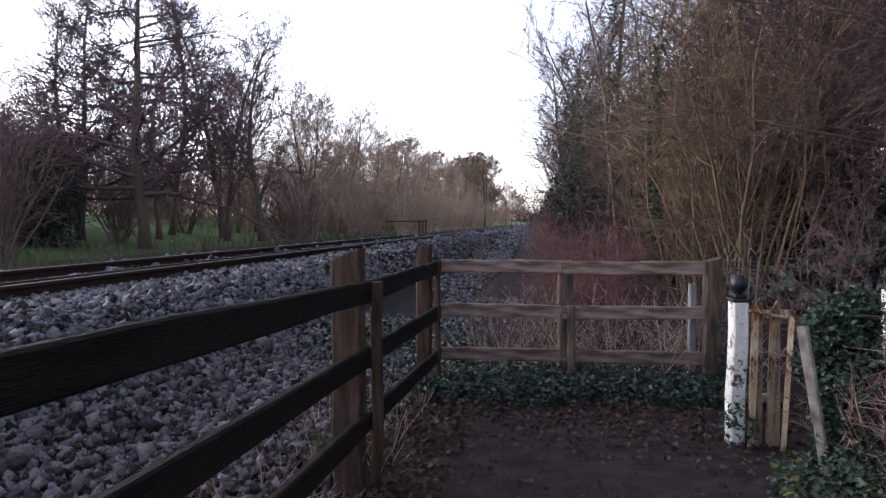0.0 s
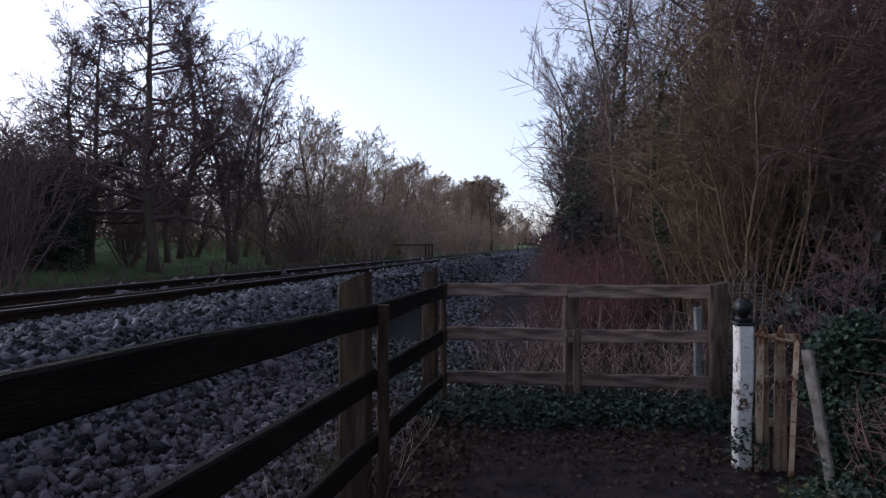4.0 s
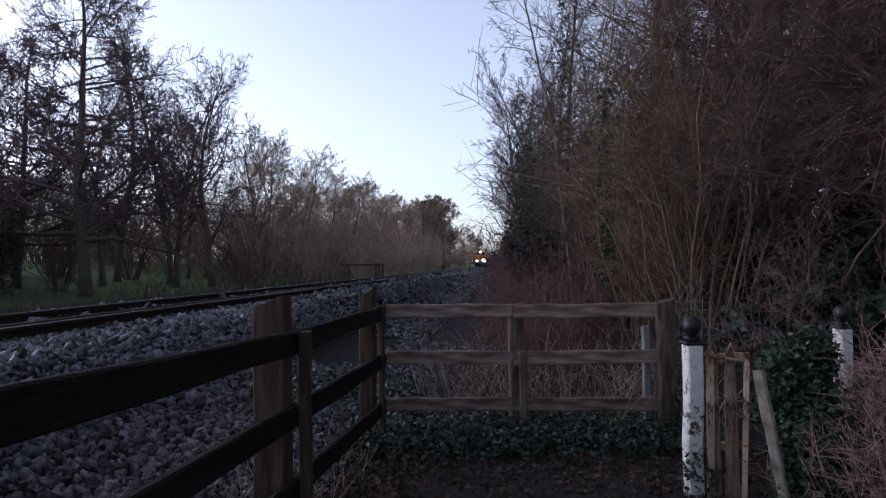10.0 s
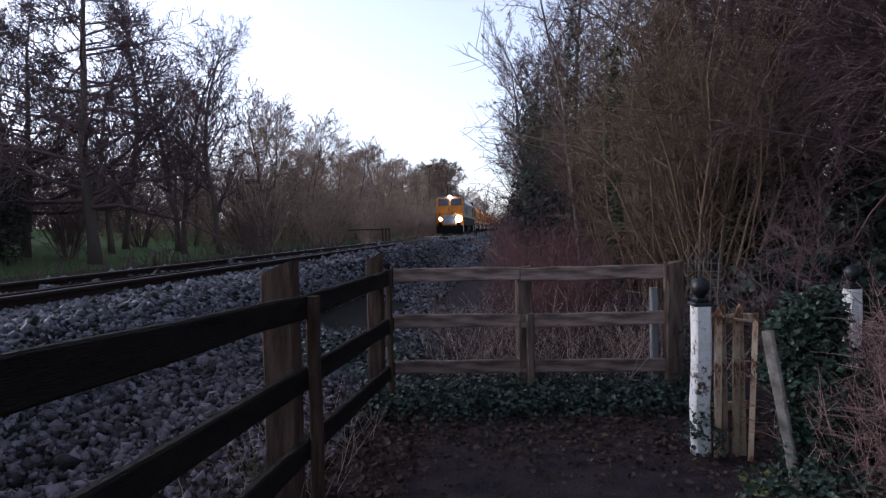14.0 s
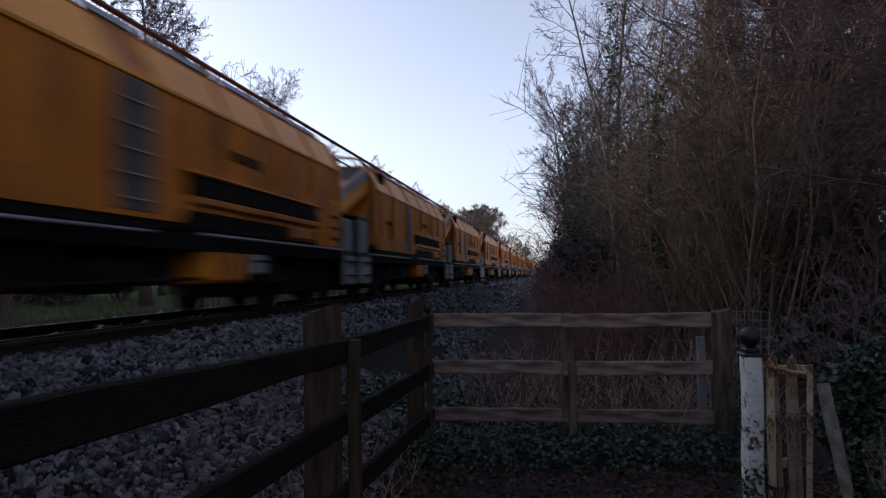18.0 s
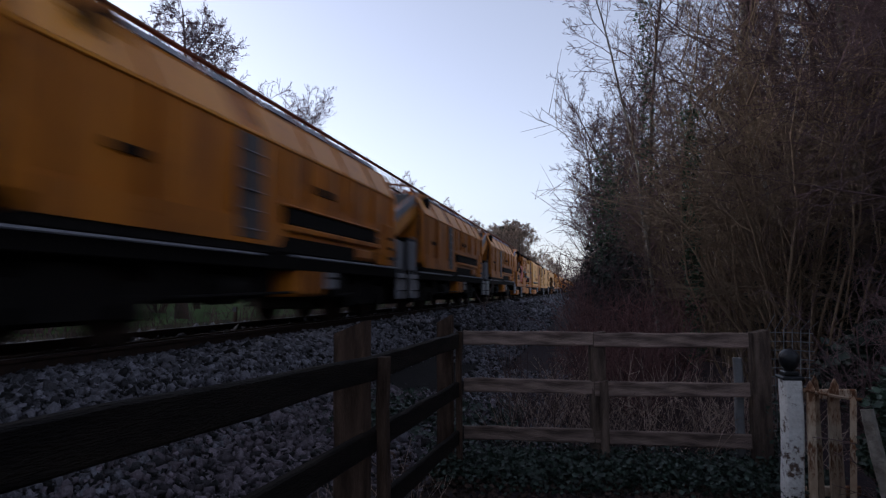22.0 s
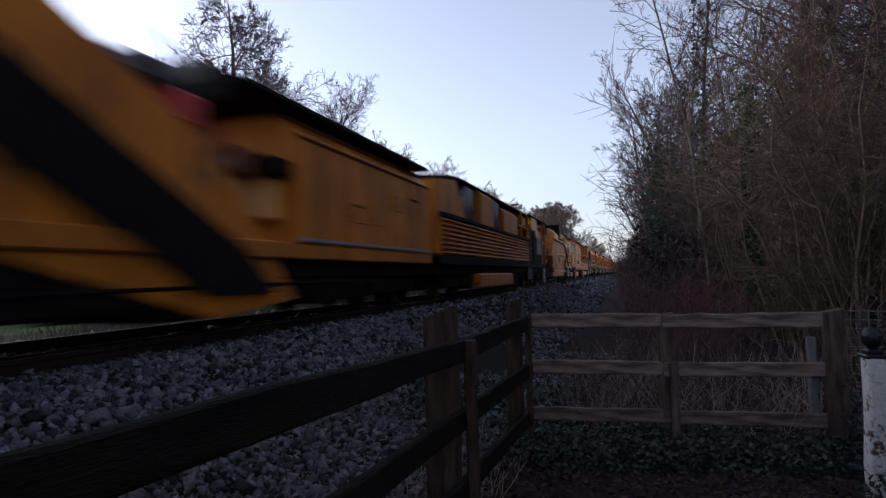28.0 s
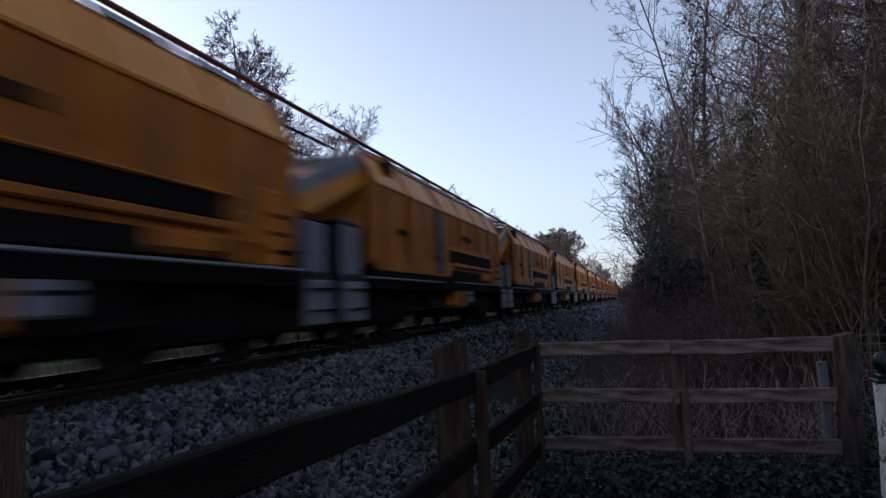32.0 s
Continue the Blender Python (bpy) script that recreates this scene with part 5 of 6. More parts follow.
            bx(v, "end_cabinet", y, y + 1.1, 1.12, 2.0, FRAME_BLACK, -1.0, 1.18, 0.04)
        else:
            bx(v, "end_panel", y + 0.05, y + 0.8, 1.1, 1.85, GREY_PANEL, 1.18, 1.23, 0.02, "grey-white equipment panel")
        bars(v, "handrail", [[(1.3, y, 1.0), (1.3, y, 2.0 if y < 1 else 1.8), (1.3, y + 0.6, 2.0 if y < 1 else 1.8), (1.3, y + 0.6, 1.0)]], 0.018, GREY_PANEL)
    for k in range(4):
        part("hose", Shape().tube([(1.12 - 0.1 * k, 14.0 + 0.12 * k, 2.3), (1.24, 14.25 + 0.1 * k, 1.9 - 0.12 * k), (1.2, 14.55 + 0.1 * k, 1.25), (1.0, 14.9, 1.05)], 0.026, 6), FRAME_BLACK if k % 2 else GREY_PANEL, v)
    for k in range(6):
        part("stiffener", Shape().box(1.33, 1.365, 2.2 + 1.7 * k, 2.24 + 1.7 * k, 1.62 if k < 3 else 2.0, 2.72, 0.006), YELLOW, v)
    for k in range(3):
        part("door_ram", Shape().tube([(1.28, 2.6 + 1.5 * k, 1.2), (1.3, 3.3 + 1.5 * k, 1.34)], 0.05, 8), RECESS, v)
    running_gear(v, (2.75, 12.4), 15.2)
    return v


PITCH = 15.6
first_hopper = hopper_wagon()
VEHICLES.append((first_hopper, 1.2))
for k in range(1, 25):
    VEHICLES.append((copy_thing(first_hopper, pose(0, 0, 0)), 1.2 + PITCH * k if k < 11 else 369.75 + PITCH * (k - 11)))


# ---- locomotive ----
def locomotive():
    v = thing("diesel_locomotive", "dark green freight locomotive with yellow cab ends and lit headlamps", "locomotive")
    VEHICLES.append((v, -21.4))
    bx(v, "underframe", 0.6, 20.8, 0.95, 1.35, FRAME_BLACK, -1.3, 1.3, 0.04)
    body = [(-1.32, 1.2), (1.32, 1.2), (1.32, 2.98), (1.24, 3.1), (-1.24, 3.1), (-1.32, 2.98)]
    part("body", Shape().prism(body, 2.6, 18.8), DARK_GREEN, v)
    part("roof", Shape().prism([(1.27, 3.06), (1.17, 3.34), (0.9, 3.56), (0.4, 3.68), (-0.4, 3.68), (-0.9, 3.56), (-1.17, 3.34), (-1.27, 3.06)], 2.4, 19.0), ROOF_GREY, v, "pale grey curved roof")
    for y0, y1, s in ((0.55, 2.75, 1), (18.65, 20.85, -1)):
        f, b = (y0, y1) if s > 0 else (y1, y0)
        cab = part("cab", Shape().side([(f, 1.0), (f, 2.05), (f + 0.35 * s, 2.75), (f + 0.75 * s, 3.4), (f + 1.2 * s, 3.58), (b, 3.63), (b, 1.0)], -1.3, 1.3), DARK_GREEN, v)
        part("nose", Shape().side([(f - 0.03 * s, 0.95), (f - 0.03 * s, 2.04), (f + 0.31 * s, 2.76), (f + 0.72 * s, 3.5), (f + 0.78 * s, 3.49), (f + 0.38 * s, 2.74), (f + 0.03 * s, 2.03), (f + 0.03 * s, 0.95)], -1.27, 1.27), YELLOW, cab, "yellow warning end")
        for sx in (-1, 1):
            x0, x1 = (0.08, 1.12) if sx > 0 else (-1.12, -0.08)
            part("windscreen", Shape().side([(f + 0.30 * s, 2.8), (f + 0.64 * s, 3.42), (f + 0.66 * s, 3.4), (f + 0.32 * s, 2.78)], x0, x1), DARK_GLASS, cab)
            part("lamp_housing", Shape().tube([(sx * 0.85, f - 0.02 * s, 1.5), (sx * 0.85, f - 0.1 * s, 1.5)], 0.2, 14), FRAME_BLACK, cab)
            # right disc is wider than its housing to stand for the lamp's glare
            if s > 0:
                part("headlamp", Shape().tube([(sx * 0.85, f - 0.1, 1.5), (sx * 0.85, f - 0.13, 1.5)], 0.26 if sx > 0 else 0.12, 16), HEADLIGHT, cab)
        if s > 0:
            part("headlamp", Shape().tube([(0, f + 0.62, 3.58), (0, f + 0.52, 3.58)], 0.1, 12), HEADLIGHT, cab)
        part("panel", Shape().box(-0.55, 0.55, f - 0.05 * s, f - 0.02 * s, 1.05, 1.9, 0.01), GREY_PANEL, cab)
        window(v, y0 + (1.0 if s > 0 else 0.25), y0 + (1.95 if s > 0 else 1.2), 2.3, 2.9, 1.3, "cab_window")
        bx(v, "cab_door", b - 0.15, b + 0.5, 1.2, 2.95, DARK_GREEN, 1.28, 1.34)
        step_panel(v, (0.9 if s > 0 else 20.0), 0.5, 0.3, 0.95, 1.25)
    for k in range(16):
        part("body_rib", Shape().box(1.31, 1.35, 6.0, 14.75, 1.8 + 0.073 * k, 1.838 + 0.073 * k, 0.008), DARK_GREEN, v)
    for y0, y1, z0 in ((3.3, 5.8, 2.05), (15.9, 18.6, 1.9)):
        door = bx(v, "louvred_door", y0, y1, z0, 2.94, FRAME_BLACK, 1.3, 1.34)
        for k in range(11):
            z = z0 + 0.05 + (2.86 - z0) * k / 11
            part("slat", Shape().box(1.335, 1.36, y0 + 0.08, y1 - 0.08, z, z + 0.03, 0.004), DARK_GREEN, door)
    for sx in (-1, 1):
        bx(v, "lower_side", 0.9, 20.6, 0.9, 1.66, FRAME_BLACK, sx * 1.31, sx * 1.345, 0.01)
        bx(v, "stripe", 1.2, 20.2, 1.71, 1.75, ORANGE_LINE, sx * 1.318, sx * 1.36, 0.005, "thin orange line along the body")
        bx(v, "step_edge", 1.0, 20.4, 1.66, 1.69, STEEL, sx * 1.3, sx * 1.375, 0.01)
    # lettering that cannot be read, as bars across the ribs
    for k in range(8):
        for j in range(5):
            y = 9.3 + 1.0 * j + 0.08 * k
            z = 2.822 - 0.073 * k
            bx(v, "lettering_bar", y, y + 0.72, z, z + 0.04, LETTERING, 1.345, 1.353, 0.003, "dull yellow lettering bars on the ribs")
    bx(v, "fuel_tank", 8.0, 13.4, 0.3, 0.95, FRAME_BLACK, -1.2, 1.2, 0.12)
    bx(v, "plough", 0.3, 0.6, 0.15, 0.9, FRAME_BLACK, -1.25, 1.25, 0.04)
    running_gear(v, (4.3, 17.1), 21.3, 3.6, 3)


locomotive()


# ---- ballast cleaning machines ----
def chassis(v, length, bogies, sill=YELLOW, z=1.05):
    bx(v, "main_frame", 0.3, length - 0.3, z - 0.28, z, FRAME_BLACK, -1.15, 1.15, 0.03)
    for sx in (-1, 1):
        bx(v, "sill", 0.35, length - 0.35, z - 0.02, z + 0.2, sill, sx * 1.18, sx * 1.32, 0.02)
    running_gear(v, bogies, length)
    if len(bogies) > 1:
        underside(v, bogies[0] + 1.5, bogies[1] - 1.5, int(length * 10))


def seams(v, y0, y1, z0, z1, seed, x=1.333):
    """Panel joints, small hatches, hinges and rust-red roof edge on a sheet side."""
    r = random.Random(seed)
    y = y0 + r.uniform(0.5, 0.9)
    while y < y1 - 0.3:
        bx(v, "panel_joint", y, y + 0.018, z0 + 0.03, z1 - 0.3, FRAME_BLACK, x - 0.01, x + 0.004, 0.002)
        if r.random() < 0.55:
            w, zz = r.uniform(0.3, 0.7), r.uniform(z0 + 0.2, z0 + 0.9)
            h = bx(v, "hatch", y + 0.12, y + 0.12 + w, zz, zz + r.uniform(0.2, 0.45), YELLOW, x - 0.01, x + 0.018, 0.006)
            part("hinge", Shape().box(x + 0.01, x + 0.03, y + 0.14, y + 0.18, zz + 0.05, zz + 0.12, 0.004), FRAME_BLACK, h)
        if r.random() < 0.4:
            zz = r.uniform(z0 + 0.5, z0 + 1.1)
            bx(v, "lettering_bar", y + 0.2, y + 0.5 + r.uniform(0, 0.4), zz, zz + 0.05, FRAME_BLACK, x - 0.01, x + 0.006, 0.002)
        y += r.uniform(0.8, 1.5)
    bx(v, "roof_edge", y0, y1, z1 - 0.06, z1 + 0.05, RUST_TOP, 0.9, x - 0.24, 0.02, "rust-red roof edge")
    bx(v, "gutter", y0, y1, z1 - 0.31, z1 - 0.27, RUST_TOP, x - 0.02, x + 0.03, 0.01)
    bx(v, "foot_rail", y0, y1, z0 + 0.02, z0 + 0.07, GREY_PANEL, x, x + 0.025, 0.006)


def clutter(v, y0, y1, z0, z1, seed, x=1.2, n=14):
    """Pumps, hoses, brackets and plates of open machinery."""
    r = random.Random(seed)
    mats = [YELLOW, RECESS, RECESS, FRAME_BLACK, YELLOW, BLUE_GREY, RUST_TOP, RED_PAINT, PALE_YELLOW]
    for _ in range(n):
        y, z = r.uniform(y0, y1 - 0.3), r.uniform(z0, z1 - 0.25)
        w, h = r.uniform(0.15, 0.8), r.uniform(0.12, 0.6)
        y2, z2 = min(y + w, y1), min(z + h, z1)
        k = r.random()
        if k < 0.5:
            bx(v, "plate", y, y2, z, z2, r.choice(mats), 0.3, x - r.uniform(0, 0.35), 0.04)
        elif k < 0.75:
            part("hydraulic_ram", Shape().tube([(x - 0.1, y, z), (x - 0.1, (y + y2) / 2, (z + z2) / 2)], 0.06, 8).tube([(x - 0.1, (y + y2) / 2, (z + z2) / 2), (x - 0.1, y2 + 0.4, z2)], 0.035, 8), r.choice(mats), v)
        else:
            part("hose", Shape().tube([(x - 0.05, y, z), (x, y + w * 0.3, z - 0.12), (x, y + w * 0.9, z + h * 0.4), (x - 0.1, y + w * 1.2, z2)], 0.028, 6), FRAME_BLACK, v)


def canopy(v, y0, y1, z, mat=FRAME_BLACK, posts=(), x=1.34, base=1.2):
    part("canopy", Shape().prism([(x, z), (x, z + 0.05), (x * 0.7, z + 0.18), (0, z + 0.24), (-x * 0.7, z + 0.18), (-x, z + 0.05), (-x, z)], y0, y1), mat, v)
    for y in posts:
        for sx in (-1, 1):
            bx(v, "post", y - 0.05, y + 0.05, base, z + 0.01, YELLOW, sx * 1.2, sx * 1.3)


def body(v, name, y0, y1, z0, z1, mat, chamfer=0.28):
    w = 1.33
    return part(name, Shape().prism([(-w, z0), (w, z0), (w, z1 - chamfer), (w - chamfer, z1), (chamfer - w, z1), (-w, z1 - chamfer)], y0, y1), mat, v)


def rod(v, name, p, q, r, mat):
    return part(name, Shape().tube([p, q], r, 8), mat, v)


# conveyor and winch wagon
m = vehicle("conveyor_machine", "yellow open machine wagon with red cabinets under a dark canopy", 173.3)
chassis(m, 14.8, (2.6, 12.0))
canopy(m, 1.6, 14.6, 3.32, FRAME_BLACK, (3.6, 6.2, 9.3, 12.0, 14.2))
part("feed_hopper", Shape().side([(0.5, 1.9), (0.3, 3.05), (2.6, 3.3), (3.0, 2.5), (2.3, 1.9)], -1.1, 1.1), YELLOW, m)
bx(m, "housing", 0.6, 3.3, 1.25, 2.05, YELLOW, -1.2, 1.3, 0.05)
bx(m, "dark_hatch", 1.2, 2.4, 1.5, 1.85, FRAME_BLACK, 1.28, 1.32)
for y in (3.6, 4.65):
    bx(m, "cabinet", y, y + 0.95, 1.35, 2.55, RED_PAINT, -1.0, 1.28, 0.04, "dull red cabinet")
bx(m, "housing", 5.9, 7.6, 1.25, 2.7, YELLOW, -1.2, 1.25, 0.05)
louvre(m, 6.4, 7.3, 1.5, 2.2, 6, x=1.26)
part("arm", Shape().side([(7.8, 1.5), (8.2, 2.9), (9.0, 3.1), (9.6, 2.5), (9.0, 1.4)], 0.7, 1.2), YELLOW, m)
for k in range(4):
    rod(m, "ram", (1.1, 8.0 + 0.5 * k, 1.3), (1.0, 9.2 + 0.5 * k, 2.8 - 0.2 * k), 0.07, FRAME_BLACK if k % 2 else YELLOW)
bx(m, "gear_case", 9.8, 11.3, 1.25, 2.1, YELLOW, -1.1, 1.28, 0.12)
body(m, "control_box", 11.5, 13.0, 1.3, 1.9, YELLOW, 0.1)
clutter(m, 11.4, 14.2, 1.3, 3.1, 44, 1.25, 18)
bars(m, "handrail", [[(1.3, 11.6, z), (1.3, 14.2, z)] for z in (1.55, 2.0)], 0.02, GREY_PANEL)
clutter(m, 0.6, 3.4, 1.4, 3.1, 2, 1.34, 10)
clutter(m, 5.6, 9.2, 1.3, 2.4, 3, 1.36, 22)
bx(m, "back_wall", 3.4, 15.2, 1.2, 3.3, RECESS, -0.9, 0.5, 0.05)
bx(m, "side_casing", 5.4, 9.2, 2.1, 3.25, YELLOW, 0.7, 1.3, 0.04)
seams(m, 5.4, 9.2, 2.1, 3.3, 31, 1.303)
tan_box = bx(m, "tan_casing", 9.3, 12.6, 1.82, 2.9, PALE_YELLOW, 0.5, 1.31, 0.04, "sun-faded casing with dark slots")
for k in range(2):
    part("slot", Shape().box(1.3, 1.322, 9.7 + 0.3 * k, 11.3 + 0.3 * k, 2.32 - 0.12 * k, 2.37 - 0.12 * k, 0.004), FRAME_BLACK, tan_box)
bx(m, "pale_rail", 9.4, 12.0, 1.76, 1.8, GREY_PANEL, 1.3, 1.36, 0.008)
bx(m, "dark_ledge", 9.2, 11.9, 1.42, 1.75, FRAME_BLACK, 0.6, 1.33, 0.02)
bx(m, "dark_cover", 7.6, 8.8, 1.75, 1.95, BLUE_GREY, 0.7, 1.38, 0.03)
bx(m, "grey_cover", 8.2, 9.85, 1.08, 1.22, BLUE_GREY, 1.0, 1.36, 0.02)
bx(m, "front_sheet", 4.9, 7.6, 0.58, 1.7, YELLOW, 0.7, 1.34, 0.04)
bx(m, "panel_joint", 4.9, 7.6, 1.05, 1.08, FRAME_BLACK, 1.32, 1.346, 0.004)
bx(m, "underbox", 8.4, 11.3, 0.5, 0.95, YELLOW, 0.6, 1.3, 0.05)
bx(m, "end_pane", 13.9, 14.8, 2.85, 3.3, DARK_GLASS, 1.22, 1.25, 0.01)
bx(m, "tank", 0.9, 2.6, 0.45, 0.8, YELLOW, 0.6, 1.25, 0.06)
step_panel(m, 3.9, 0.7)
step_panel(m, 12.8, 1.1, 0.5, 1.06)

# power unit
m = vehicle("power_unit_wagon", "faded yellow power wagon with tanks and an end cab", 188.4)
chassis(m, 12.5, (2.4, 10.2))
for z in (1.72, 2.26):
    part("cylinder_tank", Shape().tube([(0.9, -1.2, z), (0.9, -1.1, z), (0.9, 0.85, z), (0.9, 0.95, z)], [0.2, 0.28, 0.28, 0.2], 14), YELLOW, m, smooth=True)
bx(m, "fan_case", -0.3, 0.9, 2.6, 3.25, FRAME_BLACK, -0.9, 0.9, 0.1)
bars(m, "ladder", [[(1.32, -1.6, 0.5), (1.32, -1.6, 3.1)], [(1.32, -1.25, 0.5), (1.32, -1.25, 3.1)]] + [[(1.32, -1.6, 0.7 + 0.3 * k), (1.32, -1.25, 0.7 + 0.3 * k)] for k in range(8)], 0.02, GREY_PANEL)
body(m, "engine_house", 0.98, 7.65, 1.2, 3.42, PALE_YELLOW)
louvre(m, 5.4, 6.95, 1.66, 1.9, 6, x=1.335)
bx(m, "sign_plate", 2.7, 3.3, 2.0, 2.14, GREY_PANEL, 1.33, 1.345, 0.004, "white and red plate")
bx(m, "dark_ledge", 1.2, 7.6, 1.36, 1.45, FRAME_BLACK, 1.32, 1.36, 0.01)
bx(m, "handrail", 1.1, 7.6, 1.46, 1.5, GREY_PANEL, 1.34, 1.38, 0.01)
bx(m, "roof_edge", 0.98, 7.65, 3.36, 3.46, RUST_TOP, 0.9, 1.09, 0.02, "rust-red roof edge")
bx(m, "panel_joint", 4.3, 4.32, 1.55, 3.1, FRAME_BLACK, 1.32, 1.337, 0.002)
clutter(m, -0.6, 1.4, 1.1, 1.6, 5, 1.2, 8)
part("cab", Shape().side([(7.75, 1.15), (7.75, 3.25), (11.6, 3.22), (12.3, 2.6), (12.5, 1.15)], -1.3, 1.3), YELLOW, m)
canopy(m, 7.9, 12.4, 3.32, FRAME_BLACK)
window(m, 10.8, 11.85, 2.35, 3.05)
for k in range(3):
    bx(m, "lettering_bar", 9.1, 9.9, 1.75 + 0.22 * k, 1.82 + 0.22 * k, FRAME_BLACK, 1.3, 1.312, 0.003, "dark lettering bars")
bx(m, "underbox", 3.3, 6.3, 0.42, 0.82, YELLOW, 0.5, 1.28, 0.05)
bx(m, "underbox", 1.7, 2.6, 0.45, 0.85, YELLOW, 0.5, 1.25, 0.05)
bx(m, "bumper", 11.6, 12.3, 0.75, 1.0, YELLOW, -1.2, 1.3, 0.06)
step_panel(m, 7.4, 1.0, 0.6, 1.14)

# crew coach
m = vehicle("crew_wagon", "faded yellow crew wagon with windows and a recessed doorway", 201.0)
chassis(m, 15.8, (2.8, 13.0), PALE_YELLOW)
body(m, "cabin", 0.4, 5.6, 1.15, 3.38, PALE_YELLOW)
body(m, "body", 7.0, 14.9, 1.15, 3.42, PALE_YELLOW)
bx(m, "doorway", 5.6, 7.0, 1.15, 3.3, YELLOW, -1.2, 0.75)
bx(m, "roof_link", 5.6, 7.0, 3.2, 3.36, FRAME_BLACK, -1.2, 1.25)
seams(m, 0.4, 5.6, 1.15, 3.38, 6)
bx(m, "roof_edge", 7.0, 15.0, 3.36, 3.46, RUST_TOP, 0.9, 1.09, 0.02, "rust-red roof edge")
clutter(m, 5.7, 6.9, 1.2, 3.0, 8, 1.1, 8)
window(m, 1.9, 2.9, 2.1, 2.95, 1.34)
window(m, 7.4, 8.7, 2.55, 3.1, 1.34)
bx(m, "panel_crease", 7.0, 14.8, 1.46, 1.49, FRAME_BLACK, 1.32, 1.343, 0.003)
bx(m, "grey_slot", 7.1, 8.95, 1.32, 1.4, BLUE_GREY, 1.32, 1.36, 0.01)
for y0, y1, z in ((2.0, 2.9, 1.85), (7.2, 8.7, 2.03), (12.4, 13.4, 1.34), (13.9, 14.7, 1.34)):
    bx(m, "slot", y0, y1, z, z + 0.07, FRAME_BLACK, 1.33, 1.345, 0.004)
bx(m, "roof_pack", 1.2, 4.6, 3.36, 3.55, FRAME_BLACK, -0.8, 0.8, 0.05)
step_panel(m, 6.0, 0.6)
bx(m, "underbox", 4.6, 10.6, 0.5, 0.82, FRAME_BLACK, -1.1, 1.2, 0.05)

# sweeping and levelling unit
m = vehicle("levelling_machine", "long yellow levelling machine with a deep side opening", 217.0)
chassis(m, 20.2, (2.6, 17.6), FRAME_BLACK)
body(m, "front_cab", 0.4, 5.0, 1.15, 3.35, PALE_YELLOW)
body(m, "roof_beam", 5.0, 12.9, 2.55, 3.4, PALE_YELLOW)
body(m, "rear_body", 12.9, 18.4, 1.3, 3.38, PALE_YELLOW)
bx(m, "roof_edge", 12.9, 18.5, 3.33, 3.45, RUST_TOP, 0.8, 1.12, 0.02, "rust-red roof edge")
bx(m, "panel_crease", 12.9, 17.0, 2.48, 2.51, FRAME_BLACK, 1.32, 1.345, 0.004)
grid = bx(m, "roof_grille", 15.4, 18.6, 3.4, 3.46, FRAME_BLACK, 0.3, 1.0, 0.01, "dark slatted roof grille")
for k in range(8):
    part("slat", Shape().box(0.3, 1.02, 15.5 + 0.4 * k, 15.62 + 0.4 * k, 3.46, 3.5, 0.005), ROOF_GREY, grid)
window(m, 13.35, 14.6, 1.78, 2.42, 1.34)
# solid black box in place of the shade inside a low opening
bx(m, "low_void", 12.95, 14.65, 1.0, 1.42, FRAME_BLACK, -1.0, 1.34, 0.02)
bx(m, "grey_lip", 12.95, 14.65, 1.42, 1.45, GREY_PANEL, 1.3, 1.36, 0.005)
bx(m, "plate_label", 17.5, 17.75, 1.7, 1.8, GREY_PANEL, 1.32, 1.345, 0.003)
bx(m, "grey_cover", 11.5, 12.2, 0.9, 1.18, BLUE_GREY, 0.8, 1.3, 0.02)
seams(m, 0.4, 5.0, 1.15, 3.35, 9)
bx(m, "back_wall", 18.4, 20.1, 1.15, 3.3, RECESS, -1.1, 0.55, 0.05)
clutter(m, 18.4, 20.3, 1.4, 3.2, 11, 1.3, 34)
clutter(m, 5.2, 13.4, 1.1, 2.5, 12, 1.25, 26)
bx(m, "white_panel", 16.9, 18.0, 1.66, 1.9, GREY_PANEL, 1.3, 1.36, 0.01, "white panel with a red band")
bx(m, "red_band", 16.9, 18.0, 1.6, 1.655, RED_PAINT, 1.3, 1.355, 0.004)
bx(m, "white_panel", 18.4, 19.7, 1.3, 1.46, GREY_PANEL, 1.3, 1.36, 0.01)
part("blue_tank", Shape().tube([(0.7, 19.3, 2.95), (0.7, 19.4, 2.95), (0.7, 20.4, 2.95), (0.7, 20.5, 2.95)], [0.18, 0.3, 0.3, 0.18], 14), BLUE_GREY, m, "blue-grey tank", True)
bx(m, "red_box", 18.8, 19.7, 2.68, 2.92, RED_PAINT, 0.9, 1.28, 0.04)
bx(m, "roof_beam_edge", 5.0, 12.9, 3.3, 3.45, RUST_TOP, 0.8, 1.1, 0.02)
bx(m, "gutter", 5.0, 18.4, 3.08, 3.12, RUST_TOP, 1.31, 1.36, 0.01)
bx(m, "front_window", 0.38, 0.9, 2.1, 2.9, DARK_GLASS, 0.5, 1.34, 0.03)
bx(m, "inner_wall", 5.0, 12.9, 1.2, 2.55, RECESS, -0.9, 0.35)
bx(m, "work_frame", 5.4, 9.6, 1.2, 2.1, YELLOW, 0.4, 1.15, 0.08)
for k in range(3):
    rod(m, "ram", (1.15, 6.0 + 1.4 * k, 2.5), (1.2, 6.6 + 1.4 * k, 1.0), 0.08, FRAME_BLACK)
part("arm", Shape().side([(9.4, 1.5), (9.6, 2.3), (11.0, 2.35), (12.6, 1.5), (12.4, 0.9), (11.6, 0.9), (11.2, 1.7)], 0.8, 1.2), YELLOW, m)
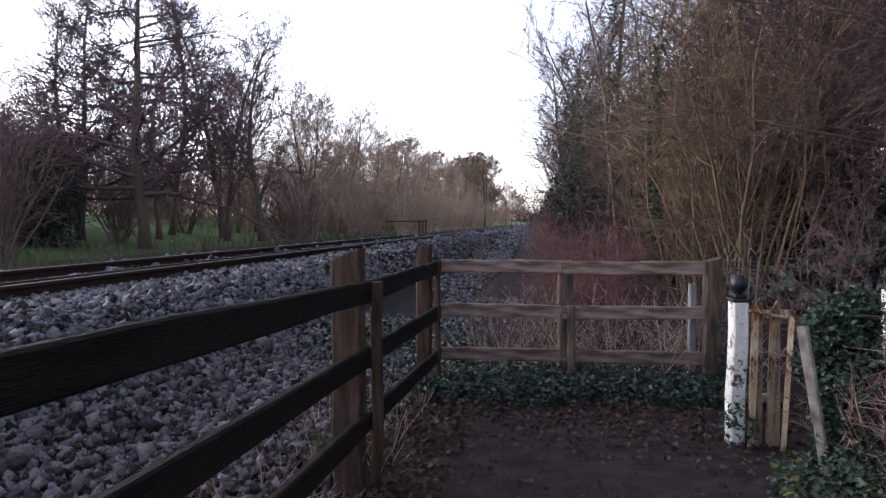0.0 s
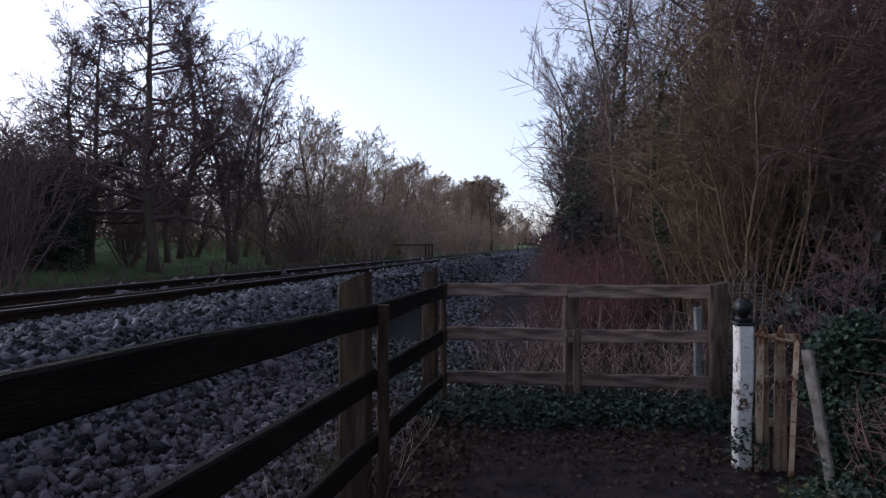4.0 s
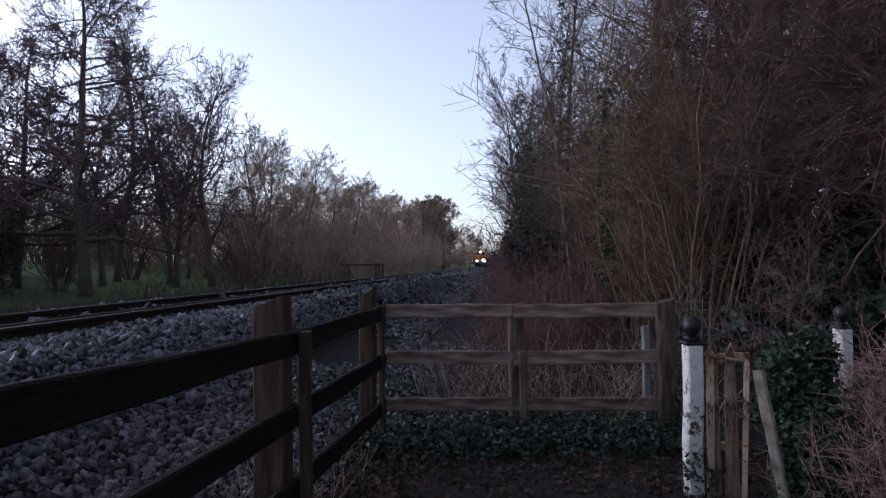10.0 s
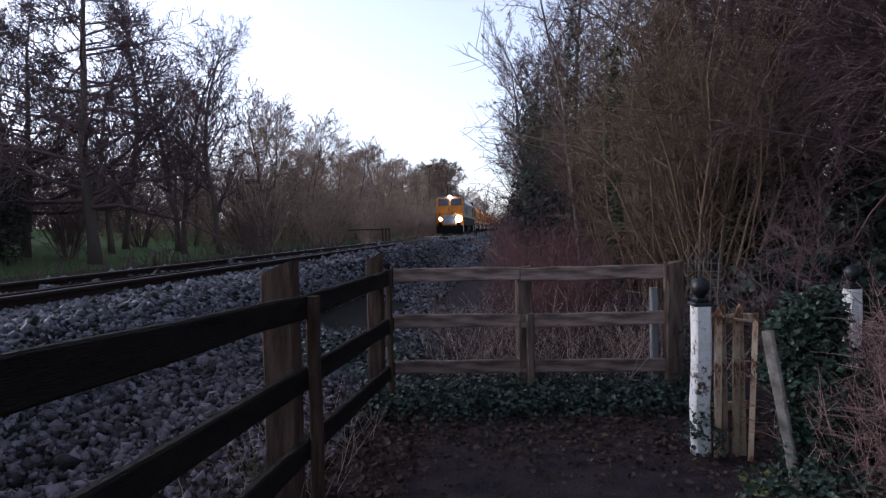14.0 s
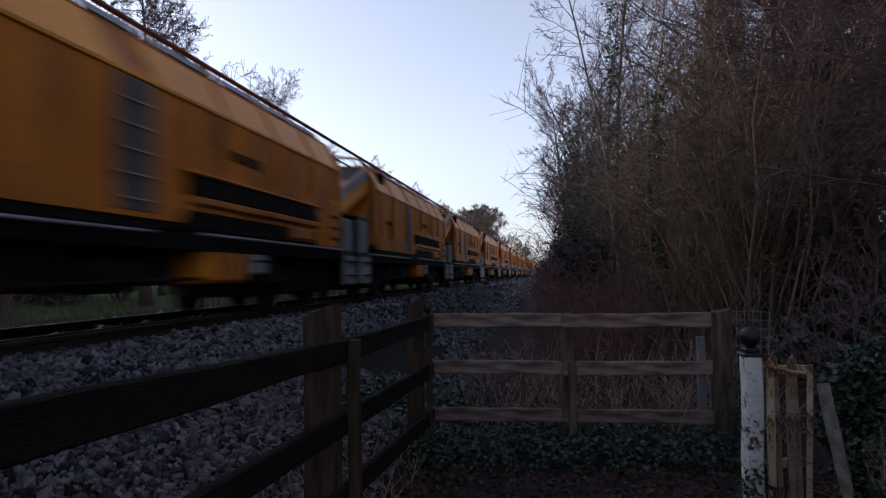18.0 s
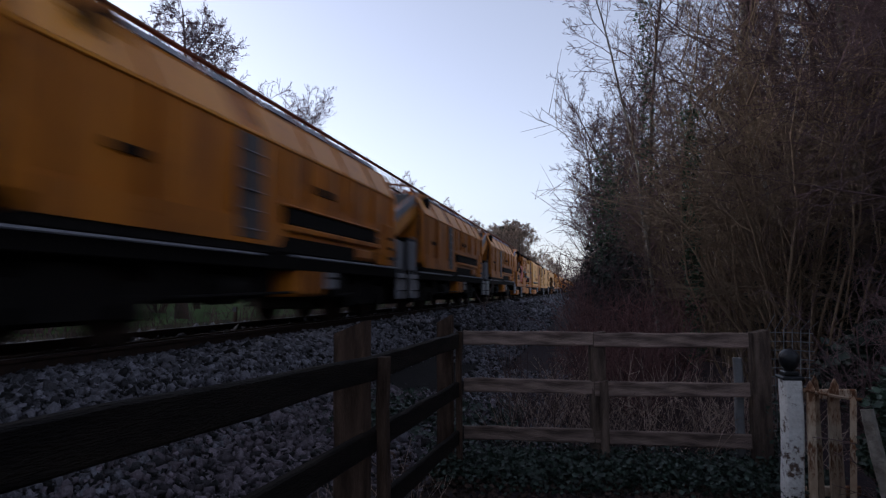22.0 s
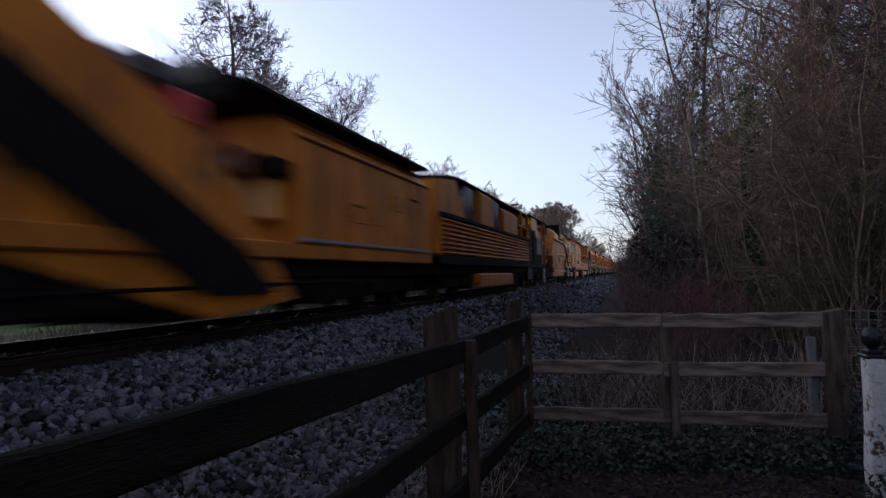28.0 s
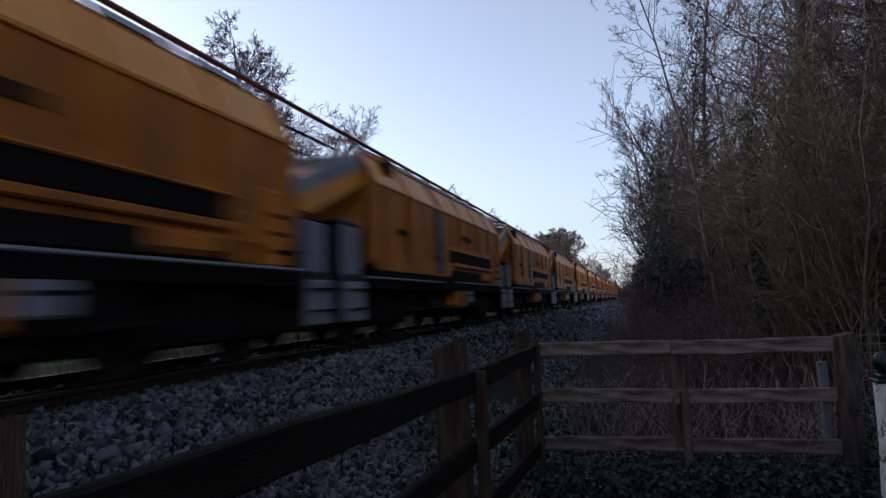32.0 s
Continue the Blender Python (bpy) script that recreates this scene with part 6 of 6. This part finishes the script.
bx(m, "post", 12.25, 12.95, 0.6, 2.6, RECESS, -1.2, 1.32)
part("plough_blade", Shape().side([(9.8, 0.35), (10.2, 0.9), (13.0, 0.9), (13.4, 0.45), (12.6, 0.3)], 0.9, 1.3), RECESS, m)
for y0, y1, z in ((15.4, 16.65, 2.02), (2.6, 4.6, 2.65)):
    bx(m, "slot", y0, y1, z, z + 0.05, FRAME_BLACK, 1.33, 1.345, 0.004)
bars(m, "roof_rail", [[(1.0, 14, 3.35), (1.0, 14.2, 3.6), (1.0, 16.3, 3.6), (1.0, 16.5, 3.35)]], 0.025, YELLOW)
step_panel(m, 1.0, 0.7)
side_steps = bx(m, "step_panel", 18.5, 19.75, 0.52, 1.08, GREY_PANEL, 1.24, 1.32, 0.02, "pale grey step panel")
for k in range(2):
    part("tread", Shape().box(1.32, 1.37, 18.55, 19.7, 0.66 + 0.2 * k, 0.69 + 0.2 * k, 0.005), FRAME_BLACK, side_steps)
for k in range(5):
    part("bent_pipe", Shape().tube([(1.15, 18.5 + 0.3 * k, 2.9 - 0.2 * k), (1.25, 18.8 + 0.3 * k, 3.0 - 0.25 * k), (1.25, 19.1 + 0.25 * k, 2.4 - 0.15 * k), (1.1, 19.2 + 0.2 * k, 1.5)], 0.04 + 0.01 * k, 6), RECESS if k % 2 else YELLOW, m)

# open frame wagon
m = vehicle("open_frame_wagon", "yellow open-frame machine wagon with arched roof bows", 237.4)
chassis(m, 10.2, (2.2, 8.0))
canopy(m, 2.4, 9.8, 3.25, RUST_TOP, (2.6, 4.6, 6.8, 9.4))
part("dark_trough", Shape().side([(0.05, 1.4), (0.0, 2.1), (1.0, 2.05), (2.6, 1.8), (2.6, 1.4)], 0.6, 1.33), FRAME_BLACK, m, "black sheet trough")
part("bent_pipe", Shape().tube([(0.9, 0.3, 2.1), (0.9, 0.5, 2.7), (0.9, 1.0, 2.9), (0.9, 1.8, 2.6), (0.9, 2.6, 2.4)], 0.1, 8), YELLOW, m)
rod(m, "black_drum", (0.5, 0.4, 3.1), (1.0, 0.4, 3.1), 0.25, FRAME_BLACK)
bx(m, "motor_case", 0.8, 1.6, 2.9, 3.3, RECESS, 0.3, 1.1, 0.08)
bx(m, "yellow_box", 0.9, 1.75, 0.6, 1.04, YELLOW, 0.6, 1.3, 0.04)
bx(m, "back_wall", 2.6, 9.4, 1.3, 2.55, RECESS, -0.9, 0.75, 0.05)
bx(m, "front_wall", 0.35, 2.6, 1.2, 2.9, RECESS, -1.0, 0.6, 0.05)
bx(m, "upper_beam", 1.0, 9.6, 2.5, 2.6, YELLOW, 1.15, 1.3)
clutter(m, 0.6, 9.6, 1.25, 3.1, 13, 1.27, 40)
bx(m, "white_window", 2.0, 2.7, 1.95, 2.2, GREY_PANEL, 1.2, 1.27, 0.01)
bx(m, "side_panel", 3.0, 4.4, 1.3, 2.75, SHOULDER_YELLOW, 0.6, 1.1)
bx(m, "side_panel", 5.8, 7.5, 1.35, 2.6, PALE_YELLOW, 0.6, 1.28)
bx(m, "side_panel", 7.7, 9.4, 1.3, 2.0, YELLOW, 0.6, 1.2)
bx(m, "blue_motor", 1.4, 2.3, 1.5, 2.1, GREY_PANEL, 0.6, 1.2, 0.1)
bars(m, "handrail", [[(1.3, 3.6, 1.95 + 0.65 * k), (1.3, 9.6, 1.95 + 0.65 * k)] for k in range(2)], 0.022, GREY_PANEL)
step_panel(m, 5.9, 0.9, 0.55, 1.06)

# rounded cab unit
m = vehicle("control_cab_wagon", "yellow control cab wagon with rounded roof", 247.8)
chassis(m, 7.6, (1.9, 5.7))
part("cab", Shape().prism([(-1.3, 1.15), (1.3, 1.15), (1.3, 2.6), (1.15, 3.1), (0.75, 3.4), (0, 3.5), (-0.75, 3.4), (-1.15, 3.1), (-1.3, 2.6)], 0.5, 7.0), PALE_YELLOW, m)
seams(m, 0.5, 7.0, 1.15, 2.95, 14, 1.303)
clutter(m, 0.4, 6.8, 3.2, 3.7, 15, 0.9, 8)
window(m, 1.6, 2.6, 2.1, 2.9)
window(m, 5.4, 6.1, 2.1, 2.8)
bx(m, "door", 3.4, 4.3, 1.2, 2.9, YELLOW, 1.3, 1.33)
bx(m, "grille", 4.6, 5.2, 1.4, 2.0, FRAME_BLACK, 1.3, 1.33)
step_panel(m, 3.5, 0.7)

# screening and cutting units
m = vehicle("screening_machine", "long yellow screening machine with sloping spoil conveyors", 255.5)
chassis(m, 21.6, (2.6, 19.0))
part("side_wall", Shape().side([(0.5, 1.2), (0.5, 2.7), (4.0, 3.2), (12.0, 3.25), (18.5, 2.7), (21.0, 1.9), (21.0, 1.2)], -1.25, 1.3), PALE_YELLOW, m)
part("rim", Shape().side([(0.5, 2.7), (4.0, 3.2), (12.0, 3.25), (18.5, 2.7), (18.5, 2.82), (12.0, 3.4), (4.0, 3.35), (0.5, 2.85)], -1.3, 1.36), RUST_TOP, m)
seams(m, 3.0, 13.0, 1.25, 3.2, 16, 1.303)
clutter(m, 13.0, 21.0, 1.9, 3.5, 17, 1.2, 26)
bx(m, "roof_box", 4.6, 7.8, 3.3, 3.62, RUST_TOP, -0.9, 1.0, 0.05)
louvre(m, 3.6, 5.2, 2.45, 2.95, 7, x=1.31)
for k in range(7):
    bx(m, "rib", 1.5 + 2.7 * k, 1.62 + 2.7 * k, 1.25, 2.7, YELLOW, 1.28, 1.37)
part("spoil_conveyor", Shape().side([(12.0, 2.6), (12.0, 3.1), (20.5, 3.7), (20.8, 3.3)], -0.6, 0.6), YELLOW, m)
louvre(m, 6.0, 8.0, 1.6, 2.1, 6, x=1.31)
step_panel(m, 10.0, 0.7)

m = vehicle("excavating_machine", "yellow excavating machine with a dark cutter chain housing", 277.5)
chassis(m, 22.4, (2.6, 19.8))
part("cutter_housing", Shape().side([(2.0, 1.2), (4.5, 3.3), (9.5, 3.4), (13.0, 2.2), (15.0, 0.5), (13.0, 0.35), (9.0, 1.2)], -1.1, 1.25), YELLOW, m)
part("cutter_chain", Shape().side([(4.0, 2.6), (9.0, 2.9), (13.6, 1.1), (14.3, 0.6), (12.8, 0.6), (8.8, 2.2), (4.4, 2.1)], 1.2, 1.34), FRAME_BLACK, m)
body(m, "engine_house", 15.0, 21.8, 1.25, 3.0, YELLOW)
canopy(m, 13.5, 22.0, 3.1, FRAME_BLACK)
bx(m, "dark_core", 0.6, 14.0, 1.1, 1.9, RECESS, -1.0, 0.9)
clutter(m, 0.4, 15.0, 1.1, 3.3, 18, 1.3, 50)
seams(m, 15.0, 21.8, 1.25, 3.0, 19)
rod(m, "ram", (1.2, 3.0, 1.3), (1.2, 8.0, 3.3), 0.1, GREY_PANEL)

m = vehicle("engine_wagon", "yellow engine wagon with ribbed sides and white tanks", 300.2)
chassis(m, 17.2, (2.6, 14.6), FRAME_BLACK)
bx(m, "ribbed_side", 0.6, 16.7, 1.25, 2.2, YELLOW, -1.25, 1.25, 0.03)
for k in range(8):
    part("side_rib", Shape().box(1.24, 1.33, 0.7, 16.65, 1.3 + 0.115 * k, 1.355 + 0.115 * k, 0.015), YELLOW, m)
bx(m, "walkway", 0.6, 16.8, 2.2, 2.32, FRAME_BLACK, -1.3, 1.33)
for y in (4.2, 8.6):
    part("white_tank", Shape().tube([(0.75, y, 2.32), (0.75, y, 3.2), (0.75, y, 3.4)], [0.55, 0.55, 0.3], 16), GREY_PANEL, m, "white upright tank", True)
body(m, "cabin", 5.4, 7.6, 2.3, 3.4, YELLOW, 0.2)
body(m, "cabin", 9.6, 13.0, 2.3, 3.2, YELLOW, 0.2)
clutter(m, 3.2, 16.6, 2.3, 3.3, 20, 1.2, 30)
bx(m, "blue_drum", 13.2, 14.2, 2.35, 2.85, FRAME_BLACK, 0.4, 1.2, 0.2)
canopy(m, 3.0, 16.9, 3.35, FRAME_BLACK, (14.6, 16.6), 1.25, 2.3)
part("hood", Shape().side([(0.4, 1.3), (0.4, 3.1), (2.6, 3.3), (3.6, 2.4), (3.6, 1.3)], -1.2, 1.2), YELLOW, m)
bx(m, "lower_skirt", 5.2, 11.8, 0.35, 0.8, YELLOW, 0.9, 1.3, 0.05)
bars(m, "handrail", [[(1.3, 13.2, 2.3), (1.3, 13.2, 2.75), (1.3, 16.8, 2.75), (1.3, 16.8, 2.3)]], 0.02, GREY_PANEL)

m = vehicle("canopy_cab_wagon", "short yellow cab wagon with pale louvre panel under a canopy", 317.6)
chassis(m, 6.6, (1.7, 4.9), FRAME_BLACK)
part("cab", Shape().prism([(-1.25, 1.2), (1.25, 1.2), (1.25, 2.8), (0.9, 3.3), (-0.9, 3.3), (-1.25, 2.8)], 1.9, 4.4), YELLOW, m)
bx(m, "back_wall", 0.2, 1.9, 1.0, 2.6, FRAME_BLACK, -0.9, 0.7, 0.05)
bars(m, "ladder", [[(1.3, -0.3, 0.5), (1.3, -0.3, 2.6)], [(1.3, 0.4, 0.5), (1.3, 0.4, 2.6)]] + [[(1.3, -0.3, 0.6 + 0.26 * k), (1.3, 0.4, 0.6 + 0.26 * k)] for k in range(7)], 0.025, BLUE_GREY)
step_panel(m, -0.4, 0.85, 0.5, 1.12, 1.26)
bx(m, "dark_lower", 1.2, 4.45, 1.18, 1.7, FRAME_BLACK, -1.1, 1.28, 0.02)
bx(m, "dark_door", 1.2, 2.5, 1.7, 2.7, FRAME_BLACK, -1.1, 1.27, 0.02)
clutter(m, 0.2, 1.9, 1.2, 3.2, 41, 1.2, 10)
part("hood", Shape().side([(0.3, 2.8), (0.2, 3.0), (0.6, 3.34), (2.1, 3.36), (2.5, 3.2), (2.7, 2.5), (2.1, 2.5), (1.9, 2.8)], -1.2, 1.3), SHOULDER_YELLOW, m, "bright yellow hood under the canopy")
bx(m, "louvre_panel", 2.6, 4.3, 1.76, 2.56, GREY_PANEL, 1.24, 1.28, 0.01, "pale blue-grey louvre panel")
for k in range(6):
    part("slat", Shape().box(1.27, 1.31, 2.65, 4.25, 1.82 + 0.125 * k, 1.84 + 0.125 * k, 0.005), BLUE_GREY, m)
canopy(m, 0.2, 6.9, 3.38, FRAME_BLACK, (0.5, 4.9, 6.2))
bars(m, "handrail", [[(1.28, 4.6, 1.2), (1.28, 4.6, 2.3), (1.28, 6.3, 2.3), (1.28, 6.3, 1.2)]], 0.02, GREY_PANEL)
step_panel(m, 5.0, 0.6)

m = vehicle("trough_machine", "deep yellow trough machine with sloping beam and end cab", 324.4)
chassis(m, 16.9, (2.4, 14.3), FRAME_BLACK)
part("conveyor_head", Shape().side([(0.2, 2.9), (0.3, 3.2), (3.6, 3.5), (5.8, 3.2), (5.6, 2.9), (3.4, 3.1)], -0.9, 0.9), FRAME_BLACK, m)
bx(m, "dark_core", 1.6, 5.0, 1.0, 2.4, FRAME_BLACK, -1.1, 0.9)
part("side_beam", Shape().side([(1.8, 1.75), (3.2, 2.72), (9.6, 2.66), (10.6, 2.5), (11.5, 2.0), (11.2, 1.92), (4.0, 1.86)], -1.3, 1.38), YELLOW, m)
part("beam_flange", Shape().side([(3.2, 2.68), (3.2, 2.76), (9.6, 2.7), (10.6, 2.54), (10.6, 2.47), (9.6, 2.63)], 1.36, 1.46), RUST_TOP, m, "dark rusty ledge along the beam")
part("beam_lip", Shape().side([(3.6, 1.84), (3.6, 1.89), (11.3, 1.96), (11.3, 1.91)], 1.36, 1.43), SHOULDER_YELLOW, m)
bx(m, "lower_panel", 3.0, 10.75, 0.86, 1.85, YELLOW, -1.25, 1.35, 0.03)
bx(m, "panel_lip", 3.0, 10.75, 0.84, 0.9, SHOULDER_YELLOW, 1.34, 1.4, 0.01)
bx(m, "lower_skirt", 3.0, 10.7, 0.56, 0.82, YELLOW, 0.6, 1.3, 0.03)
for y in (5.0, 8.9):
    bx(m, "panel_joint", y, y + 0.02, 0.92, 1.82, FRAME_BLACK, 1.34, 1.354, 0.002)
louvre(m, 6.6, 7.2, 1.38, 1.74, 7, x=1.352)
louvre(m, 10.3, 10.65, 1.0, 1.6, 7, x=1.352)
bx(m, "sign_plate", 10.15, 10.5, 2.1, 2.26, GREY_PANEL, 1.38, 1.392, 0.004)
bx(m, "dark_end", 10.75, 13.4, 0.95, 2.3, FRAME_BLACK, -1.1, 1.1)
part("sloping_strut", Shape().side([(10.4, 2.64), (11.0, 2.64), (13.85, 1.62), (13.85, 1.16), (11.9, 1.16), (11.9, 1.9), (10.9, 2.3)], 1.2, 1.37), YELLOW, m, "broad yellow sloping strut with rusty edges")
part("strut_flange", Shape().side([(10.45, 2.62), (10.75, 2.64), (13.3, 1.36), (13.3, 1.24)], 1.36, 1.44), RUST_TOP, m)
body(m, "engine_house", 4.2, 13.85, 2.6, 3.44, PALE_YELLOW, 0.3)
bx(m, "roof_edge", 7.9, 13.85, 3.38, 3.5, RUST_TOP, 0.8, 1.1, 0.02, "rust-red roof edge")
bx(m, "gutter", 7.9, 13.85, 3.11, 3.15, RUST_TOP, 1.31, 1.36, 0.01)
bx(m, "intake_box", 6.85, 7.85, 2.82, 3.7, FRAME_BLACK, 0.5, 1.36, 0.06, "black air intake box")
bx(m, "intake_cap", 6.75, 7.95, 3.7, 3.78, FRAME_BLACK, 0.4, 1.4, 0.02)
bx(m, "vent_slot", 8.3, 10.15, 2.86, 2.98, FRAME_BLACK, 1.32, 1.345, 0.004)
bx(m, "slot_lip", 8.25, 10.2, 2.98, 3.0, YELLOW, 1.32, 1.37, 0.004)
louvre(m, 10.6, 13.15, 2.78, 3.1, 8, x=1.335)
bx(m, "recessed_step", 12.4, 13.3, 2.3, 2.4, FRAME_BLACK, 1.2, 1.34, 0.01)
bx(m, "tan_panel", 11.4, 13.85, 1.66, 2.62, PALE_YELLOW, -1.2, 1.3, 0.02)
bx(m, "corner_post", 13.85, 14.1, 1.1, 3.44, RUST_TOP, -1.3, 1.34, 0.03, "rusty brown corner post")
body(m, "end_cab", 14.1, 16.7, 1.12, 3.32, PALE_YELLOW, 0.3)
window(m, 15.0, 16.06, 2.24, 2.9, 1.335)
bx(m, "canopy_edge", 13.9, 16.5, 3.3, 3.42, RUST_TOP, -1.1, 1.12, 0.02)
bx(m, "grey_cover", 14.2, 14.7, 1.8, 2.2, BLUE_GREY, 1.32, 1.345, 0.006)
bx(m, "foot_rail", 14.6, 16.7, 1.56, 1.62, GREY_PANEL, 1.33, 1.37, 0.008)
bx(m, "dark_ledge", 14.5, 16.7, 1.44, 1.55, FRAME_BLACK, 1.3, 1.36, 0.01)
bars(m, "handrail", [[(1.38, 14.15, 1.2), (1.38, 14.15, 2.6)], [(1.38, 14.9, 1.2), (1.38, 14.9, 2.1)]], 0.02, YELLOW)
for k in range(2):
    bx(m, "lettering_bar", 15.7, 16.2 - 0.1 * k, 1.98 + 0.08 * k, 2.02 + 0.08 * k, FRAME_BLACK, 1.325, 1.34, 0.002)
step_panel(m, 13.3, 1.0, 0.5, 1.4, 1.36)
clutter(m, 1.0, 3.2, 0.9, 2.4, 21, 1.2, 14)
clutter(m, 14.9, 16.8, 0.45, 0.95, 22, 1.2, 8)

m = vehicle("generator_wagon", "yellow generator wagon with a windowed cab and tall box body", 340.7)
chassis(m, 13.5, (2.4, 11.2))
part("cab", Shape().side([(0.5, 1.15), (0.4, 2.3), (0.9, 3.25), (5.7, 3.32), (5.7, 1.15)], -1.3, 1.3), YELLOW, m)
part("cab_side", Shape().box(1.29, 1.325, 2.3, 5.65, 1.2, 2.25, 0.01), YELLOW, m)
bx(m, "roof_edge", 0.6, 5.75, 3.22, 3.36, RUST_TOP, -1.35, 1.38, 0.03, "dark rust-red roof edge")
window(m, 1.75, 2.9, 2.25, 3.05)
# black box put where the open cab front lies in shade
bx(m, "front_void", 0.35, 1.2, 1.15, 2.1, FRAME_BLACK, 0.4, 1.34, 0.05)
bx(m, "front_pane", 0.55, 1.3, 2.3, 2.8, DARK_GLASS, 0.2, 1.32, 0.02)
bx(m, "bright_panel", 2.6, 3.95, 1.5, 2.22, SHOULDER_YELLOW, 1.3, 1.336, 0.006, "fresh bright yellow panel")
for z in (1.62, 1.86):
    bx(m, "slot", 4.2, 5.2, z, z + 0.06, FRAME_BLACK, 1.3, 1.336, 0.004)
bx(m, "lower_ledge", 1.5, 5.5, 1.02, 1.2, FRAME_BLACK, 1.25, 1.335, 0.01)
seams(m, 2.6, 5.6, 1.15, 3.3, 24, 1.303)
bx(m, "grey_plate", 1.2, 2.2, 1.35, 1.5, GREY_PANEL, 1.29, 1.325, 0.004)
bx(m, "dark_slot", 5.7, 6.25, 1.2, 3.2, FRAME_BLACK, -1.0, 0.9)
body(m, "box_body", 6.25, 13.3, 1.25, 3.35, PALE_YELLOW)
seams(m, 6.25, 13.3, 1.25, 3.35, 25)
bx(m, "grille", 8.2, 10.1, 1.5, 1.78, FRAME_BLACK, 1.33, 1.345, 0.004)
bx(m, "sign_plate", 11.8, 12.3, 1.85, 2.1, GREY_PANEL, 1.33, 1.345, 0.004)
canopy(m, 10.8, 13.6, 3.38, RUST_TOP)
bx(m, "lower_skirt", 0.6, 2.4, 0.45, 0.8, YELLOW, 0.7, 1.3, 0.05)
bx(m, "lower_skirt", 6.7, 9.6, 0.45, 0.82, YELLOW, 0.7, 1.3, 0.05)
step_panel(m, 5.6, 0.7)

m = vehicle("gallery_wagon", "yellow open gallery wagon with long handrails", 353.9)
chassis(m, 13.0, (2.4, 10.6))
canopy(m, 0.2, 12.9, 3.3, RUST_TOP, (0.4, 2.2, 4.0, 6.2, 8.4, 10.6, 12.6))
bx(m, "dark_core", 0.6, 12.5, 1.3, 2.9, RECESS, -0.9, 0.5)
clutter(m, 0.5, 12.4, 1.7, 3.2, 26, 1.2, 34)
bx(m, "yellow_core", 2.4, 4.0, 2.2, 3.3, YELLOW, -0.8, 1.2, 0.1)
bx(m, "side_panel", 0.5, 12.6, 1.25, 1.75, YELLOW, 1.2, 1.28)
bars(m, "handrail", [[(1.33, 0.4, z), (1.33, 12.7, z)] for z in (1.3, 1.9, 2.4)], 0.022, GREY_PANEL)
bx(m, "lower_skirt", 3.6, 8.8, 0.5, 0.85, YELLOW, 0.7, 1.3, 0.05)
bx(m, "end_post", 11.9, 12.15, 1.2, 3.4, RUST_TOP, -1.2, 1.26, 0.03, "rusty brown end post")
hood = part("hood", Shape().side([(12.15, 1.95), (12.15, 3.42), (13.4, 3.48), (18.2, 3.44), (18.5, 3.3), (18.3, 3.05), (17.2, 2.75), (16.5, 2.42), (13.3, 1.9)], -1.1, 1.14), PALE_YELLOW, m, "long tan hood reaching over the next wagon")
part("hood_flange", Shape().side([(13.2, 1.84), (13.2, 1.94), (16.5, 2.47), (17.2, 2.8), (18.3, 3.08), (18.3, 2.98), (17.2, 2.68), (16.5, 2.35)], -1.15, 1.2), RUST_TOP, hood, "rusty lower flange")
part("stiffener", Shape().side([(14.6, 2.2), (16.4, 2.75), (16.4, 2.68), (14.6, 2.12)], 1.12, 1.19), YELLOW, hood)
for y in (13.2, 15.2):
    part("rib", Shape().box(1.12, 1.17, y, y + 0.08, 2.3, 3.42, 0.006), YELLOW, hood)
part("motor", Shape().tube([(0.9, 17.3, 2.86), (1.32, 17.3, 2.86)], 0.2, 12), FRAME_BLACK, hood)
part("bracket", Shape().box(1.1, 1.24, 16.4, 17.4, 2.5, 2.66, 0.02), FRAME_BLACK, hood)
part("drum", Shape().tube([(-1.16, 18.2, 3.2), (1.22, 18.2, 3.2)], 0.17, 12), FRAME_BLACK, hood)
bx(m, "end_platform", 12.6, 14.6, 0.98, 1.12, FRAME_BLACK, -1.2, 1.28, 0.02)
bx(m, "end_beam", 13.6, 15.0, 0.62, 0.84, YELLOW, -1.2, 1.26, 0.03)
rod(m, "prop", (1.1, 12.6, 1.1), (1.1, 14.6, 2.15), 0.05, RUST_TOP)
bars(m, "handrail", [[(1.26, 12.4, 1.1), (1.26, 12.4, 2.0), (1.26, 14.4, 2.0), (1.26, 14.4, 1.1)]], 0.02, GREY_PANEL)
step_panel(m, 2.6, 0.7)
step_panel(m, 11.9, 0.9, 0.5, 1.05)


def draw_to_length():
    """Brings the vehicles from their drawings' units along the track to metres; wheels and buffers keep their shape."""
    gear = {WHEELSET, BOGIE, BOLSTER, BEAM, BUFFER, *SIDE_FRAMES}
    done = set()
    for v, _ in VEHICLES:
        for ob in v.children:
            ob.location.y *= LENGTHS
        for ob in v.children_recursive:
            if ob.type == "MESH" and ob.data not in gear and ob.data not in done:
                done.add(ob.data)
                own = v.name.startswith(("hopper", "diesel"))
                ob.data.transform(Matrix.Translation((0, 0, 0 if own else DROP)) @ Matrix.Diagonal((1, LENGTHS, 1 if own else HEIGHTS, 1)))


def motions():
    for v, back in VEHICLES:
        runs(v, back)


draw_to_length()
motions()
